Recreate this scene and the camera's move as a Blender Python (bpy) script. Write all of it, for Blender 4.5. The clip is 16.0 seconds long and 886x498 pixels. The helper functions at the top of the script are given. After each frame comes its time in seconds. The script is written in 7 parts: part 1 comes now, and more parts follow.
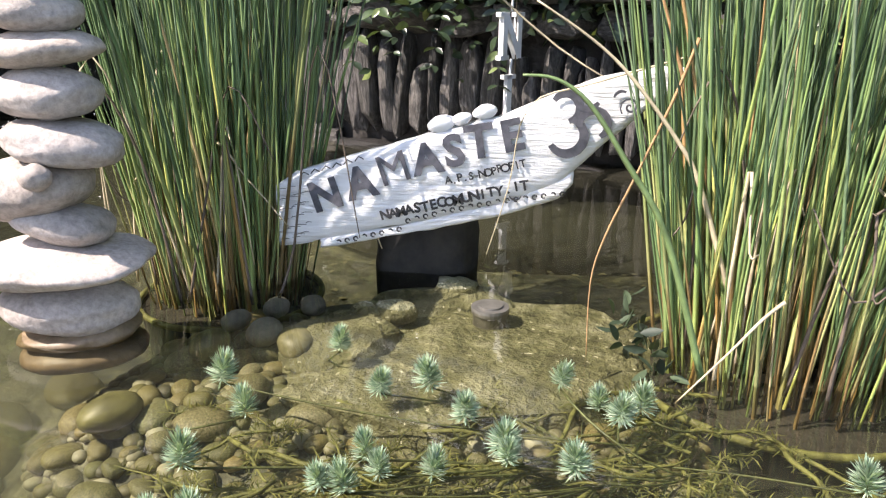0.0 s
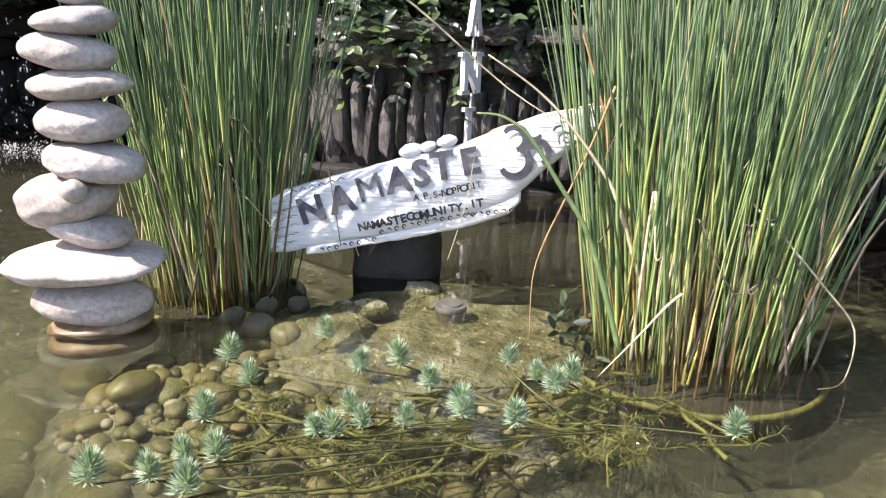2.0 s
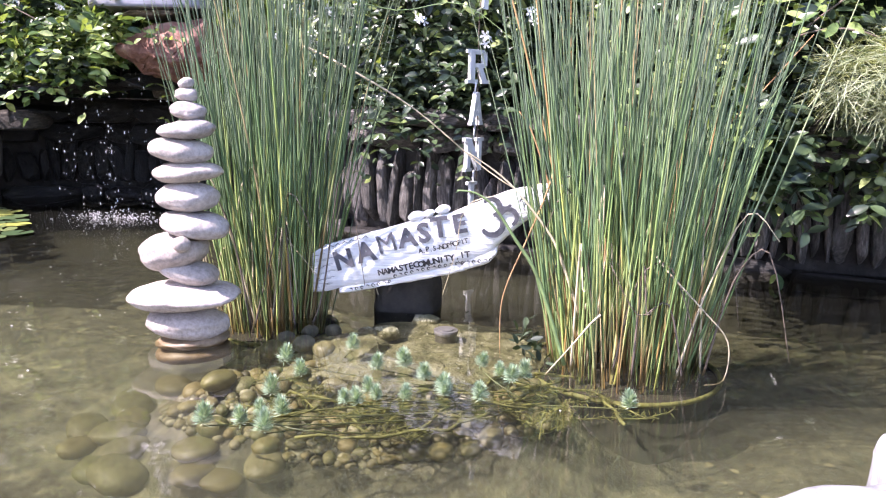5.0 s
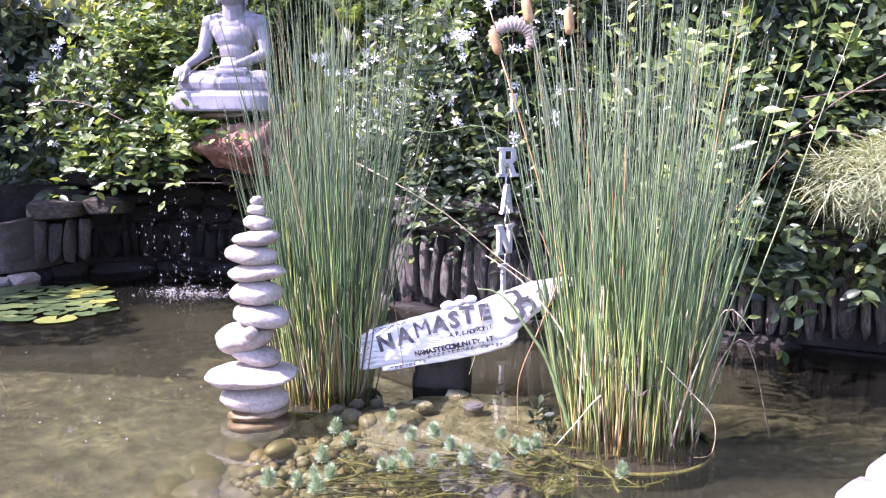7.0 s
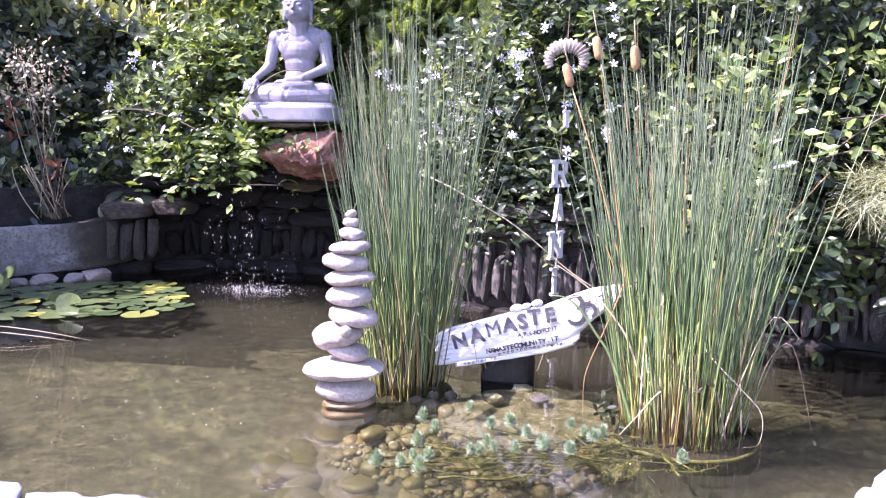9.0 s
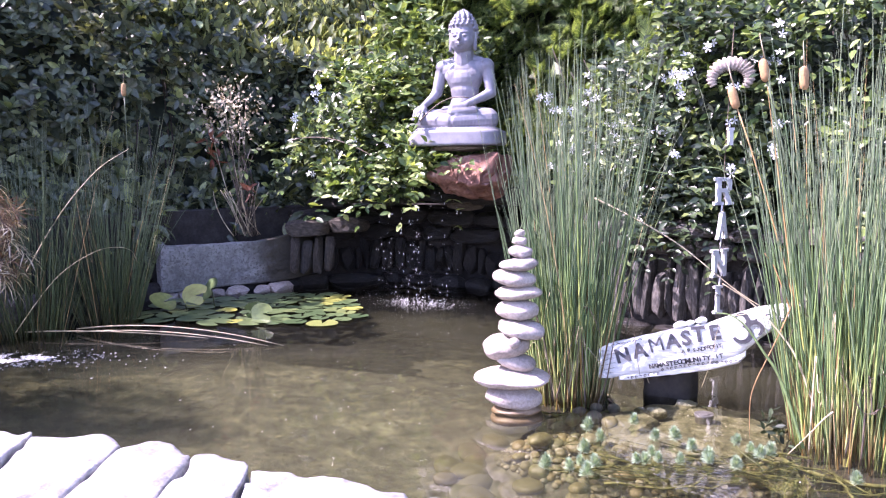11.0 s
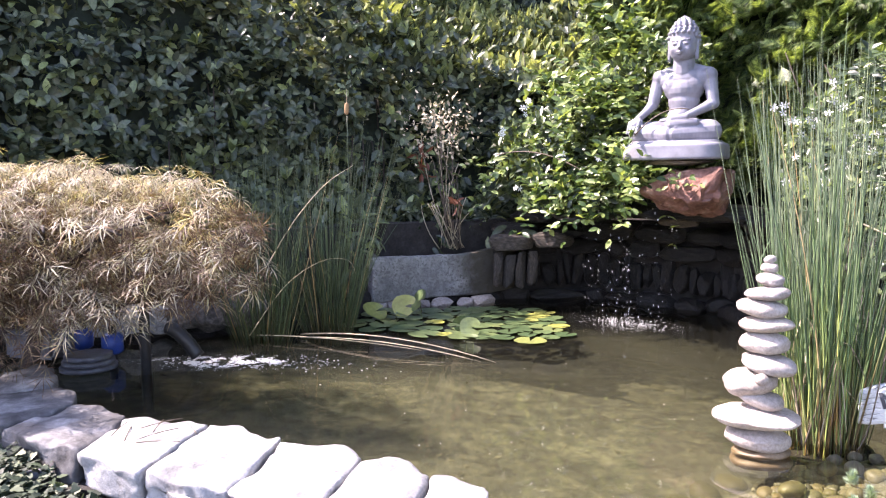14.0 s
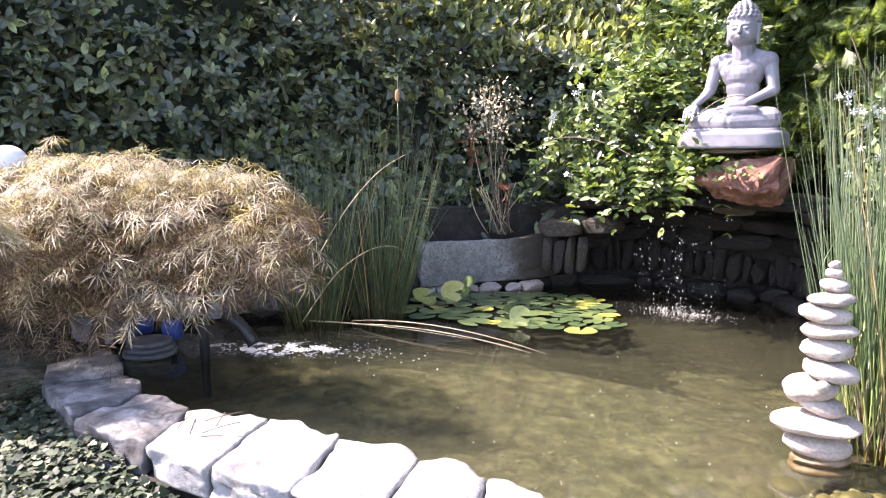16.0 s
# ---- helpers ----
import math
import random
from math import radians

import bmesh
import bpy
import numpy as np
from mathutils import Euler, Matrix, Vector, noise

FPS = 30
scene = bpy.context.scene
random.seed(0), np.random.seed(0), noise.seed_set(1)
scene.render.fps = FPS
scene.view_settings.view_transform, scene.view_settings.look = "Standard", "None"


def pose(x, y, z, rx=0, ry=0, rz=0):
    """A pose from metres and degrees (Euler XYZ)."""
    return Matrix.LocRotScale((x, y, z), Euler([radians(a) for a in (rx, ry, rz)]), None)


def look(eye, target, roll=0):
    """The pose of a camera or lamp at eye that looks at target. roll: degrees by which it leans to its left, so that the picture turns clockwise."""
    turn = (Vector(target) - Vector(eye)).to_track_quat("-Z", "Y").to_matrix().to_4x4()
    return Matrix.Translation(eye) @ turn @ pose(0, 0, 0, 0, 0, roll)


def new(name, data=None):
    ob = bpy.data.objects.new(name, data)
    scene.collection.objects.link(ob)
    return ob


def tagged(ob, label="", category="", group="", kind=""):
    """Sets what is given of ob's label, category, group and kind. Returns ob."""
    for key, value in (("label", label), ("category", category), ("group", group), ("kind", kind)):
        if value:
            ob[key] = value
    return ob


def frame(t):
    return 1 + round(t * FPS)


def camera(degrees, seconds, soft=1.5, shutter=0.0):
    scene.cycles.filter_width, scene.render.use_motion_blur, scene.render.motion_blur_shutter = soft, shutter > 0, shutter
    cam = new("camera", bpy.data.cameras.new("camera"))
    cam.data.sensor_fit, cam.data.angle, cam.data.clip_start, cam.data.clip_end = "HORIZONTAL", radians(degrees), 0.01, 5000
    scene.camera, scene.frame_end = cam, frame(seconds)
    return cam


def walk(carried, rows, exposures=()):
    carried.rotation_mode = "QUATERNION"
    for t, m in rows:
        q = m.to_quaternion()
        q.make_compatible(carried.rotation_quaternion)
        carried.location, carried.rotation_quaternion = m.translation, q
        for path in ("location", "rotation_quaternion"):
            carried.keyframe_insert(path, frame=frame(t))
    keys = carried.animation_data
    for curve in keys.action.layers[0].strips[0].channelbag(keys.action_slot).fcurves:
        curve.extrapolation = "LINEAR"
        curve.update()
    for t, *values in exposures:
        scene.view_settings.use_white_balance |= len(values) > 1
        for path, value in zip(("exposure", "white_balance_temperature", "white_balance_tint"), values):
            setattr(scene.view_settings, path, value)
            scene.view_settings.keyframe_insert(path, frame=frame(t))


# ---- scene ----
cam = camera(61.6, 16.0, 1.2)

PATH = [
    (0, (0.754, -1.137, 0.568), (0.595, 0.753, -0.066), 0.6),
    (0.5, (0.755, -1.203, 0.58), (0.618, 0.701, -0.019), 0.9),
    (1, (0.748, -1.273, 0.593), (0.616, 0.635, 0.008), 0.7),
    (1.5, (0.754, -1.336, 0.609), (0.676, 0.581, 0.044), 0.8),
    (2, (0.766, -1.403, 0.611), (0.702, 0.515, 0.045), 1.8),
    (2.5, (0.808, -1.514, 0.634), (0.696, 0.406, 0.087), 1.6),
    (3, (0.854, -1.657, 0.666), (0.707, 0.275, 0.168), 1.4),
    (3.5, (0.871, -1.746, 0.674), (0.74, 0.185, 0.171), 1.3),
    (3.7, (0.872, -1.775, 0.671), (0.743, 0.158, 0.173), 1.4),
    (5.8, (0.941, -2.161, 0.767), (0.743, -0.2, 0.428), 0.5),
    (6, (0.965, -2.202, 0.788), (0.745, -0.242, 0.458), 0.4),
    (6.5, (1.001, -2.276, 0.842), (0.74, -0.313, 0.56), 0.6),
    (7, (1.009, -2.343, 0.889), (0.712, -0.381, 0.636), 0.2),
    (7.5, (0.994, -2.418, 0.903), (0.629, -0.469, 0.639), 0.7),
    (8, (0.949, -2.498, 0.936), (0.607, -0.546, 0.67), 0.9),
    (8.2, (0.917, -2.533, 0.949), (0.62, -0.576, 0.665), 1.1),
    (10.3, (0.813, -2.832, 1.007), (0.234, -0.932, 0.771), -0.3),
    (10.5, (0.825, -2.849, 1.008), (0.194, -0.967, 0.769), -0.3),
    (11, (0.823, -2.876, 1.021), (0.096, -1.027, 0.79), -0.6),
    (11.5, (0.787, -2.87, 1.024), (0.004, -1.045, 0.789), -0.6),
    (12, (0.737, -2.869, 1.034), (-0.125, -1.079, 0.803), -0.7),
    (12.5, (0.679, -2.872, 1.055), (-0.271, -1.124, 0.848), -0.7),
    (13, (0.65, -2.875, 1.05), (-0.374, -1.169, 0.851), -0.6),
    (13.5, (0.616, -2.9, 1.056), (-0.484, -1.243, 0.843), -0.9),
    (14, (0.597, -2.901, 1.064), (-0.548, -1.273, 0.862), -0.7),
    (14.5, (0.573, -2.915, 1.074), (-0.628, -1.327, 0.882), -0.6),
    (15, (0.566, -2.915, 1.087), (-0.664, -1.348, 0.907), -0.6),
    (15.5, (0.545, -2.922, 1.114), (-0.679, -1.352, 0.925), -0.5),
    (16, (0.552, -2.928, 1.182), (-0.678, -1.377, 0.903), -0.7),
]
EXPOSURES = [(0, 1.3, 6800, 17), (3.5, 1.57, 6450, 22), (7, 1.9, 6050, 42), (11, 1.92, 6050, 45), (13.5, 1.96, 6600, 33), (16, 2.11, 6950, 27)]
walk(cam, [(t, look(eye, target, roll)) for t, eye, target, roll in PATH], EXPOSURES)

# ---- world and sun ----
SUN_DIR = Vector((-0.8, -0.34, 1.0)).normalized()
world = bpy.data.worlds.new("world")
scene.world = world
world.use_nodes = True
wn = world.node_tree
sky = wn.nodes.new("ShaderNodeTexSky")
sky.sky_type = "NISHITA"
sky.sun_disc = False
sky.sun_elevation = math.asin(SUN_DIR.z)
sky.sun_rotation = math.atan2(SUN_DIR.x, SUN_DIR.y)
wn.links.new(sky.outputs[0], wn.nodes["Background"].inputs[0])
wn.nodes["Background"].inputs[1].default_value = 0.15
sun = new("sun", bpy.data.lights.new("sun", "SUN"))
sun.data.energy = 4.6
sun.data.angle = radians(0.53)
sun.data.color = (1.0, 0.95, 0.87)
sun.matrix_world = look(SUN_DIR * 20, (0, 0, 0))


# ---- materials ----
def nodes_of(name):
    m = bpy.data.materials.new(name)
    m.use_nodes = True
    return m, m.node_tree, m.node_tree.nodes["Principled BSDF"]


def ramp(nt, stops):
    r = nt.nodes.new("ShaderNodeValToRGB")
    e = r.color_ramp.elements
    while len(e) < len(stops):
        e.new(0.5)
    for k, (p, c) in enumerate(stops):
        e[k].position = p
        e[k].color = (*c, 1)
    return r


def coords(nt, shift=True):
    """Object coordinates, shifted by each object's own random number."""
    tc = nt.nodes.new("ShaderNodeTexCoord")
    if not shift:
        return tc.outputs["Object"]
    oi = nt.nodes.new("ShaderNodeObjectInfo")
    mul = nt.nodes.new("ShaderNodeMath")
    mul.operation = "MULTIPLY"
    mul.inputs[1].default_value = 37.0
    add = nt.nodes.new("ShaderNodeVectorMath")
    nt.links.new(oi.outputs["Random"], mul.inputs[0])
    nt.links.new(tc.outputs["Object"], add.inputs[0])
    nt.links.new(mul.outputs[0], add.inputs[1])
    return add.outputs[0]


def noise_tex(nt, vec, scale, detail=6.0, rough=0.6):
    n = nt.nodes.new("ShaderNodeTexNoise")
    n.inputs["Scale"].default_value = scale
    n.inputs["Detail"].default_value = detail
    n.inputs["Roughness"].default_value = rough
    nt.links.new(vec, n.inputs["Vector"])
    return n.outputs["Fac"]


def bump(nt, p, height, strength, dist):
    b = nt.nodes.new("ShaderNodeBump")
    b.inputs["Strength"].default_value = strength
    b.inputs["Distance"].default_value = dist
    nt.links.new(height, b.inputs["Height"])
    nt.links.new(b.outputs[0], p.inputs["Normal"])


def mix_rgb(nt, fac, a, b, kind="MIX"):
    m = nt.nodes.new("ShaderNodeMix")
    m.data_type = "RGBA"
    m.blend_type = kind
    for sock, v in ((m.inputs[0], fac), (m.inputs[6], a), (m.inputs[7], b)):
        if isinstance(v, (int, float)):
            sock.default_value = v
        elif isinstance(v, tuple):
            sock.default_value = (*v, 1)
        else:
            nt.links.new(v, sock)
    return m.outputs[2]


def math_node(nt, op, a, b):
    m = nt.nodes.new("ShaderNodeMath")
    m.operation = op
    for sock, v in ((m.inputs[0], a), (m.inputs[1], b)):
        if isinstance(v, (int, float)):
            sock.default_value = v
        else:
            nt.links.new(v, sock)
    return m.outputs[0]


def stone_mat(name, dark, mid, light, scale=7.0, rough=0.85, relief=0.5, tint=None, dist=0.01, fine=60.0):
    """Stone with blotches, fine grain, specks and an own tone for each piece."""
    m, nt, p = nodes_of(name)
    v = coords(nt)
    big = noise_tex(nt, v, scale)
    r = ramp(nt, [(0.3, dark), (0.5, mid), (0.72, light)])
    nt.links.new(big, r.inputs[0])
    small = noise_tex(nt, v, fine, 4.0, 0.7)
    r2 = ramp(nt, [(0.3, (0.62, 0.62, 0.62)), (0.62, (1, 1, 1))])
    nt.links.new(small, r2.inputs[0])
    col = mix_rgb(nt, 1.0, r.outputs[0], r2.outputs[0], "MULTIPLY")
    if tint:
        oi = nt.nodes.new("ShaderNodeObjectInfo")
        rt = ramp(nt, [(k / max(1, len(tint) - 1), c) for k, c in enumerate(tint)])
        nt.links.new(oi.outputs["Random"], rt.inputs[0])
        col = mix_rgb(nt, 1.0, col, rt.outputs[0], "MULTIPLY")
    nt.links.new(col, p.inputs["Base Color"])
    p.inputs["Roughness"].default_value = rough
    h = math_node(nt, "ADD", math_node(nt, "MULTIPLY", big, 1.6), math_node(nt, "MULTIPLY", small, 0.5))
    bump(nt, p, h, relief, dist)
    return m


def fleck(m, scale, edge, col):
    """Small pale flecks over a stone."""
    nt = m.node_tree
    p = nt.nodes["Principled BSDF"]
    old = p.inputs["Base Color"].links[0].from_socket
    n = noise_tex(nt, coords(nt), scale, 3.0, 0.55)
    r = ramp(nt, [(edge, (0, 0, 0)), (edge + 0.03, (1, 1, 1))])
    nt.links.new(n, r.inputs[0])
    nt.links.new(mix_rgb(nt, r.outputs[0], old, col), p.inputs["Base Color"])


def leaf_mat(name, stops, rough=0.35, through_light=0.3, veins=0.0):
    """Leaf: a tone of its own for each leaf, waxy gloss, some light let through."""
    m, nt, p = nodes_of(name)
    geo = nt.nodes.new("ShaderNodeNewGeometry")
    r = ramp(nt, stops)
    nt.links.new(geo.outputs["Random Per Island"], r.inputs[0])
    tc = nt.nodes.new("ShaderNodeTexCoord")
    n = noise_tex(nt, tc.outputs["Object"], 45.0, 3.0)
    r2 = ramp(nt, [(0.35, (0.7, 0.72, 0.7)), (0.65, (1.05, 1.05, 1.0))])
    nt.links.new(n, r2.inputs[0])
    col = mix_rgb(nt, 1.0, r.outputs[0], r2.outputs[0], "MULTIPLY")
    nt.links.new(col, p.inputs["Base Color"])
    p.inputs["Roughness"].default_value = rough
    tr = nt.nodes.new("ShaderNodeBsdfTranslucent")
    hot = mix_rgb(nt, 1.0, col, (1.5, 1.45, 0.6), "MULTIPLY")
    nt.links.new(hot, tr.inputs[0])
    mx = nt.nodes.new("ShaderNodeMixShader")
    mx.inputs[0].default_value = through_light
    nt.links.new(p.outputs[0], mx.inputs[1])
    nt.links.new(tr.outputs[0], mx.inputs[2])
    nt.links.new(mx.outputs[0], nt.nodes["Material Output"].inputs[0])
    return m


def plain_mat(name, col, rough=0.5, metal=0.0, scale=30.0, vary=0.25, relief=0.15):
    m, nt, p = nodes_of(name)
    n = noise_tex(nt, coords(nt), scale, 5.0)
    lo = tuple(c * (1 - vary) for c in col)
    hi = tuple(min(1.0, c * (1 + vary)) for c in col)
    r = ramp(nt, [(0.3, lo), (0.7, hi)])
    nt.links.new(n, r.inputs[0])
    nt.links.new(r.outputs[0], p.inputs["Base Color"])
    p.inputs["Roughness"].default_value = rough
    p.inputs["Metallic"].default_value = metal
    bump(nt, p, n, relief, 0.004)
    return m


def water_mat():
    """Pond water: clear with a little suspended silt, and a rippled mirror on top."""
    m, nt, p = nodes_of("pond_water")
    nt.nodes.remove(p)
    tc = nt.nodes.new("ShaderNodeTexCoord")
    n1 = noise_tex(nt, tc.outputs["Object"], 6.0, 3.0, 0.5)
    n2 = noise_tex(nt, tc.outputs["Object"], 26.0, 2.0, 0.5)
    h = math_node(nt, "ADD", n1, math_node(nt, "MULTIPLY", n2, 0.18))
    b = nt.nodes.new("ShaderNodeBump")
    b.inputs["Strength"].default_value = 0.05
    b.inputs["Distance"].default_value = 0.02
    nt.links.new(h, b.inputs["Height"])
    clear = nt.nodes.new("ShaderNodeBsdfTransparent")
    clear.inputs[0].default_value = (0.88, 0.88, 0.78, 1)
    silt = nt.nodes.new("ShaderNodeBsdfDiffuse")
    silt.inputs[0].default_value = (0.17, 0.174, 0.135, 1)
    body = nt.nodes.new("ShaderNodeMixShader")
    body.inputs[0].default_value = 0.035
    nt.links.new(clear.outputs[0], body.inputs[1])
    nt.links.new(silt.outputs[0], body.inputs[2])
    gloss = nt.nodes.new("ShaderNodeBsdfGlossy")
    gloss.inputs["Roughness"].default_value = 0.0
    nt.links.new(b.outputs[0], gloss.inputs["Normal"])
    fr = nt.nodes.new("ShaderNodeFresnel")
    fr.inputs[0].default_value = 1.42
    nt.links.new(b.outputs[0], fr.inputs["Normal"])
    top = nt.nodes.new("ShaderNodeMixShader")
    nt.links.new(fr.outputs[0], top.inputs[0])
    nt.links.new(body.outputs[0], top.inputs[1])
    nt.links.new(gloss.outputs[0], top.inputs[2])
    nt.links.new(top.outputs[0], nt.nodes["Material Output"].inputs[0])
    return m


def reed_mat(name, stops):
    """Rush stem: its colour changes along its height, some stems are dry."""
    m, nt, p = nodes_of(name)
    tc = nt.nodes.new("ShaderNodeTexCoord")
    sep = nt.nodes.new("ShaderNodeSeparateXYZ")
    nt.links.new(tc.outputs["Object"], sep.inputs[0])
    oi = nt.nodes.new("ShaderNodeObjectInfo")
    isl = nt.nodes.new("ShaderNodeNewGeometry")
    own = math_node(nt, "FRACT", math_node(nt, "ADD", oi.outputs["Random"], isl.outputs["Random Per Island"]), 0.0)
    wob = math_node(nt, "MULTIPLY", math_node(nt, "SUBTRACT", own, 0.5), 0.5)
    z = math_node(nt, "ADD", sep.outputs[2], wob)
    r = ramp(nt, stops)
    nt.links.new(z, r.inputs[0])
    tone = ramp(nt, [(0.0, (0.45, 0.52, 0.48)), (0.45, (0.95, 1.0, 0.95)), (0.8, (1.08, 1.15, 1.05)), (0.95, (1.45, 1.42, 1.05))])
    mul = math_node(nt, "FRACT", math_node(nt, "MULTIPLY", own, 7.31), 0.0)
    nt.links.new(mul, tone.inputs[0])
    col = mix_rgb(nt, 1.0, r.outputs[0], tone.outputs[0], "MULTIPLY")
    dry = math_node(nt, "GREATER_THAN", math_node(nt, "FRACT", math_node(nt, "MULTIPLY", own, 13.7), 0.0), 0.958)
    tan = mix_rgb(nt, math_node(nt, "FRACT", math_node(nt, "MULTIPLY", own, 29.3), 0.0), (0.5, 0.42, 0.24), (0.42, 0.24, 0.1))
    col = mix_rgb(nt, dry, col, tan)
    st = nt.nodes.new("ShaderNodeTexNoise")
    st.inputs["Scale"].default_value = 1.0
    mp = nt.nodes.new("ShaderNodeMapping")
    mp.inputs["Scale"].default_value = (300, 300, 6)
    nt.links.new(coords(nt), mp.inputs[0])
    nt.links.new(mp.outputs[0], st.inputs["Vector"])
    r2 = ramp(nt, [(0.35, (0.72, 0.72, 0.7)), (0.65, (1.1, 1.1, 1.05))])
    nt.links.new(st.outputs["Fac"], r2.inputs[0])
    col = mix_rgb(nt, 1.0, col, r2.outputs[0], "MULTIPLY")
    nt.links.new(col, p.inputs["Base Color"])
    p.inputs["Roughness"].default_value = 0.4
    p.inputs["Specular IOR Level"].default_value = 0.35
    return m


M = {}
M["water"] = water_mat()
M["reed"] = reed_mat("rush_stem", [(0.0, (0.27, 0.17, 0.08)), (0.07, (0.44, 0.41, 0.19)), (0.19, (0.32, 0.38, 0.145)), (0.38, (0.155, 0.24, 0.11)), (0.75, (0.165, 0.22, 0.143)), (1.0, (0.22, 0.26, 0.185))])
# green down to the foot, and darkened in colour for the hedge's shade
M["green_reed"] = reed_mat("green_shaded_rush_stem", [(0.0, (0.1, 0.09, 0.05)), (0.12, (0.095, 0.11, 0.05)), (0.4, (0.065, 0.1, 0.055)), (1.0, (0.11, 0.14, 0.095))])
M["dry_reed"] = plain_mat("dry_rush", (0.5, 0.42, 0.28), 0.6, 0, 20, 0.35)
M["pale_stone"] = stone_mat("pale_river_stone", (0.3, 0.265, 0.24), (0.46, 0.415, 0.385), (0.57, 0.525, 0.495), 9, 0.85, 0.6, [(1, 0.97, 0.95), (0.78, 0.77, 0.77), (1.05, 0.96, 0.86), (0.95, 0.95, 0.95), (1.1, 1.05, 1.02)], 0.006, 90)
M["brown_stone"] = stone_mat("wet_brown_stone", (0.11, 0.075, 0.042), (0.2, 0.14, 0.08), (0.3, 0.22, 0.135), 9, 0.5, 0.35, None, 0.006)
M["pebble"] = stone_mat("mossy_pebble", (0.06, 0.055, 0.028), (0.155, 0.143, 0.075), (0.3, 0.275, 0.175), 13, 0.5, 0.3, [(0.85, 0.9, 0.7), (1.25, 1.12, 0.85), (0.75, 0.8, 0.6), (1.3, 1.3, 1.3), (1.35, 1.15, 0.8), (0.9, 1.0, 0.75), (1.2, 1.2, 1.2), (0.8, 0.85, 0.65)], 0.004)
M["grey_pebble"] = stone_mat("grey_pebble", (0.2, 0.195, 0.17), (0.31, 0.3, 0.275), (0.42, 0.41, 0.38), 12, 0.6, 0.3, None, 0.004)
M["slab"] = stone_mat("silty_rock_slab", (0.075, 0.072, 0.034), (0.18, 0.174, 0.088), (0.38, 0.365, 0.25), 13, 0.7, 0.9, None, 0.03, 55)
fleck(M["slab"], 70, 0.66, (0.6, 0.57, 0.45))
M["algae"] = plain_mat("algae_furred_runner", (0.15, 0.15, 0.045), 0.7, 0, 35, 0.65, 0.8)


def bottom_mat():
    """Silt with pale mottling, darker drifts and grit."""
    m, nt, p = nodes_of("pond_silt")
    v = coords(nt, False)
    drift = noise_tex(nt, v, 1.7, 4.0)
    mott = noise_tex(nt, v, 11.0, 4.0, 0.62)
    grit = noise_tex(nt, v, 46.0, 3.0, 0.7)
    r = ramp(nt, [(0.3, (0.05, 0.05, 0.036)), (0.5, (0.11, 0.107, 0.077)), (0.72, (0.19, 0.183, 0.134))])
    nt.links.new(drift, r.inputs[0])
    r2 = ramp(nt, [(0.36, (0.45, 0.46, 0.43)), (0.5, (1.05, 1.05, 1.05)), (0.58, (1.45, 1.45, 1.38)), (0.68, (2.3, 2.3, 2.15))])
    nt.links.new(mott, r2.inputs[0])
    r3 = ramp(nt, [(0.34, (0.6, 0.6, 0.6)), (0.62, (1.12, 1.12, 1.1))])
    nt.links.new(grit, r3.inputs[0])
    col = mix_rgb(nt, 1.0, mix_rgb(nt, 1.0, r.outputs[0], r2.outputs[0], "MULTIPLY"), r3.outputs[0], "MULTIPLY")
    nt.links.new(col, p.inputs["Base Color"])
    p.inputs["Roughness"].default_value = 0.9
    bump(nt, p, math_node(nt, "ADD", mott, math_node(nt, "MULTIPLY", grit, 0.4)), 0.6, 0.03)
    return m


M["bottom"] = bottom_mat()
M["coping"] = stone_mat("limewashed_coping_stone", (0.15, 0.15, 0.153), (0.38, 0.38, 0.383), (0.51, 0.51, 0.51), 6, 0.85, 0.9, [(1, 1, 1), (0.93, 0.93, 0.94)], 0.012, 35)
M["wall_stone"] = stone_mat("dark_slate_wall_stone", (0.028, 0.026, 0.024), (0.09, 0.086, 0.082), (0.22, 0.212, 0.204), 8, 0.7, 0.7, [(0.7, 0.68, 0.66), (1.1, 1.05, 1.0), (1.35, 1.3, 1.3), (0.9, 0.8, 0.72)], 0.015, 50)
M["mortar"] = stone_mat("dark_mortar", (0.018, 0.016, 0.014), (0.035, 0.03, 0.027), (0.06, 0.055, 0.05), 10, 0.95, 0.6, None, 0.02)
M["red_rock"] = stone_mat("red_porphyry", (0.12, 0.05, 0.036), (0.27, 0.125, 0.09), (0.5, 0.32, 0.26), 7, 0.75, 0.8, None, 0.02, 30)
M["trough"] = stone_mat("tooled_grey_stone", (0.18, 0.176, 0.168), (0.36, 0.355, 0.342), (0.5, 0.49, 0.475), 4, 0.85, 1.0, None, 0.035, 34)


def moss_end(m):
    """Black algae over one end of the trough."""
    nt = m.node_tree
    p = nt.nodes["Principled BSDF"]
    col = p.inputs["Base Color"].links[0].from_socket
    tc = nt.nodes.new("ShaderNodeTexCoord")
    sep = nt.nodes.new("ShaderNodeSeparateXYZ")
    nt.links.new(tc.outputs["Object"], sep.inputs[0])
    n = noise_tex(nt, tc.outputs["Object"], 7.0, 5.0)
    k = math_node(nt, "ADD", math_node(nt, "MULTIPLY", sep.outputs[0], 3.0), math_node(nt, "MULTIPLY", n, 1.2))
    r = ramp(nt, [(0.34, (0, 0, 0)), (0.72, (1, 1, 1))])
    nt.links.new(math_node(nt, "MULTIPLY", k, 0.5), r.inputs[0])
    nt.links.new(mix_rgb(nt, r.outputs[0], col, (0.07, 0.06, 0.043)), p.inputs["Base Color"])


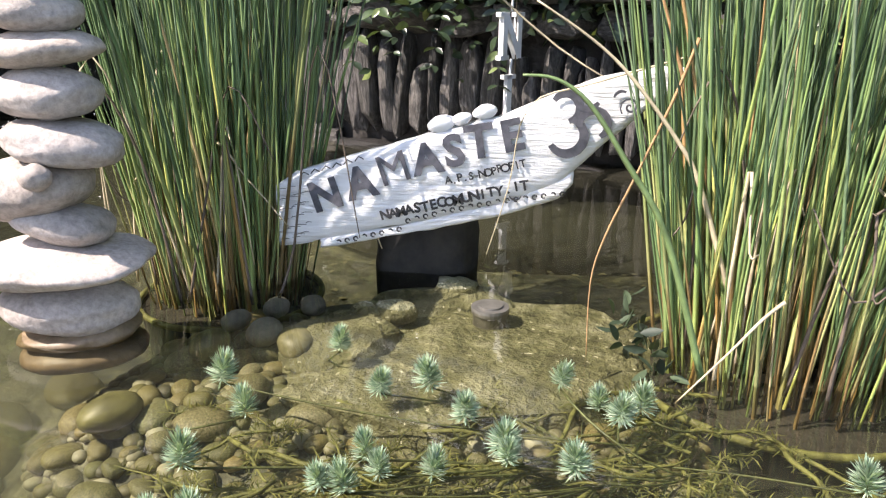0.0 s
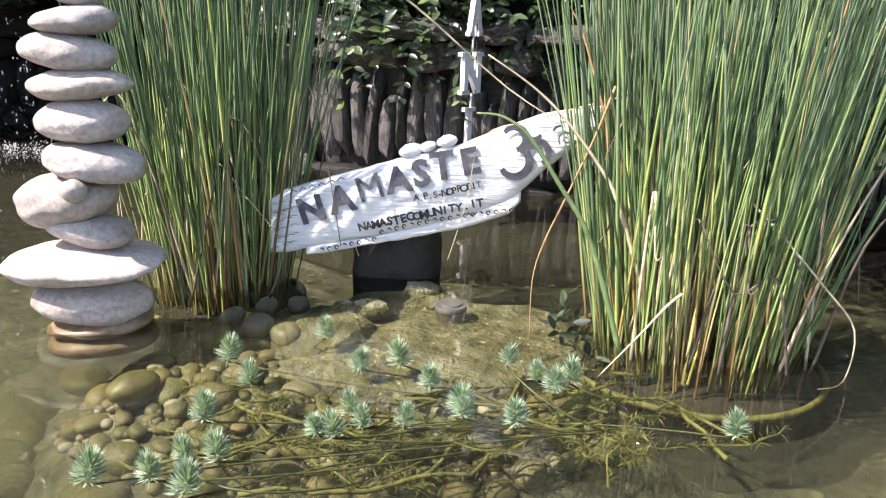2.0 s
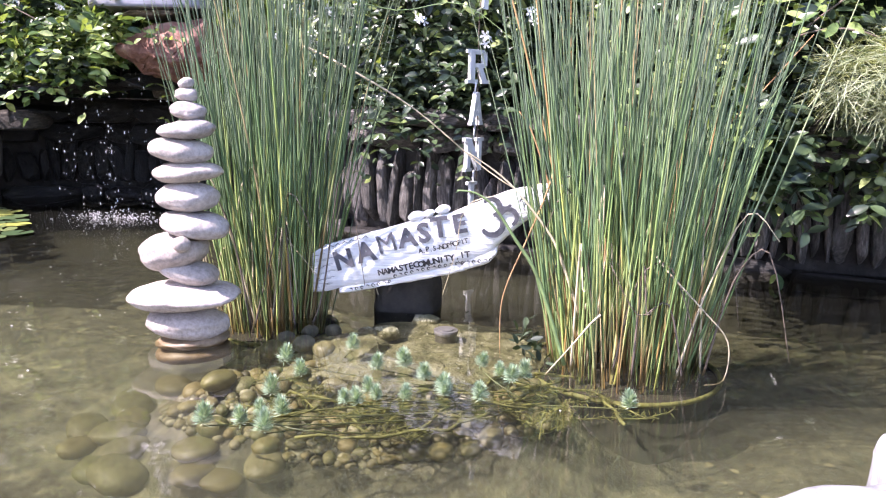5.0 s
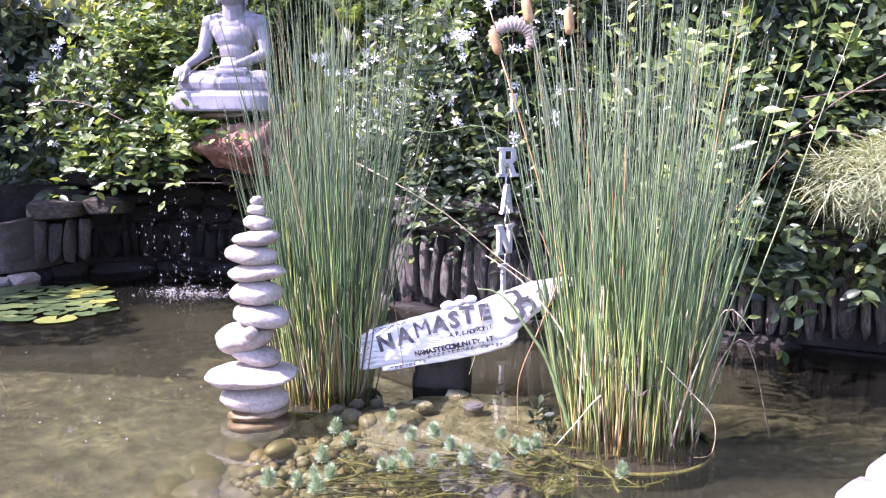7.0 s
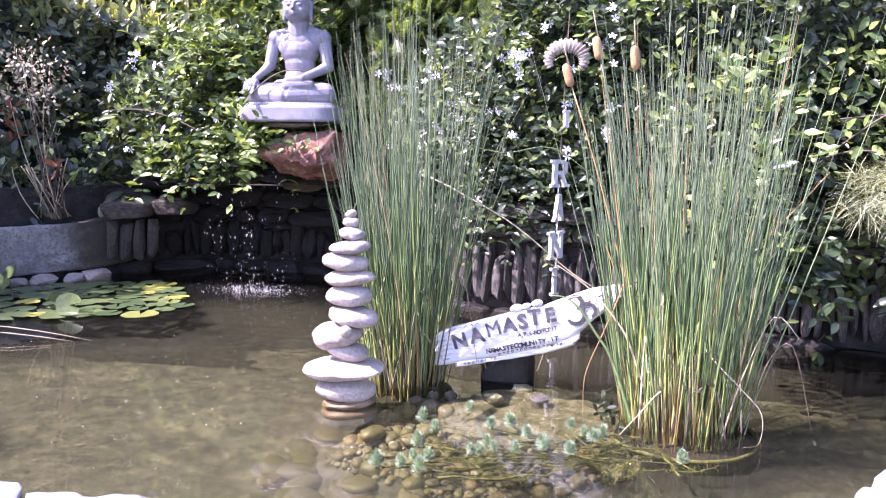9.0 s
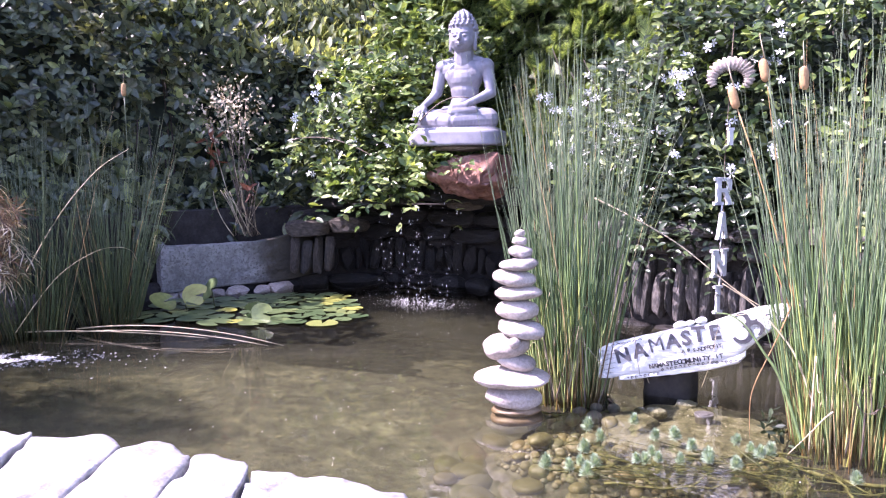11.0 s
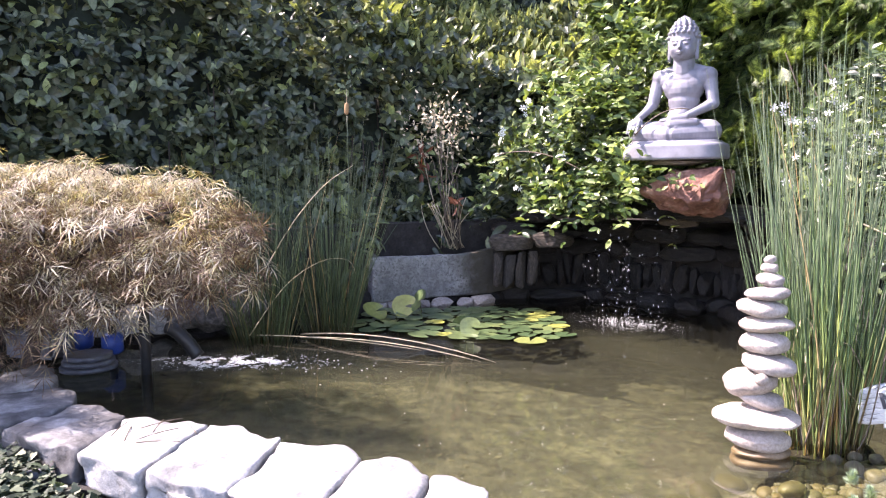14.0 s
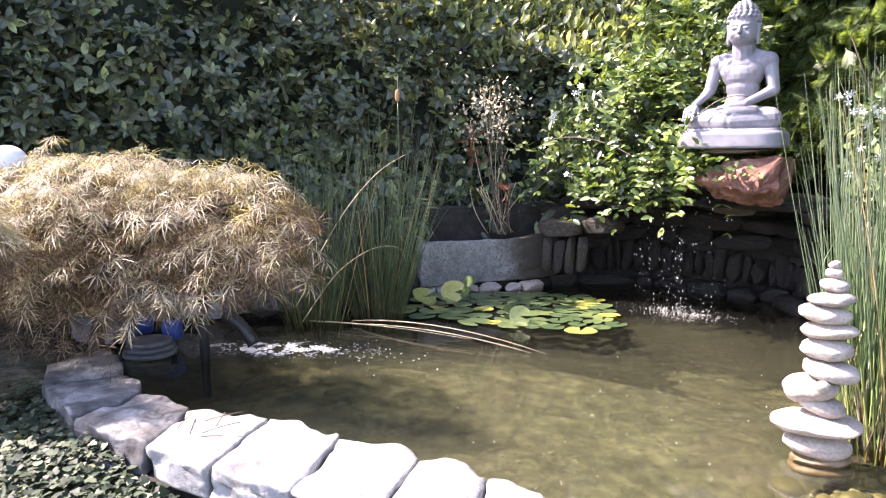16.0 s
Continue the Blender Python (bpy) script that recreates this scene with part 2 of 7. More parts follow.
fleck(M["trough"], 48, 0.56, (0.2, 0.195, 0.185))
moss_end(M["trough"])
M["statue"] = plain_mat("lavender_grey_cast_stone", (0.24, 0.234, 0.268), 0.42, 0, 9, 0.3, 0.12)
M["soil"] = stone_mat("dark_soil", (0.015, 0.012, 0.009), (0.03, 0.025, 0.018), (0.06, 0.05, 0.036), 9, 0.95, 0.7, None, 0.03)
M["laurel"] = leaf_mat("laurel_leaf", [(0.0, (0.045, 0.06, 0.04)), (0.5, (0.12, 0.146, 0.095)), (0.85, (0.19, 0.22, 0.138)), (0.95, (0.26, 0.31, 0.14)), (1.0, (0.36, 0.42, 0.18))], 0.27, 0.2)
# pale laurel copy; sunlight on the hedge's top is put into its colour
M["crest"] = leaf_mat("sunlit_laurel_leaf", [(0.0, (0.12, 0.155, 0.07)), (0.5, (0.31, 0.355, 0.17)), (1.0, (0.55, 0.58, 0.36))], 0.35, 0.4)
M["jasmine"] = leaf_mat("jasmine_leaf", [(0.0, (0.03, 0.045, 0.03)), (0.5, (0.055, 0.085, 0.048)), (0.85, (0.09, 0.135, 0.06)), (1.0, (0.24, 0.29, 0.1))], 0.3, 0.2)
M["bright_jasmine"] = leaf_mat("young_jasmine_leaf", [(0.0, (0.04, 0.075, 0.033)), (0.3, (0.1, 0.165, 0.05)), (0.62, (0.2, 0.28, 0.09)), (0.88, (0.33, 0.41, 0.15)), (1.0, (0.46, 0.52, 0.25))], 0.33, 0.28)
M["young_laurel"] = leaf_mat("young_laurel_leaf", [(0.0, (0.09, 0.125, 0.055)), (0.5, (0.2, 0.25, 0.11)), (1.0, (0.38, 0.41, 0.22))], 0.4, 0.38)
M["cypress"] = leaf_mat("cypress_frond", [(0.0, (0.05, 0.085, 0.036)), (0.55, (0.15, 0.225, 0.085)), (1.0, (0.32, 0.4, 0.16))], 0.45, 0.42)
M["thread_cypress"] = leaf_mat("golden_thread_frond", [(0.0, (0.19, 0.23, 0.13)), (0.5, (0.33, 0.37, 0.23)), (1.0, (0.5, 0.52, 0.36))], 0.6, 0.25)
M["maple"] = leaf_mat("lace_maple_leaf", [(0.0, (0.12, 0.08, 0.05)), (0.2, (0.29, 0.235, 0.17)), (0.5, (0.47, 0.415, 0.335)), (0.78, (0.67, 0.62, 0.53)), (0.88, (0.4, 0.4, 0.22)), (0.96, (0.54, 0.49, 0.34)), (1.0, (0.45, 0.23, 0.14))], 0.55, 0.3)
M["ivy"] = leaf_mat("variegated_ivy_leaf", [(0.0, (0.014, 0.025, 0.014)), (0.5, (0.034, 0.055, 0.03)), (0.85, (0.075, 0.105, 0.056)), (1.0, (0.24, 0.26, 0.17))], 0.6, 0.12)
M["lily"] = leaf_mat("water_lily_pad", [(0.0, (0.05, 0.11, 0.045)), (0.5, (0.11, 0.185, 0.075)), (0.8, (0.22, 0.27, 0.07)), (1.0, (0.42, 0.4, 0.07))], 0.32, 0.1)
M["feather"] = leaf_mat("parrot_feather_leaf", [(0.0, (0.18, 0.28, 0.2)), (0.5, (0.36, 0.48, 0.37)), (1.0, (0.6, 0.68, 0.56))], 0.75, 0.25)
M["wet_stem"] = plain_mat("algae_covered_stem", (0.085, 0.095, 0.032), 0.55, 0, 60, 0.6, 0.6)
M["green_blade"] = plain_mat("green_rush_blade", (0.15, 0.22, 0.085), 0.4, 0, 30, 0.3)
# grey stains plus the maple's shade, both carried by the darker colour
M["stained_shaded_coping"] = stone_mat("stained_shaded_stone", (0.05, 0.048, 0.049), (0.14, 0.136, 0.139), (0.42, 0.41, 0.41), 6, 0.85, 0.6, None, 0.014, 30)
# brown stone, its colour lowered for the shade beside the trough
M["rubble"] = stone_mat("shaded_brown_rubble", (0.035, 0.03, 0.026), (0.08, 0.07, 0.06), (0.15, 0.13, 0.11), 9, 0.85, 0.7, [(0.7, 0.7, 0.7), (1.3, 1.2, 1.1)], 0.02)
M["bank_stone"] = stone_mat("tan_bank_rubble", (0.2, 0.16, 0.13), (0.33, 0.27, 0.23), (0.42, 0.36, 0.31), 9, 0.9, 0.7, None, 0.02)
M["twig"] = plain_mat("grey_brown_twig", (0.13, 0.1, 0.075), 0.8, 0, 30, 0.4)
M["wet_stump"] = plain_mat("black_wet_wood", (0.022, 0.018, 0.014), 0.7, 0, 25, 0.6, 0.9)
M["bark"] = plain_mat("dark_bark", (0.05, 0.038, 0.03), 0.85, 0, 25, 0.45, 0.6)
M["white_paint"] = plain_mat("weathered_white_paint", (0.76, 0.76, 0.76), 0.7, 0, 18, 0.1, 0.4)
M["blue_plastic"] = plain_mat("blue_plastic", (0.02, 0.06, 0.3), 0.4)
M["black_plastic"] = plain_mat("black_plastic", (0.02, 0.02, 0.022), 0.45)
M["grey_plastic"] = plain_mat("grey_plastic", (0.11, 0.115, 0.14), 0.45, 0, 20, 0.35)
M["lettering"] = plain_mat("dark_grey_brushed_paint", (0.085, 0.085, 0.1), 0.75, 0, 60, 0.45)
M["thin_lettering"] = plain_mat("black_marker", (0.03, 0.03, 0.033), 0.7, 0, 60, 0.3)
M["petal"] = plain_mat("white_petal", (0.8, 0.8, 0.78), 0.6, 0, 30, 0.08)
M["foam"] = plain_mat("white_foam", (0.85, 0.83, 0.79), 0.35, 0, 40, 0.06)
M["cattail"] = plain_mat("cattail_brown", (0.42, 0.25, 0.12), 0.9, 0, 60, 0.3, 0.5)
M["metal"] = plain_mat("dull_lid_metal", (0.2, 0.19, 0.17), 0.45, 0.6, 30, 0.3)


def drop_mat():
    m, nt, p = nodes_of("falling_water")
    p.inputs["Base Color"].default_value = (0.9, 0.92, 0.95, 1)
    p.inputs["Roughness"].default_value = 0.08
    p.inputs["IOR"].default_value = 1.33
    p.inputs["Transmission Weight"].default_value = 0.5
    return m


def wood_mat():
    """Driftwood painted white, with open grain."""
    m, nt, p = nodes_of("white_driftwood")
    mp = nt.nodes.new("ShaderNodeMapping")
    mp.inputs["Scale"].default_value = (6, 30, 70)
    nt.links.new(coords(nt, False), mp.inputs[0])
    g = noise_tex(nt, mp.outputs[0], 1.0, 8.0, 0.65)
    r = ramp(nt, [(0.28, (0.36, 0.35, 0.34)), (0.42, (0.76, 0.76, 0.76)), (0.7, (0.84, 0.84, 0.84))])
    nt.links.new(g, r.inputs[0])
    nt.links.new(r.outputs[0], p.inputs["Base Color"])
    p.inputs["Roughness"].default_value = 0.75
    bump(nt, p, g, 0.9, 0.012)
    return m


M["drop"] = drop_mat()
M["wood"] = wood_mat()
# near-black: the hollow's shade is put into the wet stone's colour
M["shaded_wet_wall"] = stone_mat("shaded_wet_stone", (0.008, 0.0075, 0.007), (0.019, 0.017, 0.016), (0.04, 0.036, 0.033), 8, 0.6, 0.7, [(0.7, 0.7, 0.7), (1.2, 1.1, 1.0)], 0.015, 50)
# dark copy of the maple leaf; the crown's inner shade is in its colour
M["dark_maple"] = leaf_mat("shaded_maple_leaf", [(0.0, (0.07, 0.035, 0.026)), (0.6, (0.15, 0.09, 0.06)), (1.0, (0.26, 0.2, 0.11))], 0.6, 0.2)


# ---- builders ----
def thing(name, label, category, at=(0, 0, 0), group="", kind=""):
    ob = new(name)
    ob.location = at
    ob.empty_display_size = 0.1
    return tagged(ob, label, category, group, kind)


def mesh_of(name, verts, faces, material, smooth=True):
    me = bpy.data.meshes.new(name)
    me.from_pydata([tuple(map(float, v)) for v in verts], [], [tuple(map(int, f)) for f in faces])
    if material:
        me.materials.append(material)
    if smooth:
        me.polygons.foreach_set("use_smooth", [True] * len(me.polygons))
    me.update()
    return me


def bm_mesh(name, bm, material, smooth=True):
    me = bpy.data.meshes.new(name)
    bm.to_mesh(me)
    bm.free()
    if material:
        me.materials.append(material)
    if smooth:
        me.polygons.foreach_set("use_smooth", [True] * len(me.polygons))
    return me


def part(name, data, parent=None, m=None, label=""):
    """Links mesh data as one object, under a thing when one is given; m is its pose in the world."""
    ob = new(name, data)
    if parent is not None:
        ob.parent = parent
        up = parent.matrix_basis.copy()
        if parent.parent is not None:
            up = parent.parent.matrix_basis @ up
        ob.matrix_basis = up.inverted() @ (m if m is not None else Matrix())
    elif m is not None:
        ob.matrix_basis = m
    return tagged(ob, label)


def rock_mesh(name, size, material, seed=0, rough=0.12, scale=1.6, subdiv=3, flat=0.0):
    """A worn stone: a squashed ball, pushed about by noise; flat squares it off."""
    bm = bmesh.new()
    bmesh.ops.create_icosphere(bm, subdivisions=subdiv, radius=1.0)
    off = Vector((seed * 3.17, seed * 1.31, seed * 7.7))
    for v in bm.verts:
        d = v.co.normalized()
        if flat > 0:
            k = 1.0 / max(abs(d.x), abs(d.y), abs(d.z))
            c = d * k
            d = d.lerp(c, flat)
        n = noise.noise(v.co * scale + off) + 0.4 * noise.noise(v.co * scale * 2.7 + off)
        v.co = Vector((d.x * size[0], d.y * size[1], d.z * size[2])) * (1 + rough * n)
    return bm_mesh(name, bm, material)


def facet_mesh(name, size, material, seed=0, points=26, rough=0.02, box=0.75):
    """A broken stone: the hull of scattered points, slightly roughened."""
    r = random.Random(seed)
    bm = bmesh.new()
    for k in range(points):
        d = Vector((r.gauss(0, 1), r.gauss(0, 1), r.gauss(0, 1))).normalized()
        c = d / max(abs(d.x), abs(d.y), abs(d.z))
        bm.verts.new(d.lerp(c, box) * r.uniform(0.85, 1.05))
    hull = bmesh.ops.convex_hull(bm, input=bm.verts[:])
    bmesh.ops.delete(bm, geom=[v for v in hull["geom_interior"] if isinstance(v, bmesh.types.BMVert)], context="VERTS")
    bmesh.ops.bevel(bm, geom=bm.edges[:], offset=0.06, segments=1, affect="EDGES")
    if rough > 0.03:
        bmesh.ops.triangulate(bm, faces=bm.faces[:])
        bmesh.ops.subdivide_edges(bm, edges=bm.edges[:], cuts=2, use_grid_fill=True)
    off = Vector((seed * 3.1, seed * 1.7, 0))
    for v in bm.verts:
        v.co *= 1 + rough * (noise.noise(v.co * 2.3 + off) + 0.5 * noise.noise(v.co * 6 + off))
        v.co = Vector((v.co.x * size[0], v.co.y * size[1], v.co.z * size[2]))
    return bm_mesh(name, bm, material, False)


def tube(name, points, radii, material, sides=6, closed_ends=True):
    """A tapered tube along points."""
    verts, faces = [], []
    pts = [Vector(p) for p in points]
    up = Vector((0.3, 0.1, 1))
    for i, p in enumerate(pts):
        d = (pts[min(i + 1, len(pts) - 1)] - pts[max(i - 1, 0)]).normalized()
        a = d.cross(up if abs(d.dot(up.normalized())) < 0.95 else Vector((1, 0, 0))).normalized()
        b = d.cross(a)
        for s in range(sides):
            w = 2 * math.pi * s / sides
            verts.append(p + (a * math.cos(w) + b * math.sin(w)) * radii[i])
    for i in range(len(pts) - 1):
        for s in range(sides):
            s2 = (s + 1) % sides
            faces.append((i * sides + s, i * sides + s2, (i + 1) * sides + s2, (i + 1) * sides + s))
    if closed_ends:
        faces.append(tuple(range(sides))[::-1])
        faces.append(tuple((len(pts) - 1) * sides + s for s in range(sides)))
    return mesh_of(name, verts, faces, material)


def arc_points(a, b, sag, n=10, side=(0, 0, 1)):
    a, b, s = Vector(a), Vector(b), Vector(side)
    return [a.lerp(b, k / (n - 1)) + s * (sag * 4 * (k / (n - 1)) * (1 - k / (n - 1))) for k in range(n)]


# leaf shapes: vertices along +y, faces
def oval_leaf(width=0.42, fold=0.10, droop=0.16):
    v = [(0, 0, 0)]
    for y, w in ((0.22, 0.36), (0.5, 0.5), (0.78, 0.33)):
        z = -droop * y * y
        v += [(-w * width * 2, y, z + fold * w), (0, y, z - 0.02), (w * width * 2, y, z + fold * w)]
    v.append((0, 1, -droop))
    f = [(0, 2, 1), (0, 3, 2)]
    for k in (1, 4):
        f += [(k, k + 1, k + 4, k + 3), (k + 1, k + 2, k + 5, k + 4)]
    f += [(7, 8, 10), (8, 9, 10)]
    return np.array(v, float), f


def lace_leaf(lobes=7, droop=0.35, lobe=0.045):
    v, f = [], []
    for k in range(lobes):
        a = radians(-100 + 200 * k / (lobes - 1))
        ln = 1.0 - 0.45 * abs(k - (lobes - 1) / 2) / ((lobes - 1) / 2)
        d, s = np.array((math.sin(a), math.cos(a), 0)), np.array((math.cos(a), -math.sin(a), 0))
        b = len(v)
        z = np.array((0, 0, 1))
        v += [d * 0, d * ln * 0.5 - s * lobe + z * (-droop * 0.2), d * ln * 0.5 + s * lobe + z * (-droop * 0.2), d * ln - z * droop * ln]
        f += [(b, b + 2, b + 1), (b + 1, b + 2, b + 3)]
    return np.array(v, float), f


def ivy_leaf():
    a = [(0, 0), (0.34, 0.02), (0.52, 0.3), (0.28, 0.42), (0.3, 0.66), (0, 1.0), (-0.3, 0.66), (-0.28, 0.42), (-0.52, 0.3), (-0.34, 0.02)]
    v = [(x, y, 0.08 * abs(x) - 0.15 * y * y) for x, y in a] + [(0, 0.4, -0.03)]
    return np.array(v, float), [(10, k, (k + 1) % 10) for k in range(10)]


def frond(spurs=5):
    """A flat spray of a conifer: a rib with thin side twigs."""
    v, f = [], []

    def strip(p, d, ln, w):
        d = np.array(d, float) / np.linalg.norm(d)
        s = np.array((d[1], -d[0], 0))
        b = len(v)
        v.extend([p - s * w, p + s * w, p + d * ln - np.array((0, 0, 0.12 * ln))])
        f.append((b, b + 1, b + 2))
    strip(np.zeros(3), (0, 1, 0), 1.0, 0.022)
    for k in range(spurs):
        y = 0.12 + 0.7 * k / spurs
        for s in (-1, 1):
            strip(np.array((0, y, -0.02)), (s * 0.62, 0.8, 0), 0.52 * (1 - 0.75 * y) + 0.1, 0.026)
    return np.array(v, float), f


def scatter(name, shape, pos, way, up, size, material, rng, jitter=0.5):
    """One mesh of many leaves: each at pos, its tip along way, its face to up."""
    sv, sf = shape
    n = len(pos)
    way = way + rng.normal(0, jitter, (n, 3))
    way /= np.linalg.norm(way, axis=1)[:, None]
    up = up + rng.normal(0, jitter * 0.8, (n, 3))
    side = np.cross(way, up)
    side /= np.linalg.norm(side, axis=1)[:, None] + 1e-9
    nor = np.cross(side, way)
    size = np.broadcast_to(size, (n,))
    v = (pos[:, None, :] + size[:, None, None] * (sv[None, :, 0, None] * side[:, None, :] + sv[None, :, 1, None] * way[:, None, :] + sv[None, :, 2, None] * nor[:, None, :])).reshape(-1, 3)
    me = bpy.data.meshes.new(name)
    ln = np.array([len(x) for x in sf])
    flat = np.concatenate([np.array(x) for x in sf])
    loops = (flat[None, :] + (np.arange(n) * len(sv))[:, None]).ravel()
    tot = np.tile(ln, n)
    me.vertices.add(len(v))
    me.vertices.foreach_set("co", v.ravel())
    me.loops.add(len(loops))
    me.loops.foreach_set("vertex_index", loops.astype(np.int32))
    me.polygons.add(len(tot))
    me.polygons.foreach_set("loop_start", np.concatenate(([0], np.cumsum(tot)[:-1])).astype(np.int32))
    me.polygons.foreach_set("use_smooth", np.ones(len(tot), bool))
    me.materials.append(material)
    me.update(calc_edges=True)
    me.validate()
    return me


def lumps(p, scale, seed=0.0):
    """Smooth noise at each place of an (n, 3) array."""
    return np.array([noise.noise(Vector(q) * scale + Vector((seed, seed * 0.7, 0))) for q in p])


# ---- pond, banks and walls ----
def basin(x, y):
    """Height of the pond's bottom: silt, and the shallow island of stones."""
    z = -0.235 + 0.03 * noise.noise(Vector((x * 1.3, y * 1.3, 0.2))) + 0.015 * noise.noise(Vector((x * 7, y * 7, 3)))
    far = max(0.0, min(1.0, (y - 1.0) / 0.7))
    z -= 0.3 * far * far * (3 - 2 * far)
    z += 0.03 * max(0.0, min(1.0, (0.1 - x) / 1.2)) * max(0.0, min(1.0, (1.0 - y) / 1.2))
    d = math.hypot((x - 0.58) / 0.64, (y + 0.02) / 0.62)
    k = max(0.0, min(1.0, (1.15 - d) / 0.5))
    k = k * k * (3 - 2 * k)
    top = -0.08 - 0.42 * max(0.0, -y - 0.16) - 0.5 * max(0.0, -y - 0.36) + 0.012 * noise.noise(Vector((x * 9, y * 9, 1)))
    return z * (1 - k) + top * k


def grid_mesh(name, x0, x1, y0, y1, step, height, material):
    nx, ny = int((x1 - x0) / step) + 1, int((y1 - y0) / step) + 1
    v = [(x0 + i * step, y0 + j * step, height(x0 + i * step, y0 + j * step)) for j in range(ny) for i in range(nx)]
    f = [(j * nx + i, j * nx + i + 1, (j + 1) * nx + i + 1, (j + 1) * nx + i) for j in range(ny - 1) for i in range(nx - 1)]
    return mesh_of(name, v, f, material)


tagged(part("pond_bottom", grid_mesh("pond_bottom", -5.0, 4.5, -1.6, 3.6, 0.045, basin, M["bottom"])), "olive silt and gravel bottom under shallow water", "pond bottom", kind="structure")


def haze_mat():
    """Silt hanging in the water."""
    m, nt, p = nodes_of("suspended_silt")
    nt.nodes.remove(p)
    tc = nt.nodes.new("ShaderNodeTexCoord")
    n = noise_tex(nt, tc.outputs["Object"], 1.6, 4.0)
    clear = nt.nodes.new("ShaderNodeBsdfTransparent")
    clear.inputs[0].default_value = (0.94, 0.945, 0.91, 1)
    silt = nt.nodes.new("ShaderNodeBsdfDiffuse")
    silt.inputs[0].default_value = (0.165, 0.168, 0.13, 1)
    mx = nt.nodes.new("ShaderNodeMixShader")
    nt.links.new(math_node(nt, "MULTIPLY", n, 0.3), mx.inputs[0])
    nt.links.new(clear.outputs[0], mx.inputs[1])
    nt.links.new(silt.outputs[0], mx.inputs[2])
    nt.links.new(mx.outputs[0], nt.nodes["Material Output"].inputs[0])
    return m


M["haze"] = haze_mat()


def smooth_line(pts, step):
    """Points every step metres along a polyline, with the way along it."""
    out, left = [], 0.0
    for a, b in zip(pts, pts[1:]):
        a, b = Vector(a), Vector(b)
        ln = (b - a).length
        d = (b - a) / ln
        s = left
        while s < ln:
            out.append((a + d * s, d))
            s += step
        left = s - ln
    return out


WALL = [(-4.6, -0.6), (-3.75, 0.5), (-3.4, 1.5), (-2.7, 2.5), (-2.05, 3.02), (-0.85, 2.85), (-0.3, 2.25), (0.15, 1.88), (1.06, 1.56), (1.75, 1.38), (2.4, 1.18), (4.4, 0.7)]

# the water's edge lies under the coping and behind the wall's face
SHORE = [(-5.0, -0.95), (-3.3, -1.17), (-2.9, -1.33), (-2.47, -1.43), (-2.0, -1.42), (-1.4, -1.3), (-0.7, -1.26), (0.1, -1.29), (0.9, -1.25), (1.45, -1.08), (1.85, -0.75), (2.3, -0.26), (2.65, 0.1), (3.0, 0.45), (3.4, 0.72), (4.3, 0.74)]
EDGE = SHORE + [(x, y + 0.15) for x, y in WALL[:-1][::-1]] + [(-5.0, -0.6)]
tagged(part("water", mesh_of("water", [(x, y, 0) for x, y in EDGE], [tuple(range(len(EDGE)))], M["water"], False)), "murky olive pond water with small ripples", "water", kind="structure")


def ribbon(name, line, z0, z1, thick, material):
    """An upright wall along a line, its front face on the line, thickened away from the pond."""
    v, f = [], []
    pts = [Vector(p) for p in line]
    for i, p in enumerate(pts):
        d = (pts[min(i + 1, len(pts) - 1)] - pts[max(i - 1, 0)]).normalized()
        n = Vector((-d.y, d.x)) * thick
        v += [(p.x, p.y, z0), (p.x, p.y, z1), (p.x + n.x, p.y + n.y, z1), (p.x + n.x, p.y + n.y, z0)]
    for i in range(len(pts) - 1):
        a, b = 4 * i, 4 * i + 4
        for k in range(4):
            f.append((a + k, b + k, b + (k + 1) % 4, a + (k + 1) % 4))
    f += [(0, 1, 2, 3), (4 * len(pts) - 1, 4 * len(pts) - 2, 4 * len(pts) - 3, 4 * len(pts) - 4)]
    return mesh_of(name, v, f, material, False)


wall_back = part("wall_back", ribbon("wall_back", [(p[0], p[1] + 0.07) for p in WALL], -0.5, 0.66, 0.25, M["mortar"]))
tagged(wall_back, "dark dry-stone pond wall of upright slate pieces", "wall", kind="structure")
# stones with shade in their colour, for the hollow and the dark wall parts
SHADED_WET = [facet_mesh("stone", (0.52, 0.5, 0.52), M["shaded_wet_wall"], s + 20, 36, 0.03, 0.92) for s in range(8)]
STONES = [facet_mesh("stone", (0.52, 0.5, 0.52), M["wall_stone"], s + 3, 36, 0.03, 0.92) for s in range(12)]
rng = np.random.default_rng(7)
rnd = random.Random(11)


def wall_piece(p, d, z, size, lean=0.0, out=0.0, kinds=STONES):
    n = Vector((d.y, -d.x))
    m = pose(p.x + n.x * out, p.y + n.y * out, z, 0, lean, math.degrees(math.atan2(d.y, d.x))) @ Matrix.Diagonal((*size, 1))
    return part("stone", rnd.choice(kinds), wall_back, m)


def wall_course(line, z, high, wide, deep, out, lean=6.0, gap=0.012, skip=None, kinds=STONES):
    """Stones side by side along a line, of uneven width and height."""
    pts = [Vector(q) for q in line]
    total = sum((b - a).length for a, b in zip(pts, pts[1:]))
    s = 0.0
    while s < total:
        w = wide * rnd.uniform(0.5, 1.6)
        c, k = s + w / 2, 0
        while k < len(pts) - 2 and c > (pts[k + 1] - pts[k]).length:
            c -= (pts[k + 1] - pts[k]).length
            k += 1
        d = (pts[k + 1] - pts[k]).normalized()
        p = pts[k] + d * c
        h = high * rnd.uniform(0.74, 1.15)
        if not (skip and skip(p)):
            wall_piece(p, d, z + h / 2, (w - gap, deep * rnd.uniform(0.8, 1.2), h), rnd.uniform(-lean, lean), out + rnd.uniform(-0.03, 0.02), kinds)
        s += w


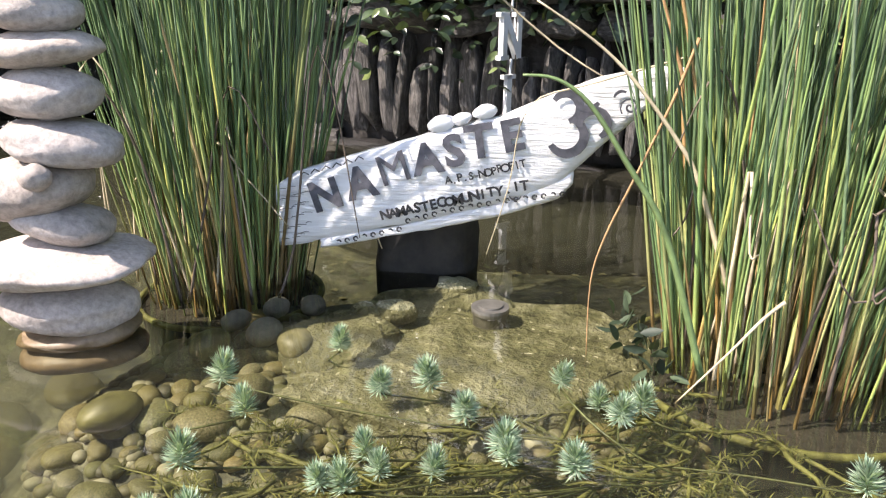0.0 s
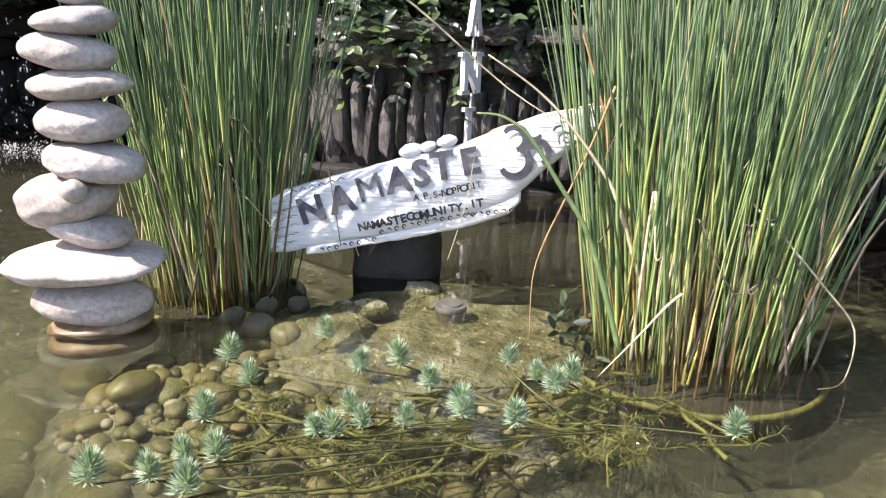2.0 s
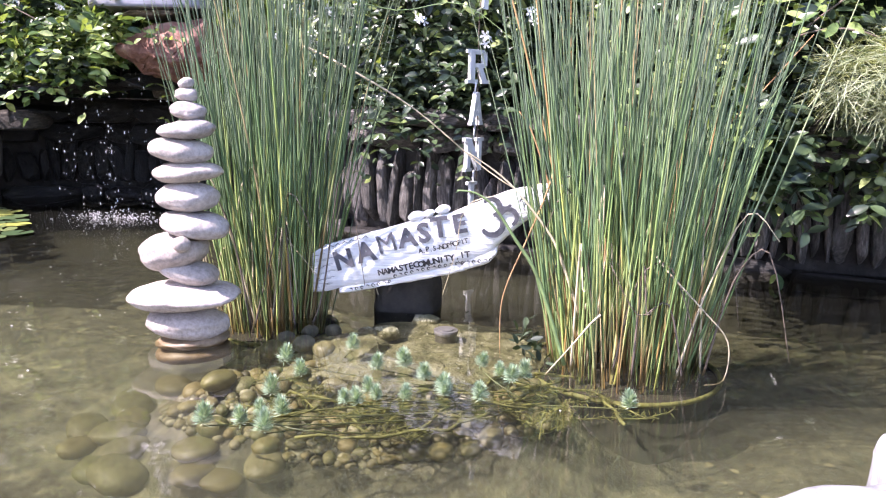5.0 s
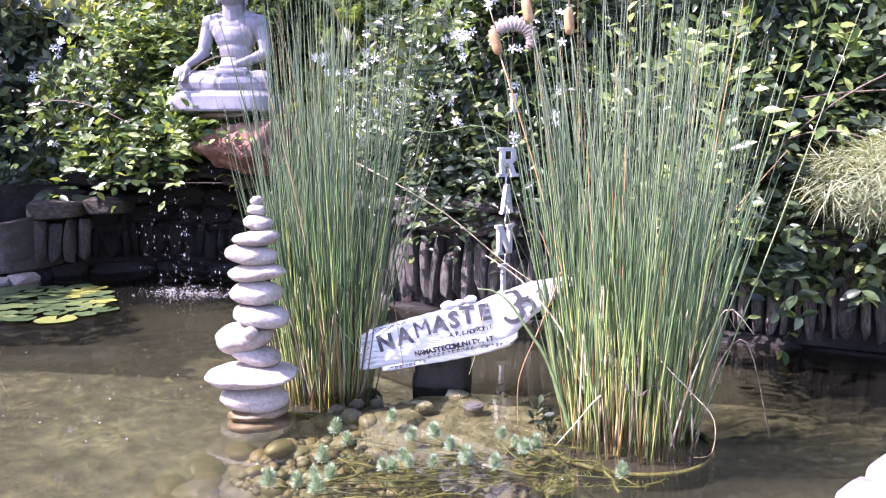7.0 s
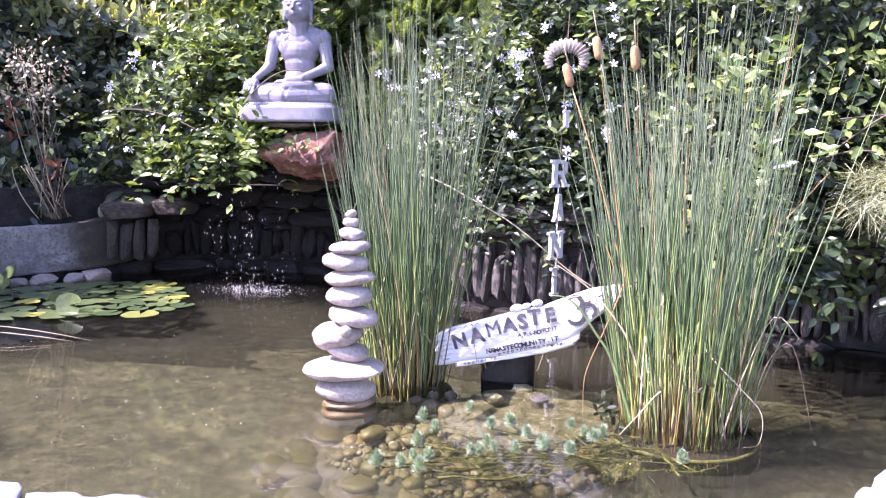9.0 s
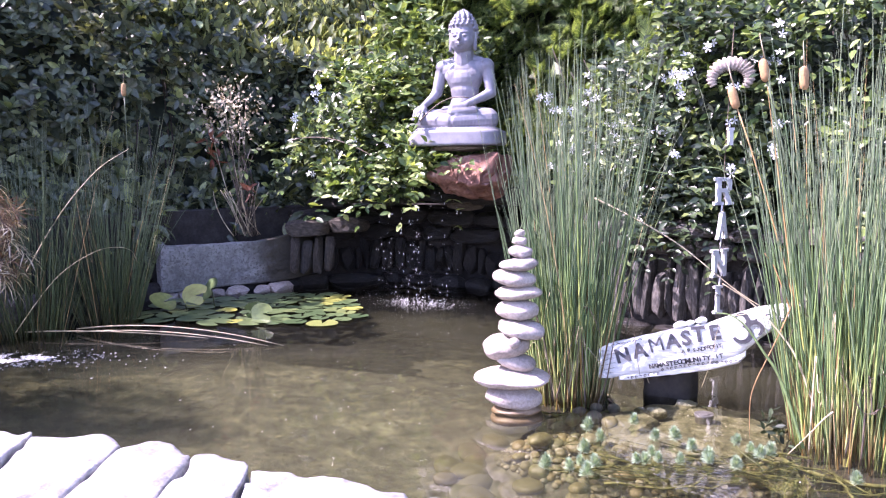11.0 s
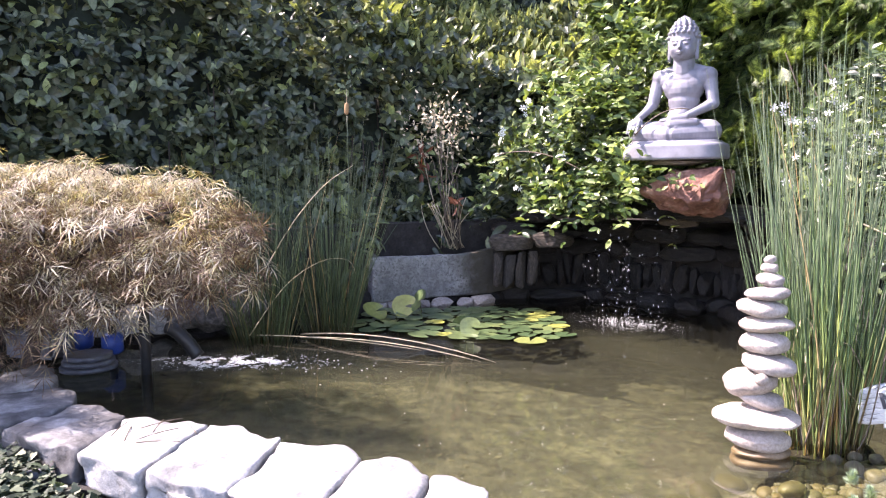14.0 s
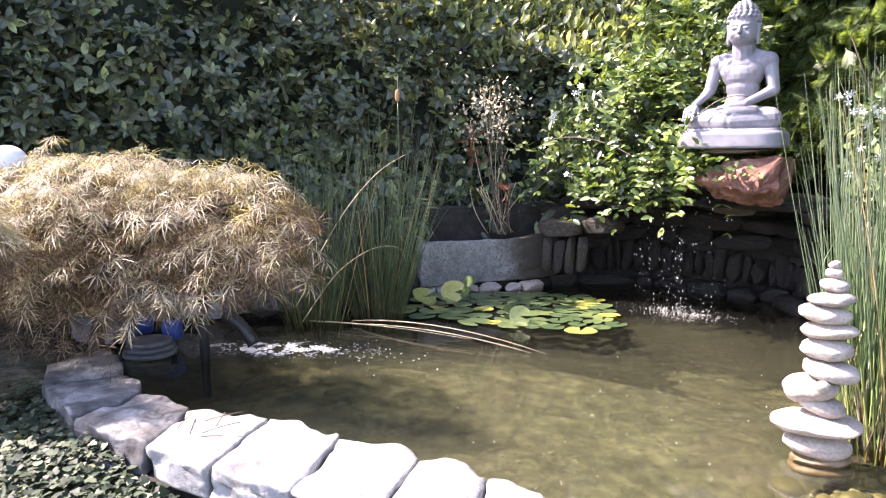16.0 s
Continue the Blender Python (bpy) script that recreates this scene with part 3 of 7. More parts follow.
BACK = WALL[3:7]
wall_course(WALL[:4], -0.06, 0.17, 0.3, 0.16, 0.05, 1.5, 0.012, None, SHADED_WET)
wall_course(BACK, -0.06, 0.17, 0.34, 0.16, 0.05, 1.5, 0.01, None, SHADED_WET)
wall_course(WALL[6:], -0.08, 0.115, 0.3, 0.15, 0.0, 1.0, 0.006, None, SHADED_WET + STONES[:3])
wall_course(WALL[6:], 0.05, 0.36, 0.06, 0.12, -0.02, 5, 0.008)
wall_course(BACK, 0.1, 0.26, 0.085, 0.12, -0.02, 12, 0.01, None, SHADED_WET)
wall_course(BACK, 0.36, 0.13, 0.3, 0.16, -0.01, 4, 0.01, None, SHADED_WET)
wall_course(WALL[:4], 0.1, 0.3, 0.2, 0.12, -0.04, 4, 0.012, None, SHADED_WET)
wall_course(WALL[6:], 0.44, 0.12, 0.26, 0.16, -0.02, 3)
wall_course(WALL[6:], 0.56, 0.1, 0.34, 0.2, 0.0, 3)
wall_course(BACK, 0.5, 0.14, 0.34, 0.2, 0.02, 3, 0.01, None, SHADED_WET)

# the ground: one sheet, low where the pond is, raised behind the pond's wall
for z in (-0.12, -0.17):
    tagged(part("silt_layer", mesh_of("silt_layer", [(x, y, z) for x, y in EDGE], [tuple(range(len(EDGE)))], M["haze"], False)), "cloudy silt hanging in the pond water", "water", kind="structure")

POND = [(-5.2, -1.25), (-3.0, -1.3), (-1.0, -1.3), (1.3, -1.2), (1.9, -0.6), (3.2, 0.8), (4.5, 0.9)] + [(p[0], p[1] + 0.2) for p in WALL[::-1]]


def inside(x, y, poly):
    hit = False
    for (xa, ya), (xb, yb) in zip(poly, poly[1:] + poly[:1]):
        if (ya > y) != (yb > y) and x < (xb - xa) * (y - ya) / (yb - ya) + xa:
            hit = not hit
    return hit


def land(x, y):
    if inside(x, y, POND):
        return -1.1
    if y > 0.25 * x + 0.6 or x < -5.2 or (x < -3.6 and y > -0.7):
        return 0.6 + 0.04 * noise.noise(Vector((x * 2, y * 2, 0)))
    return -0.13 + 0.02 * noise.noise(Vector((x * 3, y * 3, 5)))


GX = [-400, -120, -40, -15, -8] + [-6 + 0.2 * k for k in range(56)] + [6, 8, 15, 40, 120, 400]
GY = [-400, -120, -40, -15, -8] + [-5 + 0.2 * k for k in range(50)] + [6, 8, 15, 40, 120, 400]
gv = [(x, y, land(x, y)) for y in GY for x in GX]
gf = [(j * len(GX) + i, j * len(GX) + i + 1, (j + 1) * len(GX) + i + 1, (j + 1) * len(GX) + i) for j in range(len(GY) - 1) for i in range(len(GX) - 1)]
tagged(part("ground", mesh_of("ground", gv, gf, M["soil"])), "dark garden soil round the pond", "ground", kind="structure")

# coping of pale stones along the near bank
coping = thing("coping", "low bank of broad limewashed stones along the pond", "coping", kind="structure")
NEAR = [(-3.3, -1.02), (-2.86, -1.17), (-2.5, -1.27), (-2.12, -1.27), (-1.79, -1.12), (-1.41, -1.085), (-1.05, -1.04), (-0.77, -1.035), (-0.54, -1.045), (0.02, -1.08), (0.4, -1.1), (0.8, -1.06), (1.16, -1.0), (1.55, -0.8), (1.78, -0.45), (2.12, -0.12), (2.45, 0.25), (2.8, 0.6), (3.2, 0.85)]
FAR = [(-3.3, -1.32), (-2.95, -1.49), (-2.44, -1.6), (-1.92, -1.58), (-1.57, -1.55), (-1.22, -1.49), (-0.88, -1.47), (-0.6, -1.46), (-0.34, -1.48), (0.15, -1.5), (0.55, -1.49), (0.98, -1.45), (1.42, -1.36), (1.93, -1.08), (2.17, -0.72), (2.48, -0.4), (2.83, -0.03), (3.18, 0.32), (3.58, 0.57)]
for k in range(len(NEAR) - 1):
    a, b, c, d = (Vector(q) for q in (NEAR[k], NEAR[k + 1], FAR[k + 1], FAR[k]))
    bm = bmesh.new()
    bmesh.ops.create_cube(bm, size=2)
    bmesh.ops.subdivide_edges(bm, edges=bm.edges[:], cuts=17, use_grid_fill=True)
    for v in bm.verts:
        q = v.co.copy()
        r = 0.05
        e = [max(0.0, abs(t) - (1 - r)) / r for t in q]
        ln = math.sqrt(sum(t * t for t in e))
        if ln > 1:
            q = Vector([math.copysign(1 - r + r * (abs(t) - (1 - r)) / r / ln, t) if abs(t) > 1 - r else t for t in q])
        u, w = 0.5 + 0.486 * q.x, 0.5 + 0.5 * q.y
        p2 = (a * (1 - u) + b * u) * w + (d * (1 - u) + c * u) * (1 - w)
        out = Vector((a.y - b.y, b.x - a.x)).normalized()
        p2 = p2 + out * (0.05 * max(0.0, w - 0.3) * (1 - q.x ** 4))
        s3 = Vector((p2.x, p2.y, 0.1 * q.z))
        n1 = noise.noise(s3 * 5 + Vector((0, 0, k)))
        n2 = noise.noise(s3 * 5 + Vector((0, 0, k + 9)))
        n3 = noise.noise(s3 * 13 + Vector((0, 0, k * 3)))
        n4 = noise.noise(s3 * 34 + Vector((0, 0, k)))
        rim = max(0.0, max(abs(q.x), abs(q.y)) - 0.72) / 0.28
        chip = rim * max(0.0, noise.noise(s3 * 9 + Vector((3, 0, k))) + 0.1)
        side = 1.0 - 0.06 * chip
        top = 0.014 * n1 + 0.008 * n3 + 0.0035 * n4 - 0.035 * chip
        mid = (a + b + c + d) / 4
        p2 = mid + (p2 - mid) * side
        v.co = Vector((p2.x + 0.012 * n1 + 0.007 * n3 + 0.004 * n4, p2.y + 0.024 * n2 + 0.009 * n3, 0.04 + 0.064 * q.z + top * (q.z > 0.3)))
    part("stone", bm_mesh("stone", bm, M["stained_shaded_coping" if k < 3 else "coping"]), coping)
bank = [(p[0], p[1]) for p in reversed(NEAR)]
part("bank_wall", ribbon("bank_wall", [(p[0], p[1] - 0.05) for p in bank], -0.5, -0.02, 0.35, M["mortar"]), coping)

part("bank_face", ribbon("bank_face", [(p[0] - 0.02, p[1] + 0.13) for p in FAR], -0.4, 0.0, 0.12, M["bank_stone"]), coping)

PILLAR = [facet_mesh("stone", (0.52, 0.5, 0.52), M["rubble"], s + 90, 36, 0.03, 0.95) for s in range(5)]
RUBBLE = [facet_mesh("stone", (0.52, 0.5, 0.52), M["bank_stone"], s + 80, 20) for s in range(5)]
for k in range(46):
    t = k / 45 * 8.0 + 1.0
    i = int(t)
    p = Vector(FAR[i]).lerp(Vector(FAR[i + 1]), t - i)
    part("stone", RUBBLE[k % 5], coping, pose(p.x + rnd.uniform(-0.02, 0.02), p.y + 0.1, -0.07 + rnd.uniform(-0.02, 0.015), 0, 0, 40 * k) @ Matrix.Diagonal((rnd.uniform(0.08, 0.13), 0.09, rnd.uniform(0.07, 0.1), 1)))

# ---- seated statue: one plain mesh ----
def add_ball(bm, c, r, turn=(0, 0, 0), seg=20):
    m = pose(*c, *turn) @ Matrix.Diagonal((*r, 1))
    bmesh.ops.create_uvsphere(bm, u_segments=seg, v_segments=max(6, seg // 2), radius=1, matrix=m)


def add_limb(bm, a, b, ra, rb, n=12):
    a, b = Vector(a), Vector(b)
    for k in range(n):
        t = k / (n - 1)
        r = ra * (1 - t) + rb * t
        add_ball(bm, a.lerp(b, t), (r, r, r), seg=12)


def statue_mesh():
    bm = bmesh.new()
    # rounded plinth with a thin seat pad
    for z0, z1, rx, ry in ((0.0, 0.1, 0.33, 0.215), (0.095, 0.118, 0.3, 0.19)):
        rings = []
        for z, f in ((z0, 0.97), (z0 + 0.012, 1.0), (z1 - 0.014, 0.985), (z1, 0.95)):
            ring = []
            for k in range(64):
                a = 2 * math.pi * k / 64
                c, s = math.cos(a), math.sin(a)
                w = f * (1 + 0.006 * math.sin(3 * a + 9 * z))
                ring.append(bm.verts.new((math.copysign(abs(c) ** 0.5, c) * rx * w, math.copysign(abs(s) ** 0.5, s) * ry * w, z)))
            rings.append(ring)
        for lo, hi in zip(rings, rings[1:]):
            for k in range(64):
                bm.faces.new((lo[k], lo[(k + 1) % 64], hi[(k + 1) % 64], hi[k]))
        bm.faces.new(rings[0][::-1])
        bm.faces.new(rings[-1])
    # crossed legs: thighs, shins, the upper foot on the lap
    for s in (-1, 1):
        add_limb(bm, (s * 0.07, 0.07, 0.185), (s * 0.225, -0.02, 0.178), 0.08, 0.072)
        add_limb(bm, (s * 0.235, -0.03, 0.172), (s * 0.02, -0.125, 0.16), 0.068, 0.05)
    add_limb(bm, (0.23, -0.03, 0.185), (0.03, -0.12, 0.2), 0.055, 0.04)
    add_limb(bm, (0.0, -0.13, 0.215), (0.15, -0.1, 0.232), 0.036, 0.024)
    add_limb(bm, (-0.24, -0.03, 0.17), (-0.02, -0.13, 0.17), 0.07, 0.044)
    # trunk: narrow waist, broad chest
    seat = len(bm.verts)
    add_ball(bm, (0, 0.085, 0.22), (0.13, 0.1, 0.09))
    add_ball(bm, (0, 0.085, 0.3), (0.094, 0.076, 0.12))
    add_ball(bm, (0, 0.085, 0.38), (0.105, 0.08, 0.1))
    add_ball(bm, (0, 0.082, 0.46), (0.134, 0.088, 0.1))
    add_ball(bm, (0, 0.085, 0.52), (0.155, 0.078, 0.075))
    for s in (-1, 1):
        add_ball(bm, (s * 0.056, 0.046, 0.48), (0.078, 0.04, 0.064))
        add_ball(bm, (s * 0.158, 0.085, 0.535), (0.058, 0.058, 0.056))
        add_ball(bm, (s * 0.105, 0.085, 0.52), (0.085, 0.062, 0.07))
        add_limb(bm, (s * 0.02, 0.098, 0.585), (s * 0.15, 0.09, 0.545), 0.05, 0.045)
    add_limb(bm, (0, 0.082, 0.56), (0, 0.064, 0.67), 0.078, 0.068)
    # arm reaching over the knee
    add_limb(bm, (-0.168, 0.08, 0.52), (-0.2, 0.06, 0.37), 0.048, 0.04)
    add_limb(bm, (-0.2, 0.06, 0.37), (-0.243, -0.05, 0.275), 0.038, 0.027)
    add_ball(bm, (-0.252, -0.08, 0.247), (0.042, 0.046, 0.024), (35, 0, 0))
    for k in range(4):
        x = -0.284 + 0.021 * k
        add_limb(bm, (x, -0.095, 0.246), (x - 0.004, -0.135, 0.175), 0.012, 0.009, 7)
    add_limb(bm, (-0.215, -0.07, 0.25), (-0.198, -0.1, 0.215), 0.011, 0.009, 6)
    # arm folded into the lap
    add_limb(bm, (0.168, 0.08, 0.52), (0.196, 0.066, 0.355), 0.047, 0.04)
    add_limb(bm, (0.196, 0.066, 0.355), (0.07, -0.07, 0.272), 0.04, 0.026)
    add_limb(bm, (0.075, -0.075, 0.268), (-0.02, -0.1, 0.256), 0.026, 0.02)
    for k in range(3):
        add_limb(bm, (-0.01, -0.088 - 0.014 * k, 0.262 - 0.006 * k), (-0.075, -0.1 - 0.012 * k, 0.256 - 0.006 * k), 0.0105, 0.008, 7)
    # head
    add_ball(bm, (0, 0.052, 0.735), (0.093, 0.094, 0.1))
    add_ball(bm, (0, 0.02, 0.698), (0.084, 0.07, 0.072))
    add_ball(bm, (0, -0.01, 0.654), (0.03, 0.026, 0.02))
    add_limb(bm, (0, -0.04, 0.752), (0, -0.06, 0.707), 0.007, 0.0135, 9)
    add_ball(bm, (0, -0.046, 0.682), (0.023, 0.011, 0.0055), seg=12)
    add_ball(bm, (0, -0.043, 0.671), (0.017, 0.012, 0.0065), seg=12)
    for s in (-1, 1):
        add_limb(bm, (s * 0.012, -0.043, 0.753), (s * 0.06, -0.022, 0.757), 0.0052, 0.004, 9)
        add_ball(bm, (s * 0.034, -0.036, 0.733), (0.02, 0.012, 0.0095), seg=12)
        add_ball(bm, (s * 0.042, -0.012, 0.698), (0.03, 0.032, 0.032), seg=12)
        add_limb(bm, (s * 0.09, 0.05, 0.755), (s * 0.09, 0.04, 0.65), 0.0125, 0.0145, 12)
    # hair: a cap and a low topknot of round curls
    add_ball(bm, (0, 0.06, 0.79), (0.09, 0.092, 0.072))
    add_ball(bm, (0, 0.062, 0.855), (0.058, 0.058, 0.042))
    for ring, (z, r, n) in enumerate(((0.735, 0.094, 17), (0.76, 0.097, 17), (0.785, 0.097, 17), (0.809, 0.092, 16), (0.832, 0.082, 15), (0.854, 0.068, 12), (0.874, 0.055, 10), (0.892, 0.037, 7), (0.903, 0.014, 3), (0.91, 0.0, 1))):
        for k in range(n):
            a = 2 * math.pi * (k + 0.5 * (ring % 2)) / n
            y = 0.06 + r * math.sin(a)
            if (z < 0.77 and y < 0.045) or (z < 0.795 and y < 0.02):
                continue
            add_ball(bm, (r * math.cos(a), y, z), (0.0145, 0.0145, 0.013), seg=10)
    bm.verts.ensure_lookup_table()
    for v in bm.verts[seat:]:
        v.co += Vector((0.022, 0.02, 0)) * min(1.0, max(0.0, (v.co.z - 0.24) / 0.1))
    return bm_mesh("statue", bm, M["statue"])


statue = part("statue", statue_mesh(), None, pose(-0.985, 2.03, 1.135, 0, 0, 3) @ Matrix.Diagonal((0.99, 0.97, 1.02, 1)))
tagged(statue, "lavender-grey seated stone statue on a round cushion", "statue")
rm = statue.modifiers.new("skin", "REMESH")
rm.mode = "VOXEL"
rm.voxel_size = 0.004
rm.use_smooth_shade = True
sm = statue.modifiers.new("worn", "SMOOTH")
sm.factor = 0.5
sm.iterations = 5

# rock that carries the statue, over the waterfall's hollow
def boulder_mesh(name, corners, material, seed):
    """A broken boulder: the hull of a few corners, split and roughened."""
    bm = bmesh.new()
    for c in corners:
        bm.verts.new(c)
    hull = bmesh.ops.convex_hull(bm, input=bm.verts[:])
    bmesh.ops.delete(bm, geom=[v for v in hull["geom_interior"] if isinstance(v, bmesh.types.BMVert)], context="VERTS")
    bmesh.ops.bevel(bm, geom=bm.edges[:], offset=0.008, segments=1, affect="EDGES")
    bmesh.ops.triangulate(bm, faces=bm.faces[:])
    bmesh.ops.subdivide_edges(bm, edges=bm.edges[:], cuts=5, use_grid_fill=True)
    bm.normal_update()
    off = Vector((seed * 3.1, seed, 0))
    for v in bm.verts:
        c = v.co + off
        v.co += v.normal * (0.02 * noise.noise(c * 9) + 0.011 * noise.cell(c * 17) + 0.006 * noise.noise(c * 38))
    return bm_mesh(name, bm, material, False)


ROCK = [(-0.25, -0.04, 0.93), (-0.02, -0.17, 0.9), (0.1, -0.21, 0.87), (0.27, -0.12, 0.89), (-0.13, -0.08, 1.01), (-0.02, -0.11, 1.06), (0.28, -0.1, 1.07), (-0.12, 0.25, 1.06), (0.28, 0.25, 1.07), (-0.16, 0.05, 0.82), (0.08, 0.0, 0.77), (0.25, 0.05, 0.8), (0.2, 0.3, 0.75), (-0.18, 0.3, 0.78), (-0.28, 0.2, 0.94)]
red = part("red_rock", boulder_mesh("red_rock", ROCK, M["red_rock"], 4), None, pose(-0.93, 2.0, 0))
tagged(red, "rough red porphyry boulder carrying the statue", "rock")
for k, (x, y, z, sx, sy, sz) in enumerate(((-0.93, 2.08, 1.108, 0.52, 0.4, 0.055), (-1.75, 2.56, 0.74, 0.72, 0.95, 0.1), (-1.25, 2.58, 0.77, 0.55, 0.85, 0.1), (-0.75, 2.55, 0.76, 0.6, 0.8, 0.12), (-0.35, 2.3, 0.7, 0.4, 0.5, 0.14), (-2.3, 2.75, 0.7, 0.5, 0.5, 0.1))):
    tagged(part("flat_stone", (SHADED_WET if k else RUBBLE)[k % 5], None, pose(x, y, z, 0, 0, 17 * k) @ Matrix.Diagonal((sx, sy, sz, 1))), "flat grey capping stone over the waterfall hollow", "stone", "capping stones")

# ---- stone trough ----
def trough_mesh():
    bm = bmesh.new()
    bmesh.ops.create_cube(bm, size=2)
    bmesh.ops.subdivide_edges(bm, edges=bm.edges[:], cuts=23, use_grid_fill=True)
    for v in bm.verts:
        q = v.co
        bow = 0.12 * q.x * q.x
        end = max(0.0, q.x - 0.15) / 0.85
        top = -0.025 * math.cos(q.x * 1.3) + 0.1 * end ** 2
        low = 0.1 * max(0.0, q.x - 0.45) ** 1.5
        inn = max(abs(q.x) - 0.9, abs(q.y) - 0.66)
        z = q.z
        if q.z > 0.9 and inn < 0:
            z = 0.1
        n = noise.noise(Vector((q.x * 6, q.y * 4, q.z * 4)))
        v.co = Vector((q.x * 0.62 + 0.008 * n, q.y * 0.17 * (1 + 0.05 * q.z) * (1 - 0.3 * end ** 3) - bow * 0.5 + 0.01 * n, z * 0.185 + top * (0.5 + 0.5 * q.z) + low * (0.5 - 0.5 * q.z) + 0.006 * n))
    return bm_mesh("trough", bm, M["trough"])


TROUGH_WAY = math.degrees(math.atan2(2.4 - 1.6, -2.62 + 3.2))
trough = part("trough", trough_mesh(), None, pose(-2.99, 2.13, 0.255, 4, 0, TROUGH_WAY))
tagged(trough, "long grey tooled-stone trough standing beside the pond", "trough")
PALE = [facet_mesh("stone", (0.52, 0.5, 0.52), M["pale_stone"], s + 60, 22) for s in range(4)]
for k in range(6):
    p = Vector((-3.2, 1.58)).lerp(Vector((-2.62, 2.25)), k / 5)
    tagged(part("ledge_stone", PALE[k % 4], None, pose(p.x, p.y, 0.012, 0, 0, TROUGH_WAY + 5 * (k % 3)) @ Matrix.Diagonal((0.15 + 0.05 * (k % 2), 0.14, 0.075 + 0.02 * (k % 2), 1))), "pale wet stone under the trough", "stone", "stones under the trough")

for x, y, z, sx, sy, sz, turn in ((-2.42, 2.35, 0.5, 0.34, 0.26, 0.13, 25), (-2.12, 2.5, 0.52, 0.3, 0.24, 0.12, 5), (-2.5, 2.28, 0.28, 0.075, 0.14, 0.28, 30), (-2.42, 2.32, 0.27, 0.085, 0.14, 0.26, 40), (-2.33, 2.36, 0.28, 0.07, 0.14, 0.3, 20), (-2.25, 2.4, 0.29, 0.08, 0.14, 0.28, 35), (-1.1, 2.5, 0.72, 0.3, 0.24, 0.13, 0)):
    tagged(part("rubble_stone", PILLAR[int(abs(x) * 100) % 5], None, pose(x, y, z, 0, 4, turn) @ Matrix.Diagonal((sx, sy, sz, 1))), "brown rubble stone of the pillar beside the trough", "stone", "rubble stones")

# ---- balanced stack of river stones ----
stack = thing("stone_stack", "tall balanced stack of pale river stones in the water", "stone stack")
# centre x, centre z, half width, half height, tilt, seed
CAIRN = [(0.004, -0.036, 0.112, 0.034, 2, 31), (0.002, 0.0, 0.106, 0.024, 5, 32), (-0.010, 0.050, 0.116, 0.047, -2, 1),
         (-0.017, 0.130, 0.154, 0.042, 1, 2), (0.001, 0.199, 0.080, 0.037, -8, 3), (-0.041, 0.261, 0.099, 0.054, 5, 4),
         (0.023, 0.340, 0.099, 0.038, -9, 5), (0.006, 0.419, 0.089, 0.042, 4, 6), (0.010, 0.489, 0.096, 0.031, 3, 7),
         (-0.009, 0.549, 0.091, 0.035, -4, 8), (0.012, 0.606, 0.081, 0.027, 5, 9), (0.018, 0.657, 0.050, 0.027, -4, 10),
         (0.014, 0.702, 0.032, 0.019, 0, 12), (0.015, 0.733, 0.021, 0.015, 4, 13)]


def river_stone(rx, rz, material, seed):
    """A river-worn stone: lopsided, blunt-ended, dented and pitted."""
    r = random.Random(seed * 7 + 1)
    px, pz, skew, tap = r.uniform(1.9, 2.6), r.uniform(1.8, 2.5), r.uniform(-0.16, 0.16), r.uniform(-0.22, 0.22)
    bm = bmesh.new()
    bmesh.ops.create_icosphere(bm, subdivisions=5, radius=1.0)
    off = Vector((seed * 3.17, seed * 1.31, seed * 7.7))
    for v in bm.verts:
        d = v.co.normalized()
        k = (abs(d.x) ** px + abs(d.y) ** px) ** (pz / px) + abs(d.z) ** pz
        q = d * k ** (-1.0 / pz)
        n = noise.noise(d * 1.1 + off) + 0.35 * noise.noise(d * 2.6 + off)
        q *= 1 + 0.1 * n
        q.z = q.z * (1 + tap * q.x) + skew * q.x * (1 - q.x * q.x)
        w = Vector((q.x * rx, q.y * rx * 0.8, q.z * rz))
        pit = noise.noise(w * 90 + off)
        w += d * (0.0016 * noise.noise(w * 35 + off) - 0.0022 * max(0.0, pit - 0.25))
        v.co = w
    return bm_mesh("stone", bm, material)


for x, z, rx, rz, tilt, seed in CAIRN:
    mat = M["brown_stone"] if seed > 30 else M["pale_stone"]
    part("stone", river_stone(rx, rz, mat, seed), stack, pose(x, 0.03, z, 0, -tilt, 0))
part("stone", rock_mesh("stone", (0.026, 0.024, 0.022), M["pale_stone"], 21, 0.12, 1.4, 3), stack, pose(0.015, -0.05, 0.297))

# ---- rushes ----
def blade(ln, bend, width, kink=0.0, skin="reed"):
    pts, rad = [], []
    for k in range(9):
        t = k / 8
        pts.append((bend * t * t + (kink * max(0, t - 0.6)), 0, ln * t - abs(bend) * 0.3 * t ** 3 - abs(kink) * max(0, t - 0.6) * 0.8))
        rad.append(width * (1 - 0.8 * t ** 1.5) * 0.5)
    return tube("stem", pts, rad, M[skin], 4, False)


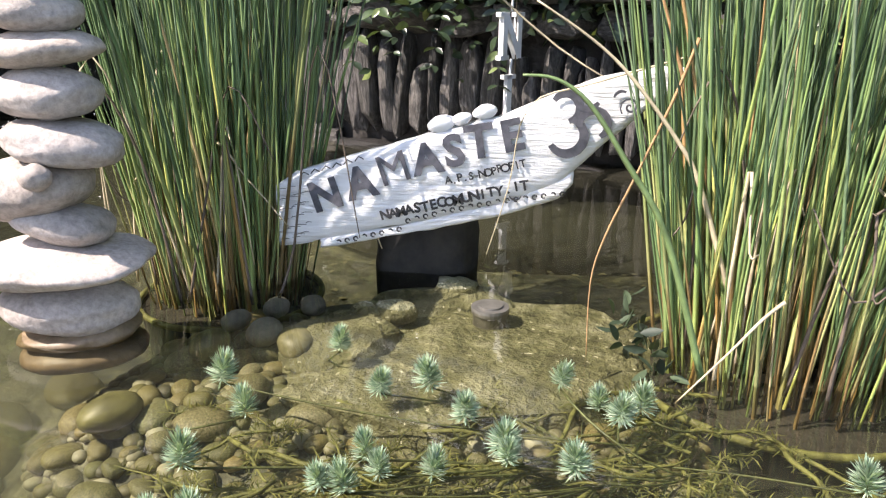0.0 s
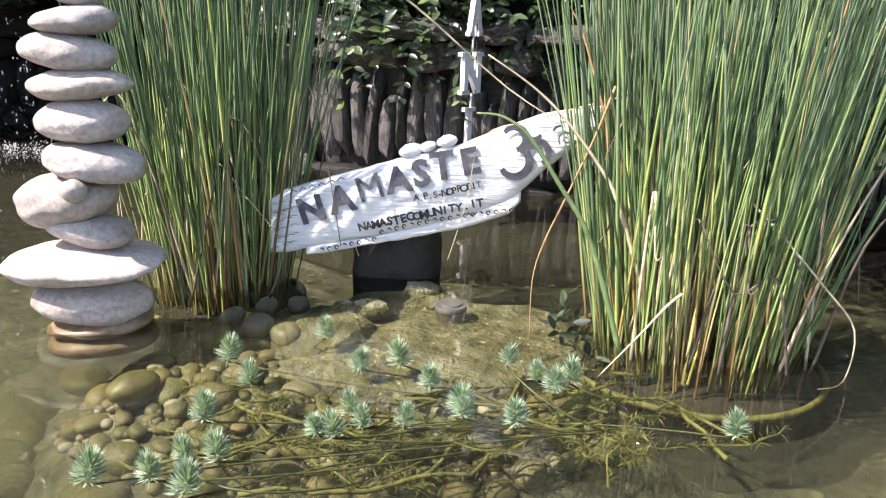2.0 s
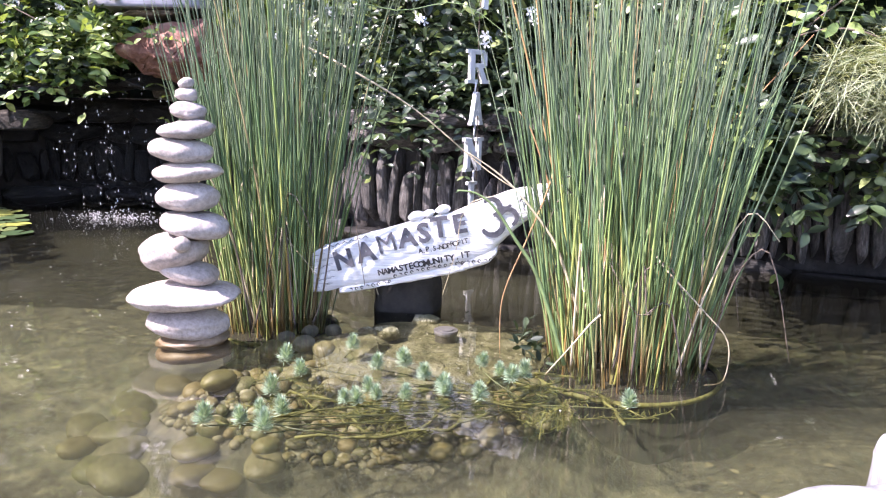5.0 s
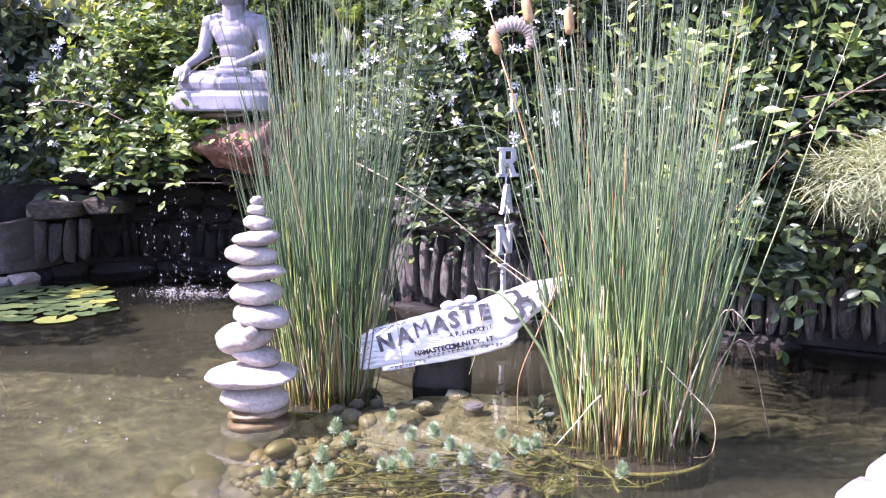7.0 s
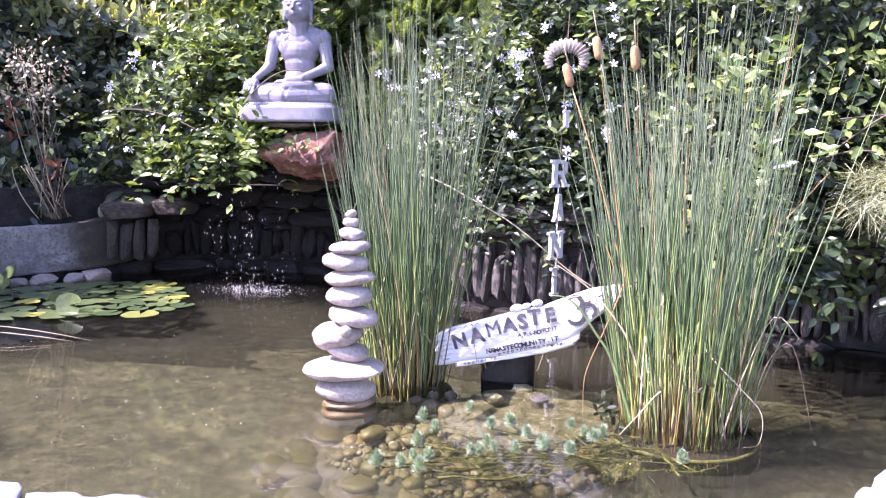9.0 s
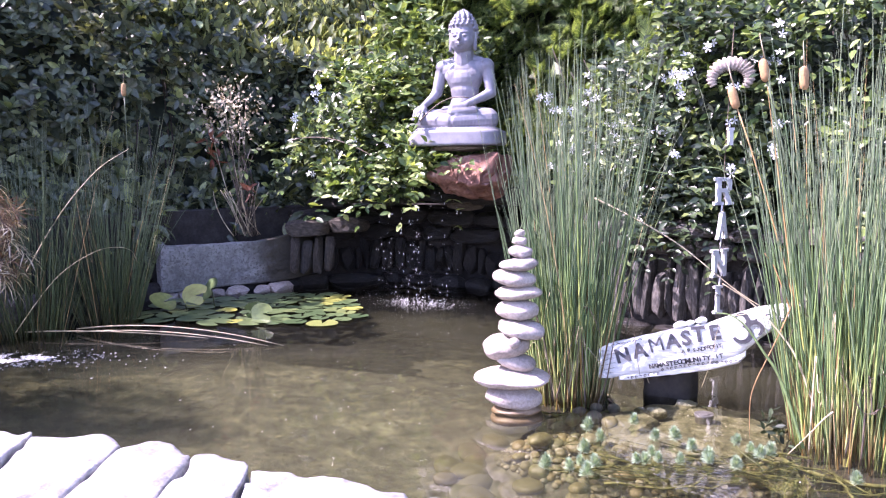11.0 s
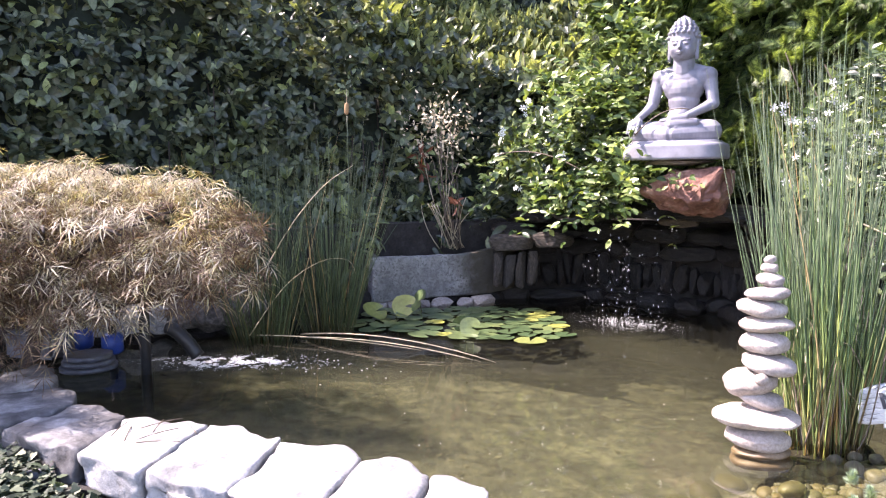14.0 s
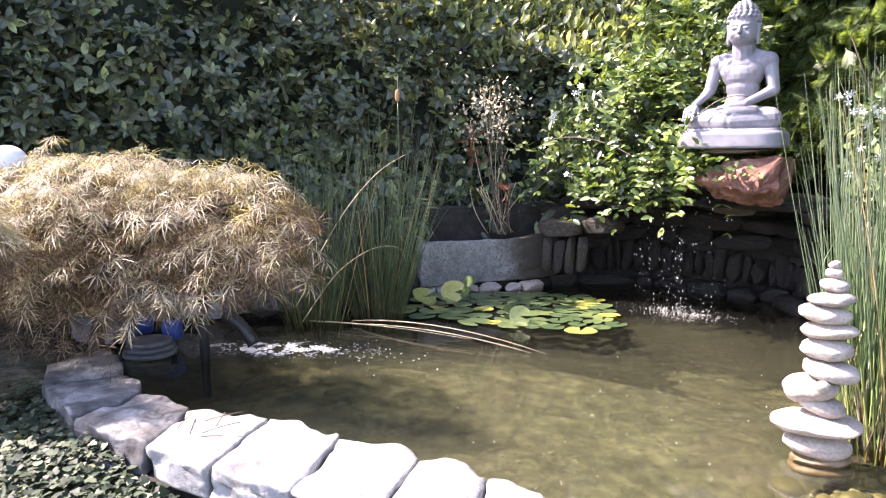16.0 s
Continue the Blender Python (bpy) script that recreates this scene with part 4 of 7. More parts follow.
def reed_clump(name, label, centre, rx, ry, count, low, high, spread, seed, width=0.010, skin="reed"):
    r = random.Random(seed)
    c = thing(name, label, "rushes", (centre[0], centre[1], 0), "clumps of rushes")
    kinds = [blade(1.0, b, w * width / 0.01, k, skin) for b, w, k in ((0.0, 0.010, 0), (0.04, 0.009, 0), (0.08, 0.011, 0), (0.14, 0.008, 0), (-0.05, 0.01, 0), (0.22, 0.009, 0), (0.02, 0.013, 0), (0.06, 0.008, 0.35))]
    for k in range(count):
        a, q = r.uniform(0, 2 * math.pi), math.sqrt(r.random())
        x, y = q * math.cos(a), q * math.sin(a)
        h = r.uniform(low, high) * (1 - 0.12 * q) + 0.04
        d = r.choices(range(8), (3.5, 5, 5, 3, 4.5, 2.2, 4, 1.8))[0]
        tilt = Vector((x * spread + r.gauss(0, 0.07), y * spread + r.gauss(0, 0.06), 1)).normalized()
        m = Matrix.Translation((centre[0] + x * rx - tilt.x * 0.04, centre[1] + y * ry - tilt.y * 0.04, -0.1)) @ tilt.to_track_quat("Z", "X").to_matrix().to_4x4() @ pose(0, 0, 0, 0, 0, r.uniform(0, 360)) @ Matrix.Diagonal((*([r.uniform(0.55, 1.2)] * 2), h, 1))
        part("stem", kinds[d], c, m)
    # finer stems between, too many to tell apart
    v, f = [], []
    for k in range(int(count * 0.75)):
        a, q = r.uniform(0, 2 * math.pi), math.sqrt(r.random())
        x, y = q * math.cos(a), q * math.sin(a)
        h = r.uniform(low * 0.6, high * 0.96)
        tx, ty = x * spread + r.gauss(0, 0.07), y * spread + r.gauss(0, 0.06)
        bx, by = r.gauss(0, 0.05), r.gauss(0, 0.05)
        w = width * r.uniform(0.2, 0.42)
        b = len(v)
        for j in range(7):
            t = j / 6
            cx, cy, cz = x * rx + tx * h * t + bx * t * t, y * ry + ty * h * t + by * t * t, h * t
            wj = w * (1 - 0.8 * t ** 1.5)
            v += [(cx - wj, cy, cz), (cx + 0.5 * wj, cy - 0.87 * wj, cz), (cx + 0.5 * wj, cy + 0.87 * wj, cz)]
        for j in range(6):
            for i in range(3):
                p = b + 3 * j
                f.append((p + i, p + (i + 1) % 3, p + 3 + (i + 1) % 3, p + 3 + i))
    tagged(part("stem_thicket", mesh_of("stem_thicket", v, f, M[skin]), c, Matrix.Translation((centre[0], centre[1], -0.1))), kind="stuff")
    return c


RUSH_R = reed_clump("rush_clump", "tall blue-green rushes with straw-yellow feet", (1.26, 0.14), 0.215, 0.22, 295, 0.95, 1.72, 0.155, 3, 0.0084)
RUSH_L = reed_clump("rush_clump", "tall green rushes standing behind the stone stack", (0.15, 0.38), 0.175, 0.15, 250, 0.9, 1.8, 0.12, 4, 0.008)
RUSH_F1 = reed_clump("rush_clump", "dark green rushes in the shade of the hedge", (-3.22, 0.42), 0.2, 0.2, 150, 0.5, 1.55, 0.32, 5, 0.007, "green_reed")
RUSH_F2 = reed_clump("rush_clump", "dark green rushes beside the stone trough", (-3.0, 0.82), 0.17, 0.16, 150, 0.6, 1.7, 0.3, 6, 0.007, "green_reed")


def planter(centre, r):
    """A sunken round basket: furred rim, sloping side, heaped dark soil."""
    basket = thing("plant_basket", "sunken round basket with an algae-covered rim and dark soil", "plant basket", (centre[0], centre[1], -0.1), "plant baskets")
    pts = [(centre[0] + r * math.cos(a * math.pi / 20), centre[1] + r * math.sin(a * math.pi / 20), -0.065) for a in range(41)]
    part("rim", tube("rim", pts, [0.007] * 41, M["algae"], 6), basket)
    v, f = [(centre[0], centre[1], -0.045)], []
    for q in (0.35, 0.7, 0.98):
        for a in range(40):
            w = a * math.pi / 20
            x, y = centre[0] + q * r * math.cos(w), centre[1] + q * r * math.sin(w)
            v.append((x, y, -0.045 - 0.03 * q * q + 0.008 * noise.noise(Vector((x * 22, y * 22, 0)))))
    f += [(0, 1 + a, 1 + (a + 1) % 40) for a in range(40)]
    for k in (0, 40):
        f += [(1 + k + a, 41 + k + a, 41 + k + (a + 1) % 40, 1 + k + (a + 1) % 40) for a in range(40)]
    part("soil", mesh_of("soil", v, f, M["soil"]), basket)
    part("side", tube("side", [(centre[0], centre[1], -0.3), (centre[0], centre[1], -0.07)], [r * 0.85, r * 0.985], M["black_plastic"], 40, False), basket)


planter((1.26, 0.13), 0.28)
planter((0.15, 0.38), 0.2)

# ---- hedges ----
# near-black colour that stands for the shade deep inside the hedges
M["core"] = plain_mat("hedge_inner_shade", (0.022, 0.034, 0.024), 0.9, 0, 12, 0.5)


def bank_of_leaves(owner, name, line, z0, z1, per_m2, shape, size, material, depth, bulge, seed, lean=(0, 0, 0.15), thin=None, lump=1.7, jitter=0.55, droop=0.0):
    """Leaves over an upright, lumpy face along a line; they point out of it."""
    g = np.random.default_rng(seed)
    pts = np.array(line, float)
    seg = np.linalg.norm(np.diff(pts, axis=0), axis=1)
    n = int(per_m2 * seg.sum() * (z1 - z0))
    k = g.choice(len(seg), n, p=seg / seg.sum())
    t = g.random(n)
    p = pts[k] * (1 - t)[:, None] + pts[k + 1] * t[:, None]
    d = (pts[k + 1] - pts[k]) / seg[k][:, None]
    nor = np.stack([d[:, 1], -d[:, 0], np.zeros(n)], 1)
    z = g.uniform(z0, z1, n)
    base = np.stack([p[:, 0], p[:, 1], z], 1)
    b = lumps(base, lump, seed)
    out = bulge * b - depth * g.random(n) ** 1.5
    pos = base + nor * out[:, None]
    if thin is not None:
        keep = thin(pos, g)
        pos, nor = pos[keep], nor[keep]
    s = g.uniform(0.7, 1.2, len(pos)) * size
    way = nor * (0.7 - 0.25 * droop) + np.array(lean) - np.array((0, 0, droop)) + g.normal(0, 0.35, (len(pos), 3))
    me = scatter(name, shape, pos, way, nor + np.array((0, 0, 0.8)), s, material, g, jitter)
    ob = part(name, me, owner)
    tagged(ob, kind="stuff")
    return ob


def stems_of(owner, line, z0, z1, count, seed, r0=0.012):
    g = random.Random(seed)
    for k in range(count):
        i = g.randrange(len(line) - 1)
        a, b = Vector(line[i]), Vector(line[i + 1])
        p = a.lerp(b, g.random())
        d = (b - a).normalized()
        q = p + Vector((-d.y, d.x)) * 0.2
        part("stem", tube("stem", arc_points((q.x, q.y, z0), (p.x + g.uniform(-0.2, 0.2), p.y + 0.05, z0 + (z1 - z0) * g.uniform(0.5, 1)), 0.08, 6, (1, 0, 0)), [r0 * (1 - 0.12 * j) for j in range(6)], M["bark"], 5), owner)


# flat upright sheet behind the leaves, painted as dark as the hedge's inside
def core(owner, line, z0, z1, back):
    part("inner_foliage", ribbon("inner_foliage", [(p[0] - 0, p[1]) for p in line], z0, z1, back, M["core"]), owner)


def shifted(line, dist):
    out = []
    pts = [Vector(p) for p in line]
    for i, p in enumerate(pts):
        d = (pts[min(i + 1, len(pts) - 1)] - pts[max(i - 1, 0)]).normalized()
        out.append((p.x - d.y * dist, p.y + d.x * dist))
    return out


DARK_JASMINE = oval_leaf(0.24, 0.12, 0.25)
LAUREL = oval_leaf(0.25, 0.12, 0.2)
JASMINE = oval_leaf(0.25, 0.14, 0.2)


def whorl(leaf, n, open_deg, seed):
    """A shoot tip: n leaves set round the +y axis, opened away from it."""
    lv, lf = leaf
    r = random.Random(seed)
    v, f = [], []
    for k in range(n):
        a = 2.4 * k
        o = radians(open_deg * (0.55 + 0.6 * k / n) + r.uniform(-8, 8))
        s = 1.0 - 0.3 * (1 - k / n)
        m = Matrix.Rotation(a, 3, "Y") @ Matrix.Rotation(-o, 3, "X")
        b = len(v)
        v += [tuple(m @ Vector(q) * s + Vector((0, -0.25 * k / n, 0))) for q in lv]
        f += [tuple(b + i for i in q) for q in lf]
    return np.array(v, float), f


LAUREL_TIP = whorl(LAUREL, 7, 78, 3)
JASMINE_TIP = whorl(JASMINE, 6, 66, 9)
hedge = thing("laurel_hedge", "tall dense dark green laurel hedge", "hedge")
H_LINE = [(-6.4, -3.2), (-5.5, -1.2), (-4.6, 0.5), (-3.9, 1.75), (-3.0, 2.9), (-2.1, 3.4)]


def hedge_top(pos, g):
    """The hedge drops from head height to about two metres toward the statue."""
    top = np.interp(pos[:, 0], [-6.4, -4.1, -3.8, -3.3, -2.9, -2.3], [3.0, 2.95, 2.6, 2.12, 1.95, 1.9])
    return pos[:, 2] < top + 0.12 * lumps(pos, 3.0, 2.0) + 0.06 * g.random(len(pos))


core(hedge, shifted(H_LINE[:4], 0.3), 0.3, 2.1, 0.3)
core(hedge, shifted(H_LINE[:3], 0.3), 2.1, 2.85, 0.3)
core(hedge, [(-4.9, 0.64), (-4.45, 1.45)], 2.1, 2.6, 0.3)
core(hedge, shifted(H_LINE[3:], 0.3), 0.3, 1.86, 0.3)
# rear hedge; its unseen upper part is added to keep sky off the water
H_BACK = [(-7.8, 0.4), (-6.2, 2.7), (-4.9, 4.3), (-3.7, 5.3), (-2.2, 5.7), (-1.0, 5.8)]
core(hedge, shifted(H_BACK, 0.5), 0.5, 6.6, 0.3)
bank_of_leaves(hedge, "upper_leaves", H_BACK, 2.0, 6.8, 260, LAUREL, 0.13, M["laurel"], 0.3, 0.2, 24, (0, 0, 0), None, 1.7, 0.42, 0.4)
bank_of_leaves(hedge, "leaves", H_LINE, 0.45, 2.95, 150, LAUREL_TIP, 0.115, M["laurel"], 0.3, 0.32, 21, (0, 0, 0.45), hedge_top, 2.3, 0.3)
bank_of_leaves(hedge, "inner_leaves", shifted(H_LINE, 0.06), 0.45, 2.95, 260, LAUREL, 0.115, M["laurel"], 0.25, 0.3, 29, (0, 0, 0), hedge_top, 2.3, 0.55, 0.3)
bank_of_leaves(hedge, "young_shoot", shifted(H_LINE, -0.1), 0.9, 2.7, 4, whorl(LAUREL, 5, 40, 4), 0.12, M["young_laurel"], 0.05, 0.32, 23, (0, 0, 1.4), hedge_top, 2.3, 0.3)


def crest(owner, name, count, shape, size, material, seed, lean):
    """Leaves on the hedge's sloping top, which rises away from the pond."""
    g = np.random.default_rng(seed)
    t, u = g.random(count), g.random(count)
    x = -3.75 + 1.85 * t
    y0 = np.interp(x, [-4.6, -3.9, -3.0, -2.1], [0.5, 1.75, 2.9, 3.4])
    pos = np.stack([x - 0.9 * u, y0 + 0.1 + 1.5 * u, np.interp(x, [-3.75, -3.3, -2.5], [2.45, 2.1, 1.92]) + 0.95 * u], 1)
    pos[:, 2] += 0.2 * lumps(pos, 2.6, seed) - 0.2 * g.random(count)
    way = np.array(lean) + g.normal(0, 0.3, (count, 3))
    me = scatter(name, shape, pos, way, np.tile((-0.5, -0.6, 0.5), (count, 1)), g.uniform(0.7, 1.2, count) * size, material, g, 0.6)
    return tagged(part(name, me, owner), kind="stuff")


crest(hedge, "crest_leaves", 2600, LAUREL, 0.12, M["laurel"], 27, (0, -0.5, 0.6))
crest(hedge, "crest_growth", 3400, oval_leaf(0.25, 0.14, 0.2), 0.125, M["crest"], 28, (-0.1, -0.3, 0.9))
stems_of(hedge, shifted(H_LINE, 0.1), 0.3, 2.2, 30, 5)

cyp = thing("cypress_hedge", "feathery dark green cypress hedge behind the statue", "hedge")
C_LINE = [(-2.3, 3.35), (-0.9, 3.25), (0.3, 2.75), (1.6, 2.35), (3.0, 1.95), (5.0, 1.3)]
# above three metres it is unseen, added to darken the water's mirror
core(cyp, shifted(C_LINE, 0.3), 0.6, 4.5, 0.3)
bank_of_leaves(cyp, "upper_fronds", C_LINE, 3.1, 4.7, 220, frond(7), 0.3, M["cypress"], 0.3, 0.2, 26, (0.1, 0, 0.35))
bank_of_leaves(cyp, "fronds", C_LINE, 0.9, 3.1, 950, frond(9), 0.19, M["cypress"], 0.3, 0.26, 22, (0.55, 0, 0.4), None, 2.4, 0.3)
stems_of(cyp, shifted(C_LINE, 0.1), 0.6, 2.6, 14, 6)


def blob_leaves(owner, name, blobs, count, shape, size, material, seed, lean=(0, 0, 0.1), jitter=0.6, gap=0.12):
    """Leaves over the upper and outer skin of lumpy mounds: (centre, radii) each."""
    g = np.random.default_rng(seed)
    w = np.array([r[0] * r[2] for _, r in blobs])
    P, N = [], []
    for (c, r), n in zip(blobs, (count * w / w.sum()).astype(int)):
        d = g.normal(0, 1, (n, 3))
        d /= np.linalg.norm(d, axis=1)[:, None]
        q = d * np.array(r)
        b = lumps(q + np.array(c), 3.2, seed)
        keep = (b > -gap * 3 - g.random(n) * 0.3)
        rad = (1 + 0.35 * b - 0.35 * g.random(n) ** 2)[:, None]
        P.append((np.array(c) + q * rad)[keep])
        N.append((d / np.array(r) * max(r))[keep])
    pos, nor = np.concatenate(P), np.concatenate(N)
    nor /= np.linalg.norm(nor, axis=1)[:, None]
    s = g.uniform(0.65, 1.2, len(pos)) * size
    me = scatter(name, shape, pos, nor * 0.8 + np.array(lean) + g.normal(0, 0.4, (len(pos), 3)), nor + np.array((0, 0, 0.9)), s, material, g, jitter)
    return tagged(part(name, me, owner), kind="stuff")


# sunlit jasmine beside the statue
jas = thing("jasmine_bush", "sunlit yellow-green jasmine trailing over the waterfall wall", "climbing shrub")
JB = [((-1.85, 2.45, 1.3), (0.5, 0.34, 0.45)), ((-2.3, 2.55, 1.1), (0.35, 0.3, 0.35)), ((-1.45, 2.3, 1.05), (0.3, 0.26, 0.2)), ((-1.85, 2.4, 0.92), (0.45, 0.28, 0.16)), ((-1.5, 2.65, 1.6), (0.35, 0.3, 0.4)), ((-1.85, 2.8, 1.55), (0.4, 0.3, 0.3)), ((-2.45, 2.65, 1.3), (0.25, 0.26, 0.24)), ((-1.25, 2.75, 1.85), (0.26, 0.25, 0.24)), ((-1.62, 2.2, 0.9), (0.3, 0.2, 0.14))]
# inner leaves take the darker jasmine colour, which stands for the bush's inside shade
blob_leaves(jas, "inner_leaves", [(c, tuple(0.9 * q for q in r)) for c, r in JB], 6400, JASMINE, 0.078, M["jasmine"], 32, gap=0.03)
# jasmine over the back wall, to the east of the statue
jas2 = thing("jasmine_hedge", "glossy dark green star jasmine hanging over the stone wall", "climbing shrub")
J_LINE = [(-0.35, 2.2), (0.2, 1.86), (0.7, 1.7), (1.25, 1.54), (1.6, 1.36), (1.9, 1.2), (2.6, 1.0), (4.3, 0.6)]


def ragged(pos, g):
    low = np.interp(pos[:, 0], [1.0, 1.6, 1.8, 2.4], [0.62, 0.5, 0.42, 0.36]) + 0.22 * lumps(np.stack([pos[:, 0] * 1.6, pos[:, 0] * 0, pos[:, 0] * 0], 1), 1.0, 4.0)
    top = np.interp(pos[:, 0], [-0.4, 0.1, 0.6], [1.3, 1.55, 2.1]) + 0.25 * lumps(pos, 3.0, 6.0)
    return (pos[:, 2] > low - 0.12 * g.random(len(pos))) & (pos[:, 2] < top)


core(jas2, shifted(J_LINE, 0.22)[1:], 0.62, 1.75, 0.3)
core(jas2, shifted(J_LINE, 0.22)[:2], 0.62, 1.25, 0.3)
bank_of_leaves(jas2, "leaves", J_LINE, 0.25, 1.95, 1900, DARK_JASMINE, 0.066, M["jasmine"], 0.25, 0.2, 33, (0, 0, -0.15), ragged, 2.4)
bank_of_leaves(jas2, "young_leaves", shifted(J_LINE, -0.08), 0.85, 2.0, 360, DARK_JASMINE, 0.07, M["bright_jasmine"], 0.2, 0.2, 34, (0, 0, 0.2), ragged, 2.4)
stems_of(jas2, shifted(J_LINE, 0.05), 0.5, 1.8, 16, 8, 0.008)

import itertools
# ---- lace-leaf maple ----
maple = thing("japanese_maple", "tan lace-leaf maple with a wide drooping crown", "tree")
MB = [((-2.82, -0.6, 0.86), (0.55, 0.5, 0.2)), ((-3.4, -0.75, 0.92), (0.65, 0.6, 0.2)), ((-3.95, -0.9, 0.92), (0.6, 0.6, 0.22)), ((-3.3, -1.15, 0.78), (0.5, 0.38, 0.22)), ((-2.85, -0.7, 0.62), (0.5, 0.4, 0.2)), ((-3.8, -1.3, 0.7), (0.6, 0.4, 0.26)), ((-4.4, -1.2, 0.86), (0.5, 0.6, 0.26)), ((-3.35, -0.9, 0.56), (0.6, 0.45, 0.17)), ((-3.9, -1.2, 0.48), (0.5, 0.4, 0.2))]
# the last two mounds are added at the near side to shade the coping
MB += [((-3.0, -0.98, 0.46), (0.45, 0.28, 0.13)), ((-2.55, -0.72, 0.55), (0.3, 0.22, 0.17)), ((-3.5, -1.25, 0.42), (0.4, 0.3, 0.14)), ((-3.35, -1.75, 0.8), (0.42, 0.36, 0.16)), ((-3.75, -1.9, 0.78), (0.5, 0.4, 0.18))]
MB += [((-3.25, -1.02, 0.38), (0.42, 0.18, 0.07)), ((-2.3, -0.6, 0.8), (0.3, 0.22, 0.16)), ((-2.25, -0.62, 0.62), (0.26, 0.2, 0.12))]
DROOP = [((-3.5, -1.35, 0.3), (0.5, 0.2, 0.13)), ((-3.0, -1.3, 0.33), (0.35, 0.18, 0.1)), ((-2.75, -1.28, 0.26), (0.12, 0.1, 0.09))]
LACE = lace_leaf(7, 0.34, 0.021)


def maple_tiers(owner, blobs, twigs, seed):
    """Drooping twigs that leave the crown's heart, each hung with lace leaves."""
    g = np.random.default_rng(seed)
    w = np.array([r[0] * r[1] for _, r in blobs])
    P, W = [], []
    for (c, r), n in zip(blobs, (twigs * w / w.sum()).astype(int)):
        for k in range(n):
            a, up = g.uniform(0, 2 * math.pi), g.uniform(-0.75, 1.0)
            d = np.array((math.cos(a) * math.sqrt(1 - up * up), math.sin(a) * math.sqrt(1 - up * up), up))
            tip = np.array(c) + d * np.array(r) * g.uniform(0.85, 1.12)
            wave = 0.05 * math.sin(3.1 * tip[0] + 2.3 * tip[1])
            tip[2] = 0.105 * round((tip[2] + wave) / 0.105) - wave + g.normal(0, 0.013)
            flat = np.array((d[0], d[1], 0.0))
            flat /= np.linalg.norm(flat) + 1e-6
            ln = g.uniform(0.1, 0.34)
            for q in range(6):
                t = q / 5
                side = np.array((-flat[1], flat[0], 0)) * (0.5 if q % 2 else -0.5)
                P.append(tip - flat * ln * (1 - t) + np.array((0, 0, 0.05 * (1 - t) - 0.04 * t * t)))
                W.append(flat * 0.9 + side + np.array((0.15, 0, -0.05 - 0.4 * t)))
    P, W = np.array(P), np.array(W)
    U = np.tile((0, 0, 1.0), (len(P), 1))
    tagged(part("crown", scatter("crown", LACE, P, W, U, g.uniform(0.09, 0.145, len(P)), M["maple"], g, 0.3), owner), kind="stuff")


maple_tiers(maple, MB, 600, 41)
# extra crown mounds, largely out of view, added to shade the first coping stones
SHADE = [((-3.05, -1.7, 0.86), (0.3, 0.2, 0.12)), ((-3.3, -1.75, 0.84), (0.36, 0.28, 0.13)), ((-3.7, -1.85, 0.82), (0.45, 0.35, 0.15))]
maple_tiers(maple, SHADE, 260, 43)
# low, hanging and inner leaves use the copy with shade in its colour
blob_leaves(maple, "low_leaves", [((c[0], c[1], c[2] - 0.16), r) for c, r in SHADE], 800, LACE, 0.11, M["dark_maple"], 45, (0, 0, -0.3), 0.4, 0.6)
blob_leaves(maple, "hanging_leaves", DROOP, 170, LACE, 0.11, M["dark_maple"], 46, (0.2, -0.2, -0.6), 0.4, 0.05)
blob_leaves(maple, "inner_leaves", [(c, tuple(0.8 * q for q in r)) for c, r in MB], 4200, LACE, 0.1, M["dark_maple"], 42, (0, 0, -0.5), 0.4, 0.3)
# springing shoots on the crown's top and front
gq = np.random.default_rng(47)
P, W = [], []
for k in range(46):
    c, r = MB[k % 4]
    a = gq.uniform(0, 2 * math.pi)
    o = np.array((math.cos(a), math.sin(a) * 0.9, 0.0))
    s0 = np.array(c) + o * np.array(r) * gq.uniform(0.3, 0.95) + np.array((0, 0, r[2] * 0.75))
    d = np.array((gq.uniform(0.2, 1.0), gq.uniform(-0.6, 0.3), 0.0))
    ln = gq.uniform(0.14, 0.3)
    tip = []
    for q in range(7):
        t = q / 6
        p = s0 + d * ln * t + np.array((0, 0, 0.34 * ln * (2 * t - 1.5 * t * t)))
        tip.append(p)
        for s in (-1, 1):
            P.append(p)
            W.append(d * 0.8 + np.array((-d[1], d[0], 0)) * s * 0.8 + np.array((0, 0, 0.1 - 0.5 * t)))
    part("twig", tube("twig", tip, [0.002] * 7, M["bark"], 4), maple)
P, W = np.array(P), np.array(W)
tagged(part("crown_spray", scatter("crown_spray", LACE, P, W, np.tile((0, 0, 1.0), (len(P), 1)), gq.uniform(0.05, 0.09, len(P)), M["maple"], gq, 0.2), maple), kind="stuff")
TRUNK = [(-3.52, -0.98, -0.1), (-3.5, -0.95, 0.15), (-3.44, -0.9, 0.4), (-3.4, -0.86, 0.6), (-3.35, -0.85, 0.8)]
part("trunk", tube("trunk", TRUNK, [0.05, 0.042, 0.036, 0.03, 0.02], M["bark"], 8), maple)
for k in range(12):
    a = k * 0.55
    part("limb", tube("limb", arc_points((-3.43, -0.9, 0.42 + 0.02 * k), (-3.4 + 0.85 * math.cos(a), -0.85 + 0.5 * math.sin(a), 0.85 + 0.05 * math.sin(k)), 0.09, 8), [0.02 - 0.002 * j for j in range(8)], M["bark"], 5), maple)

# ---- driftwood sign ----
sign = thing("wooden_sign", "white-painted driftwood sign with hand-painted dark lettering", "sign", (0.68, 0.29, 0))
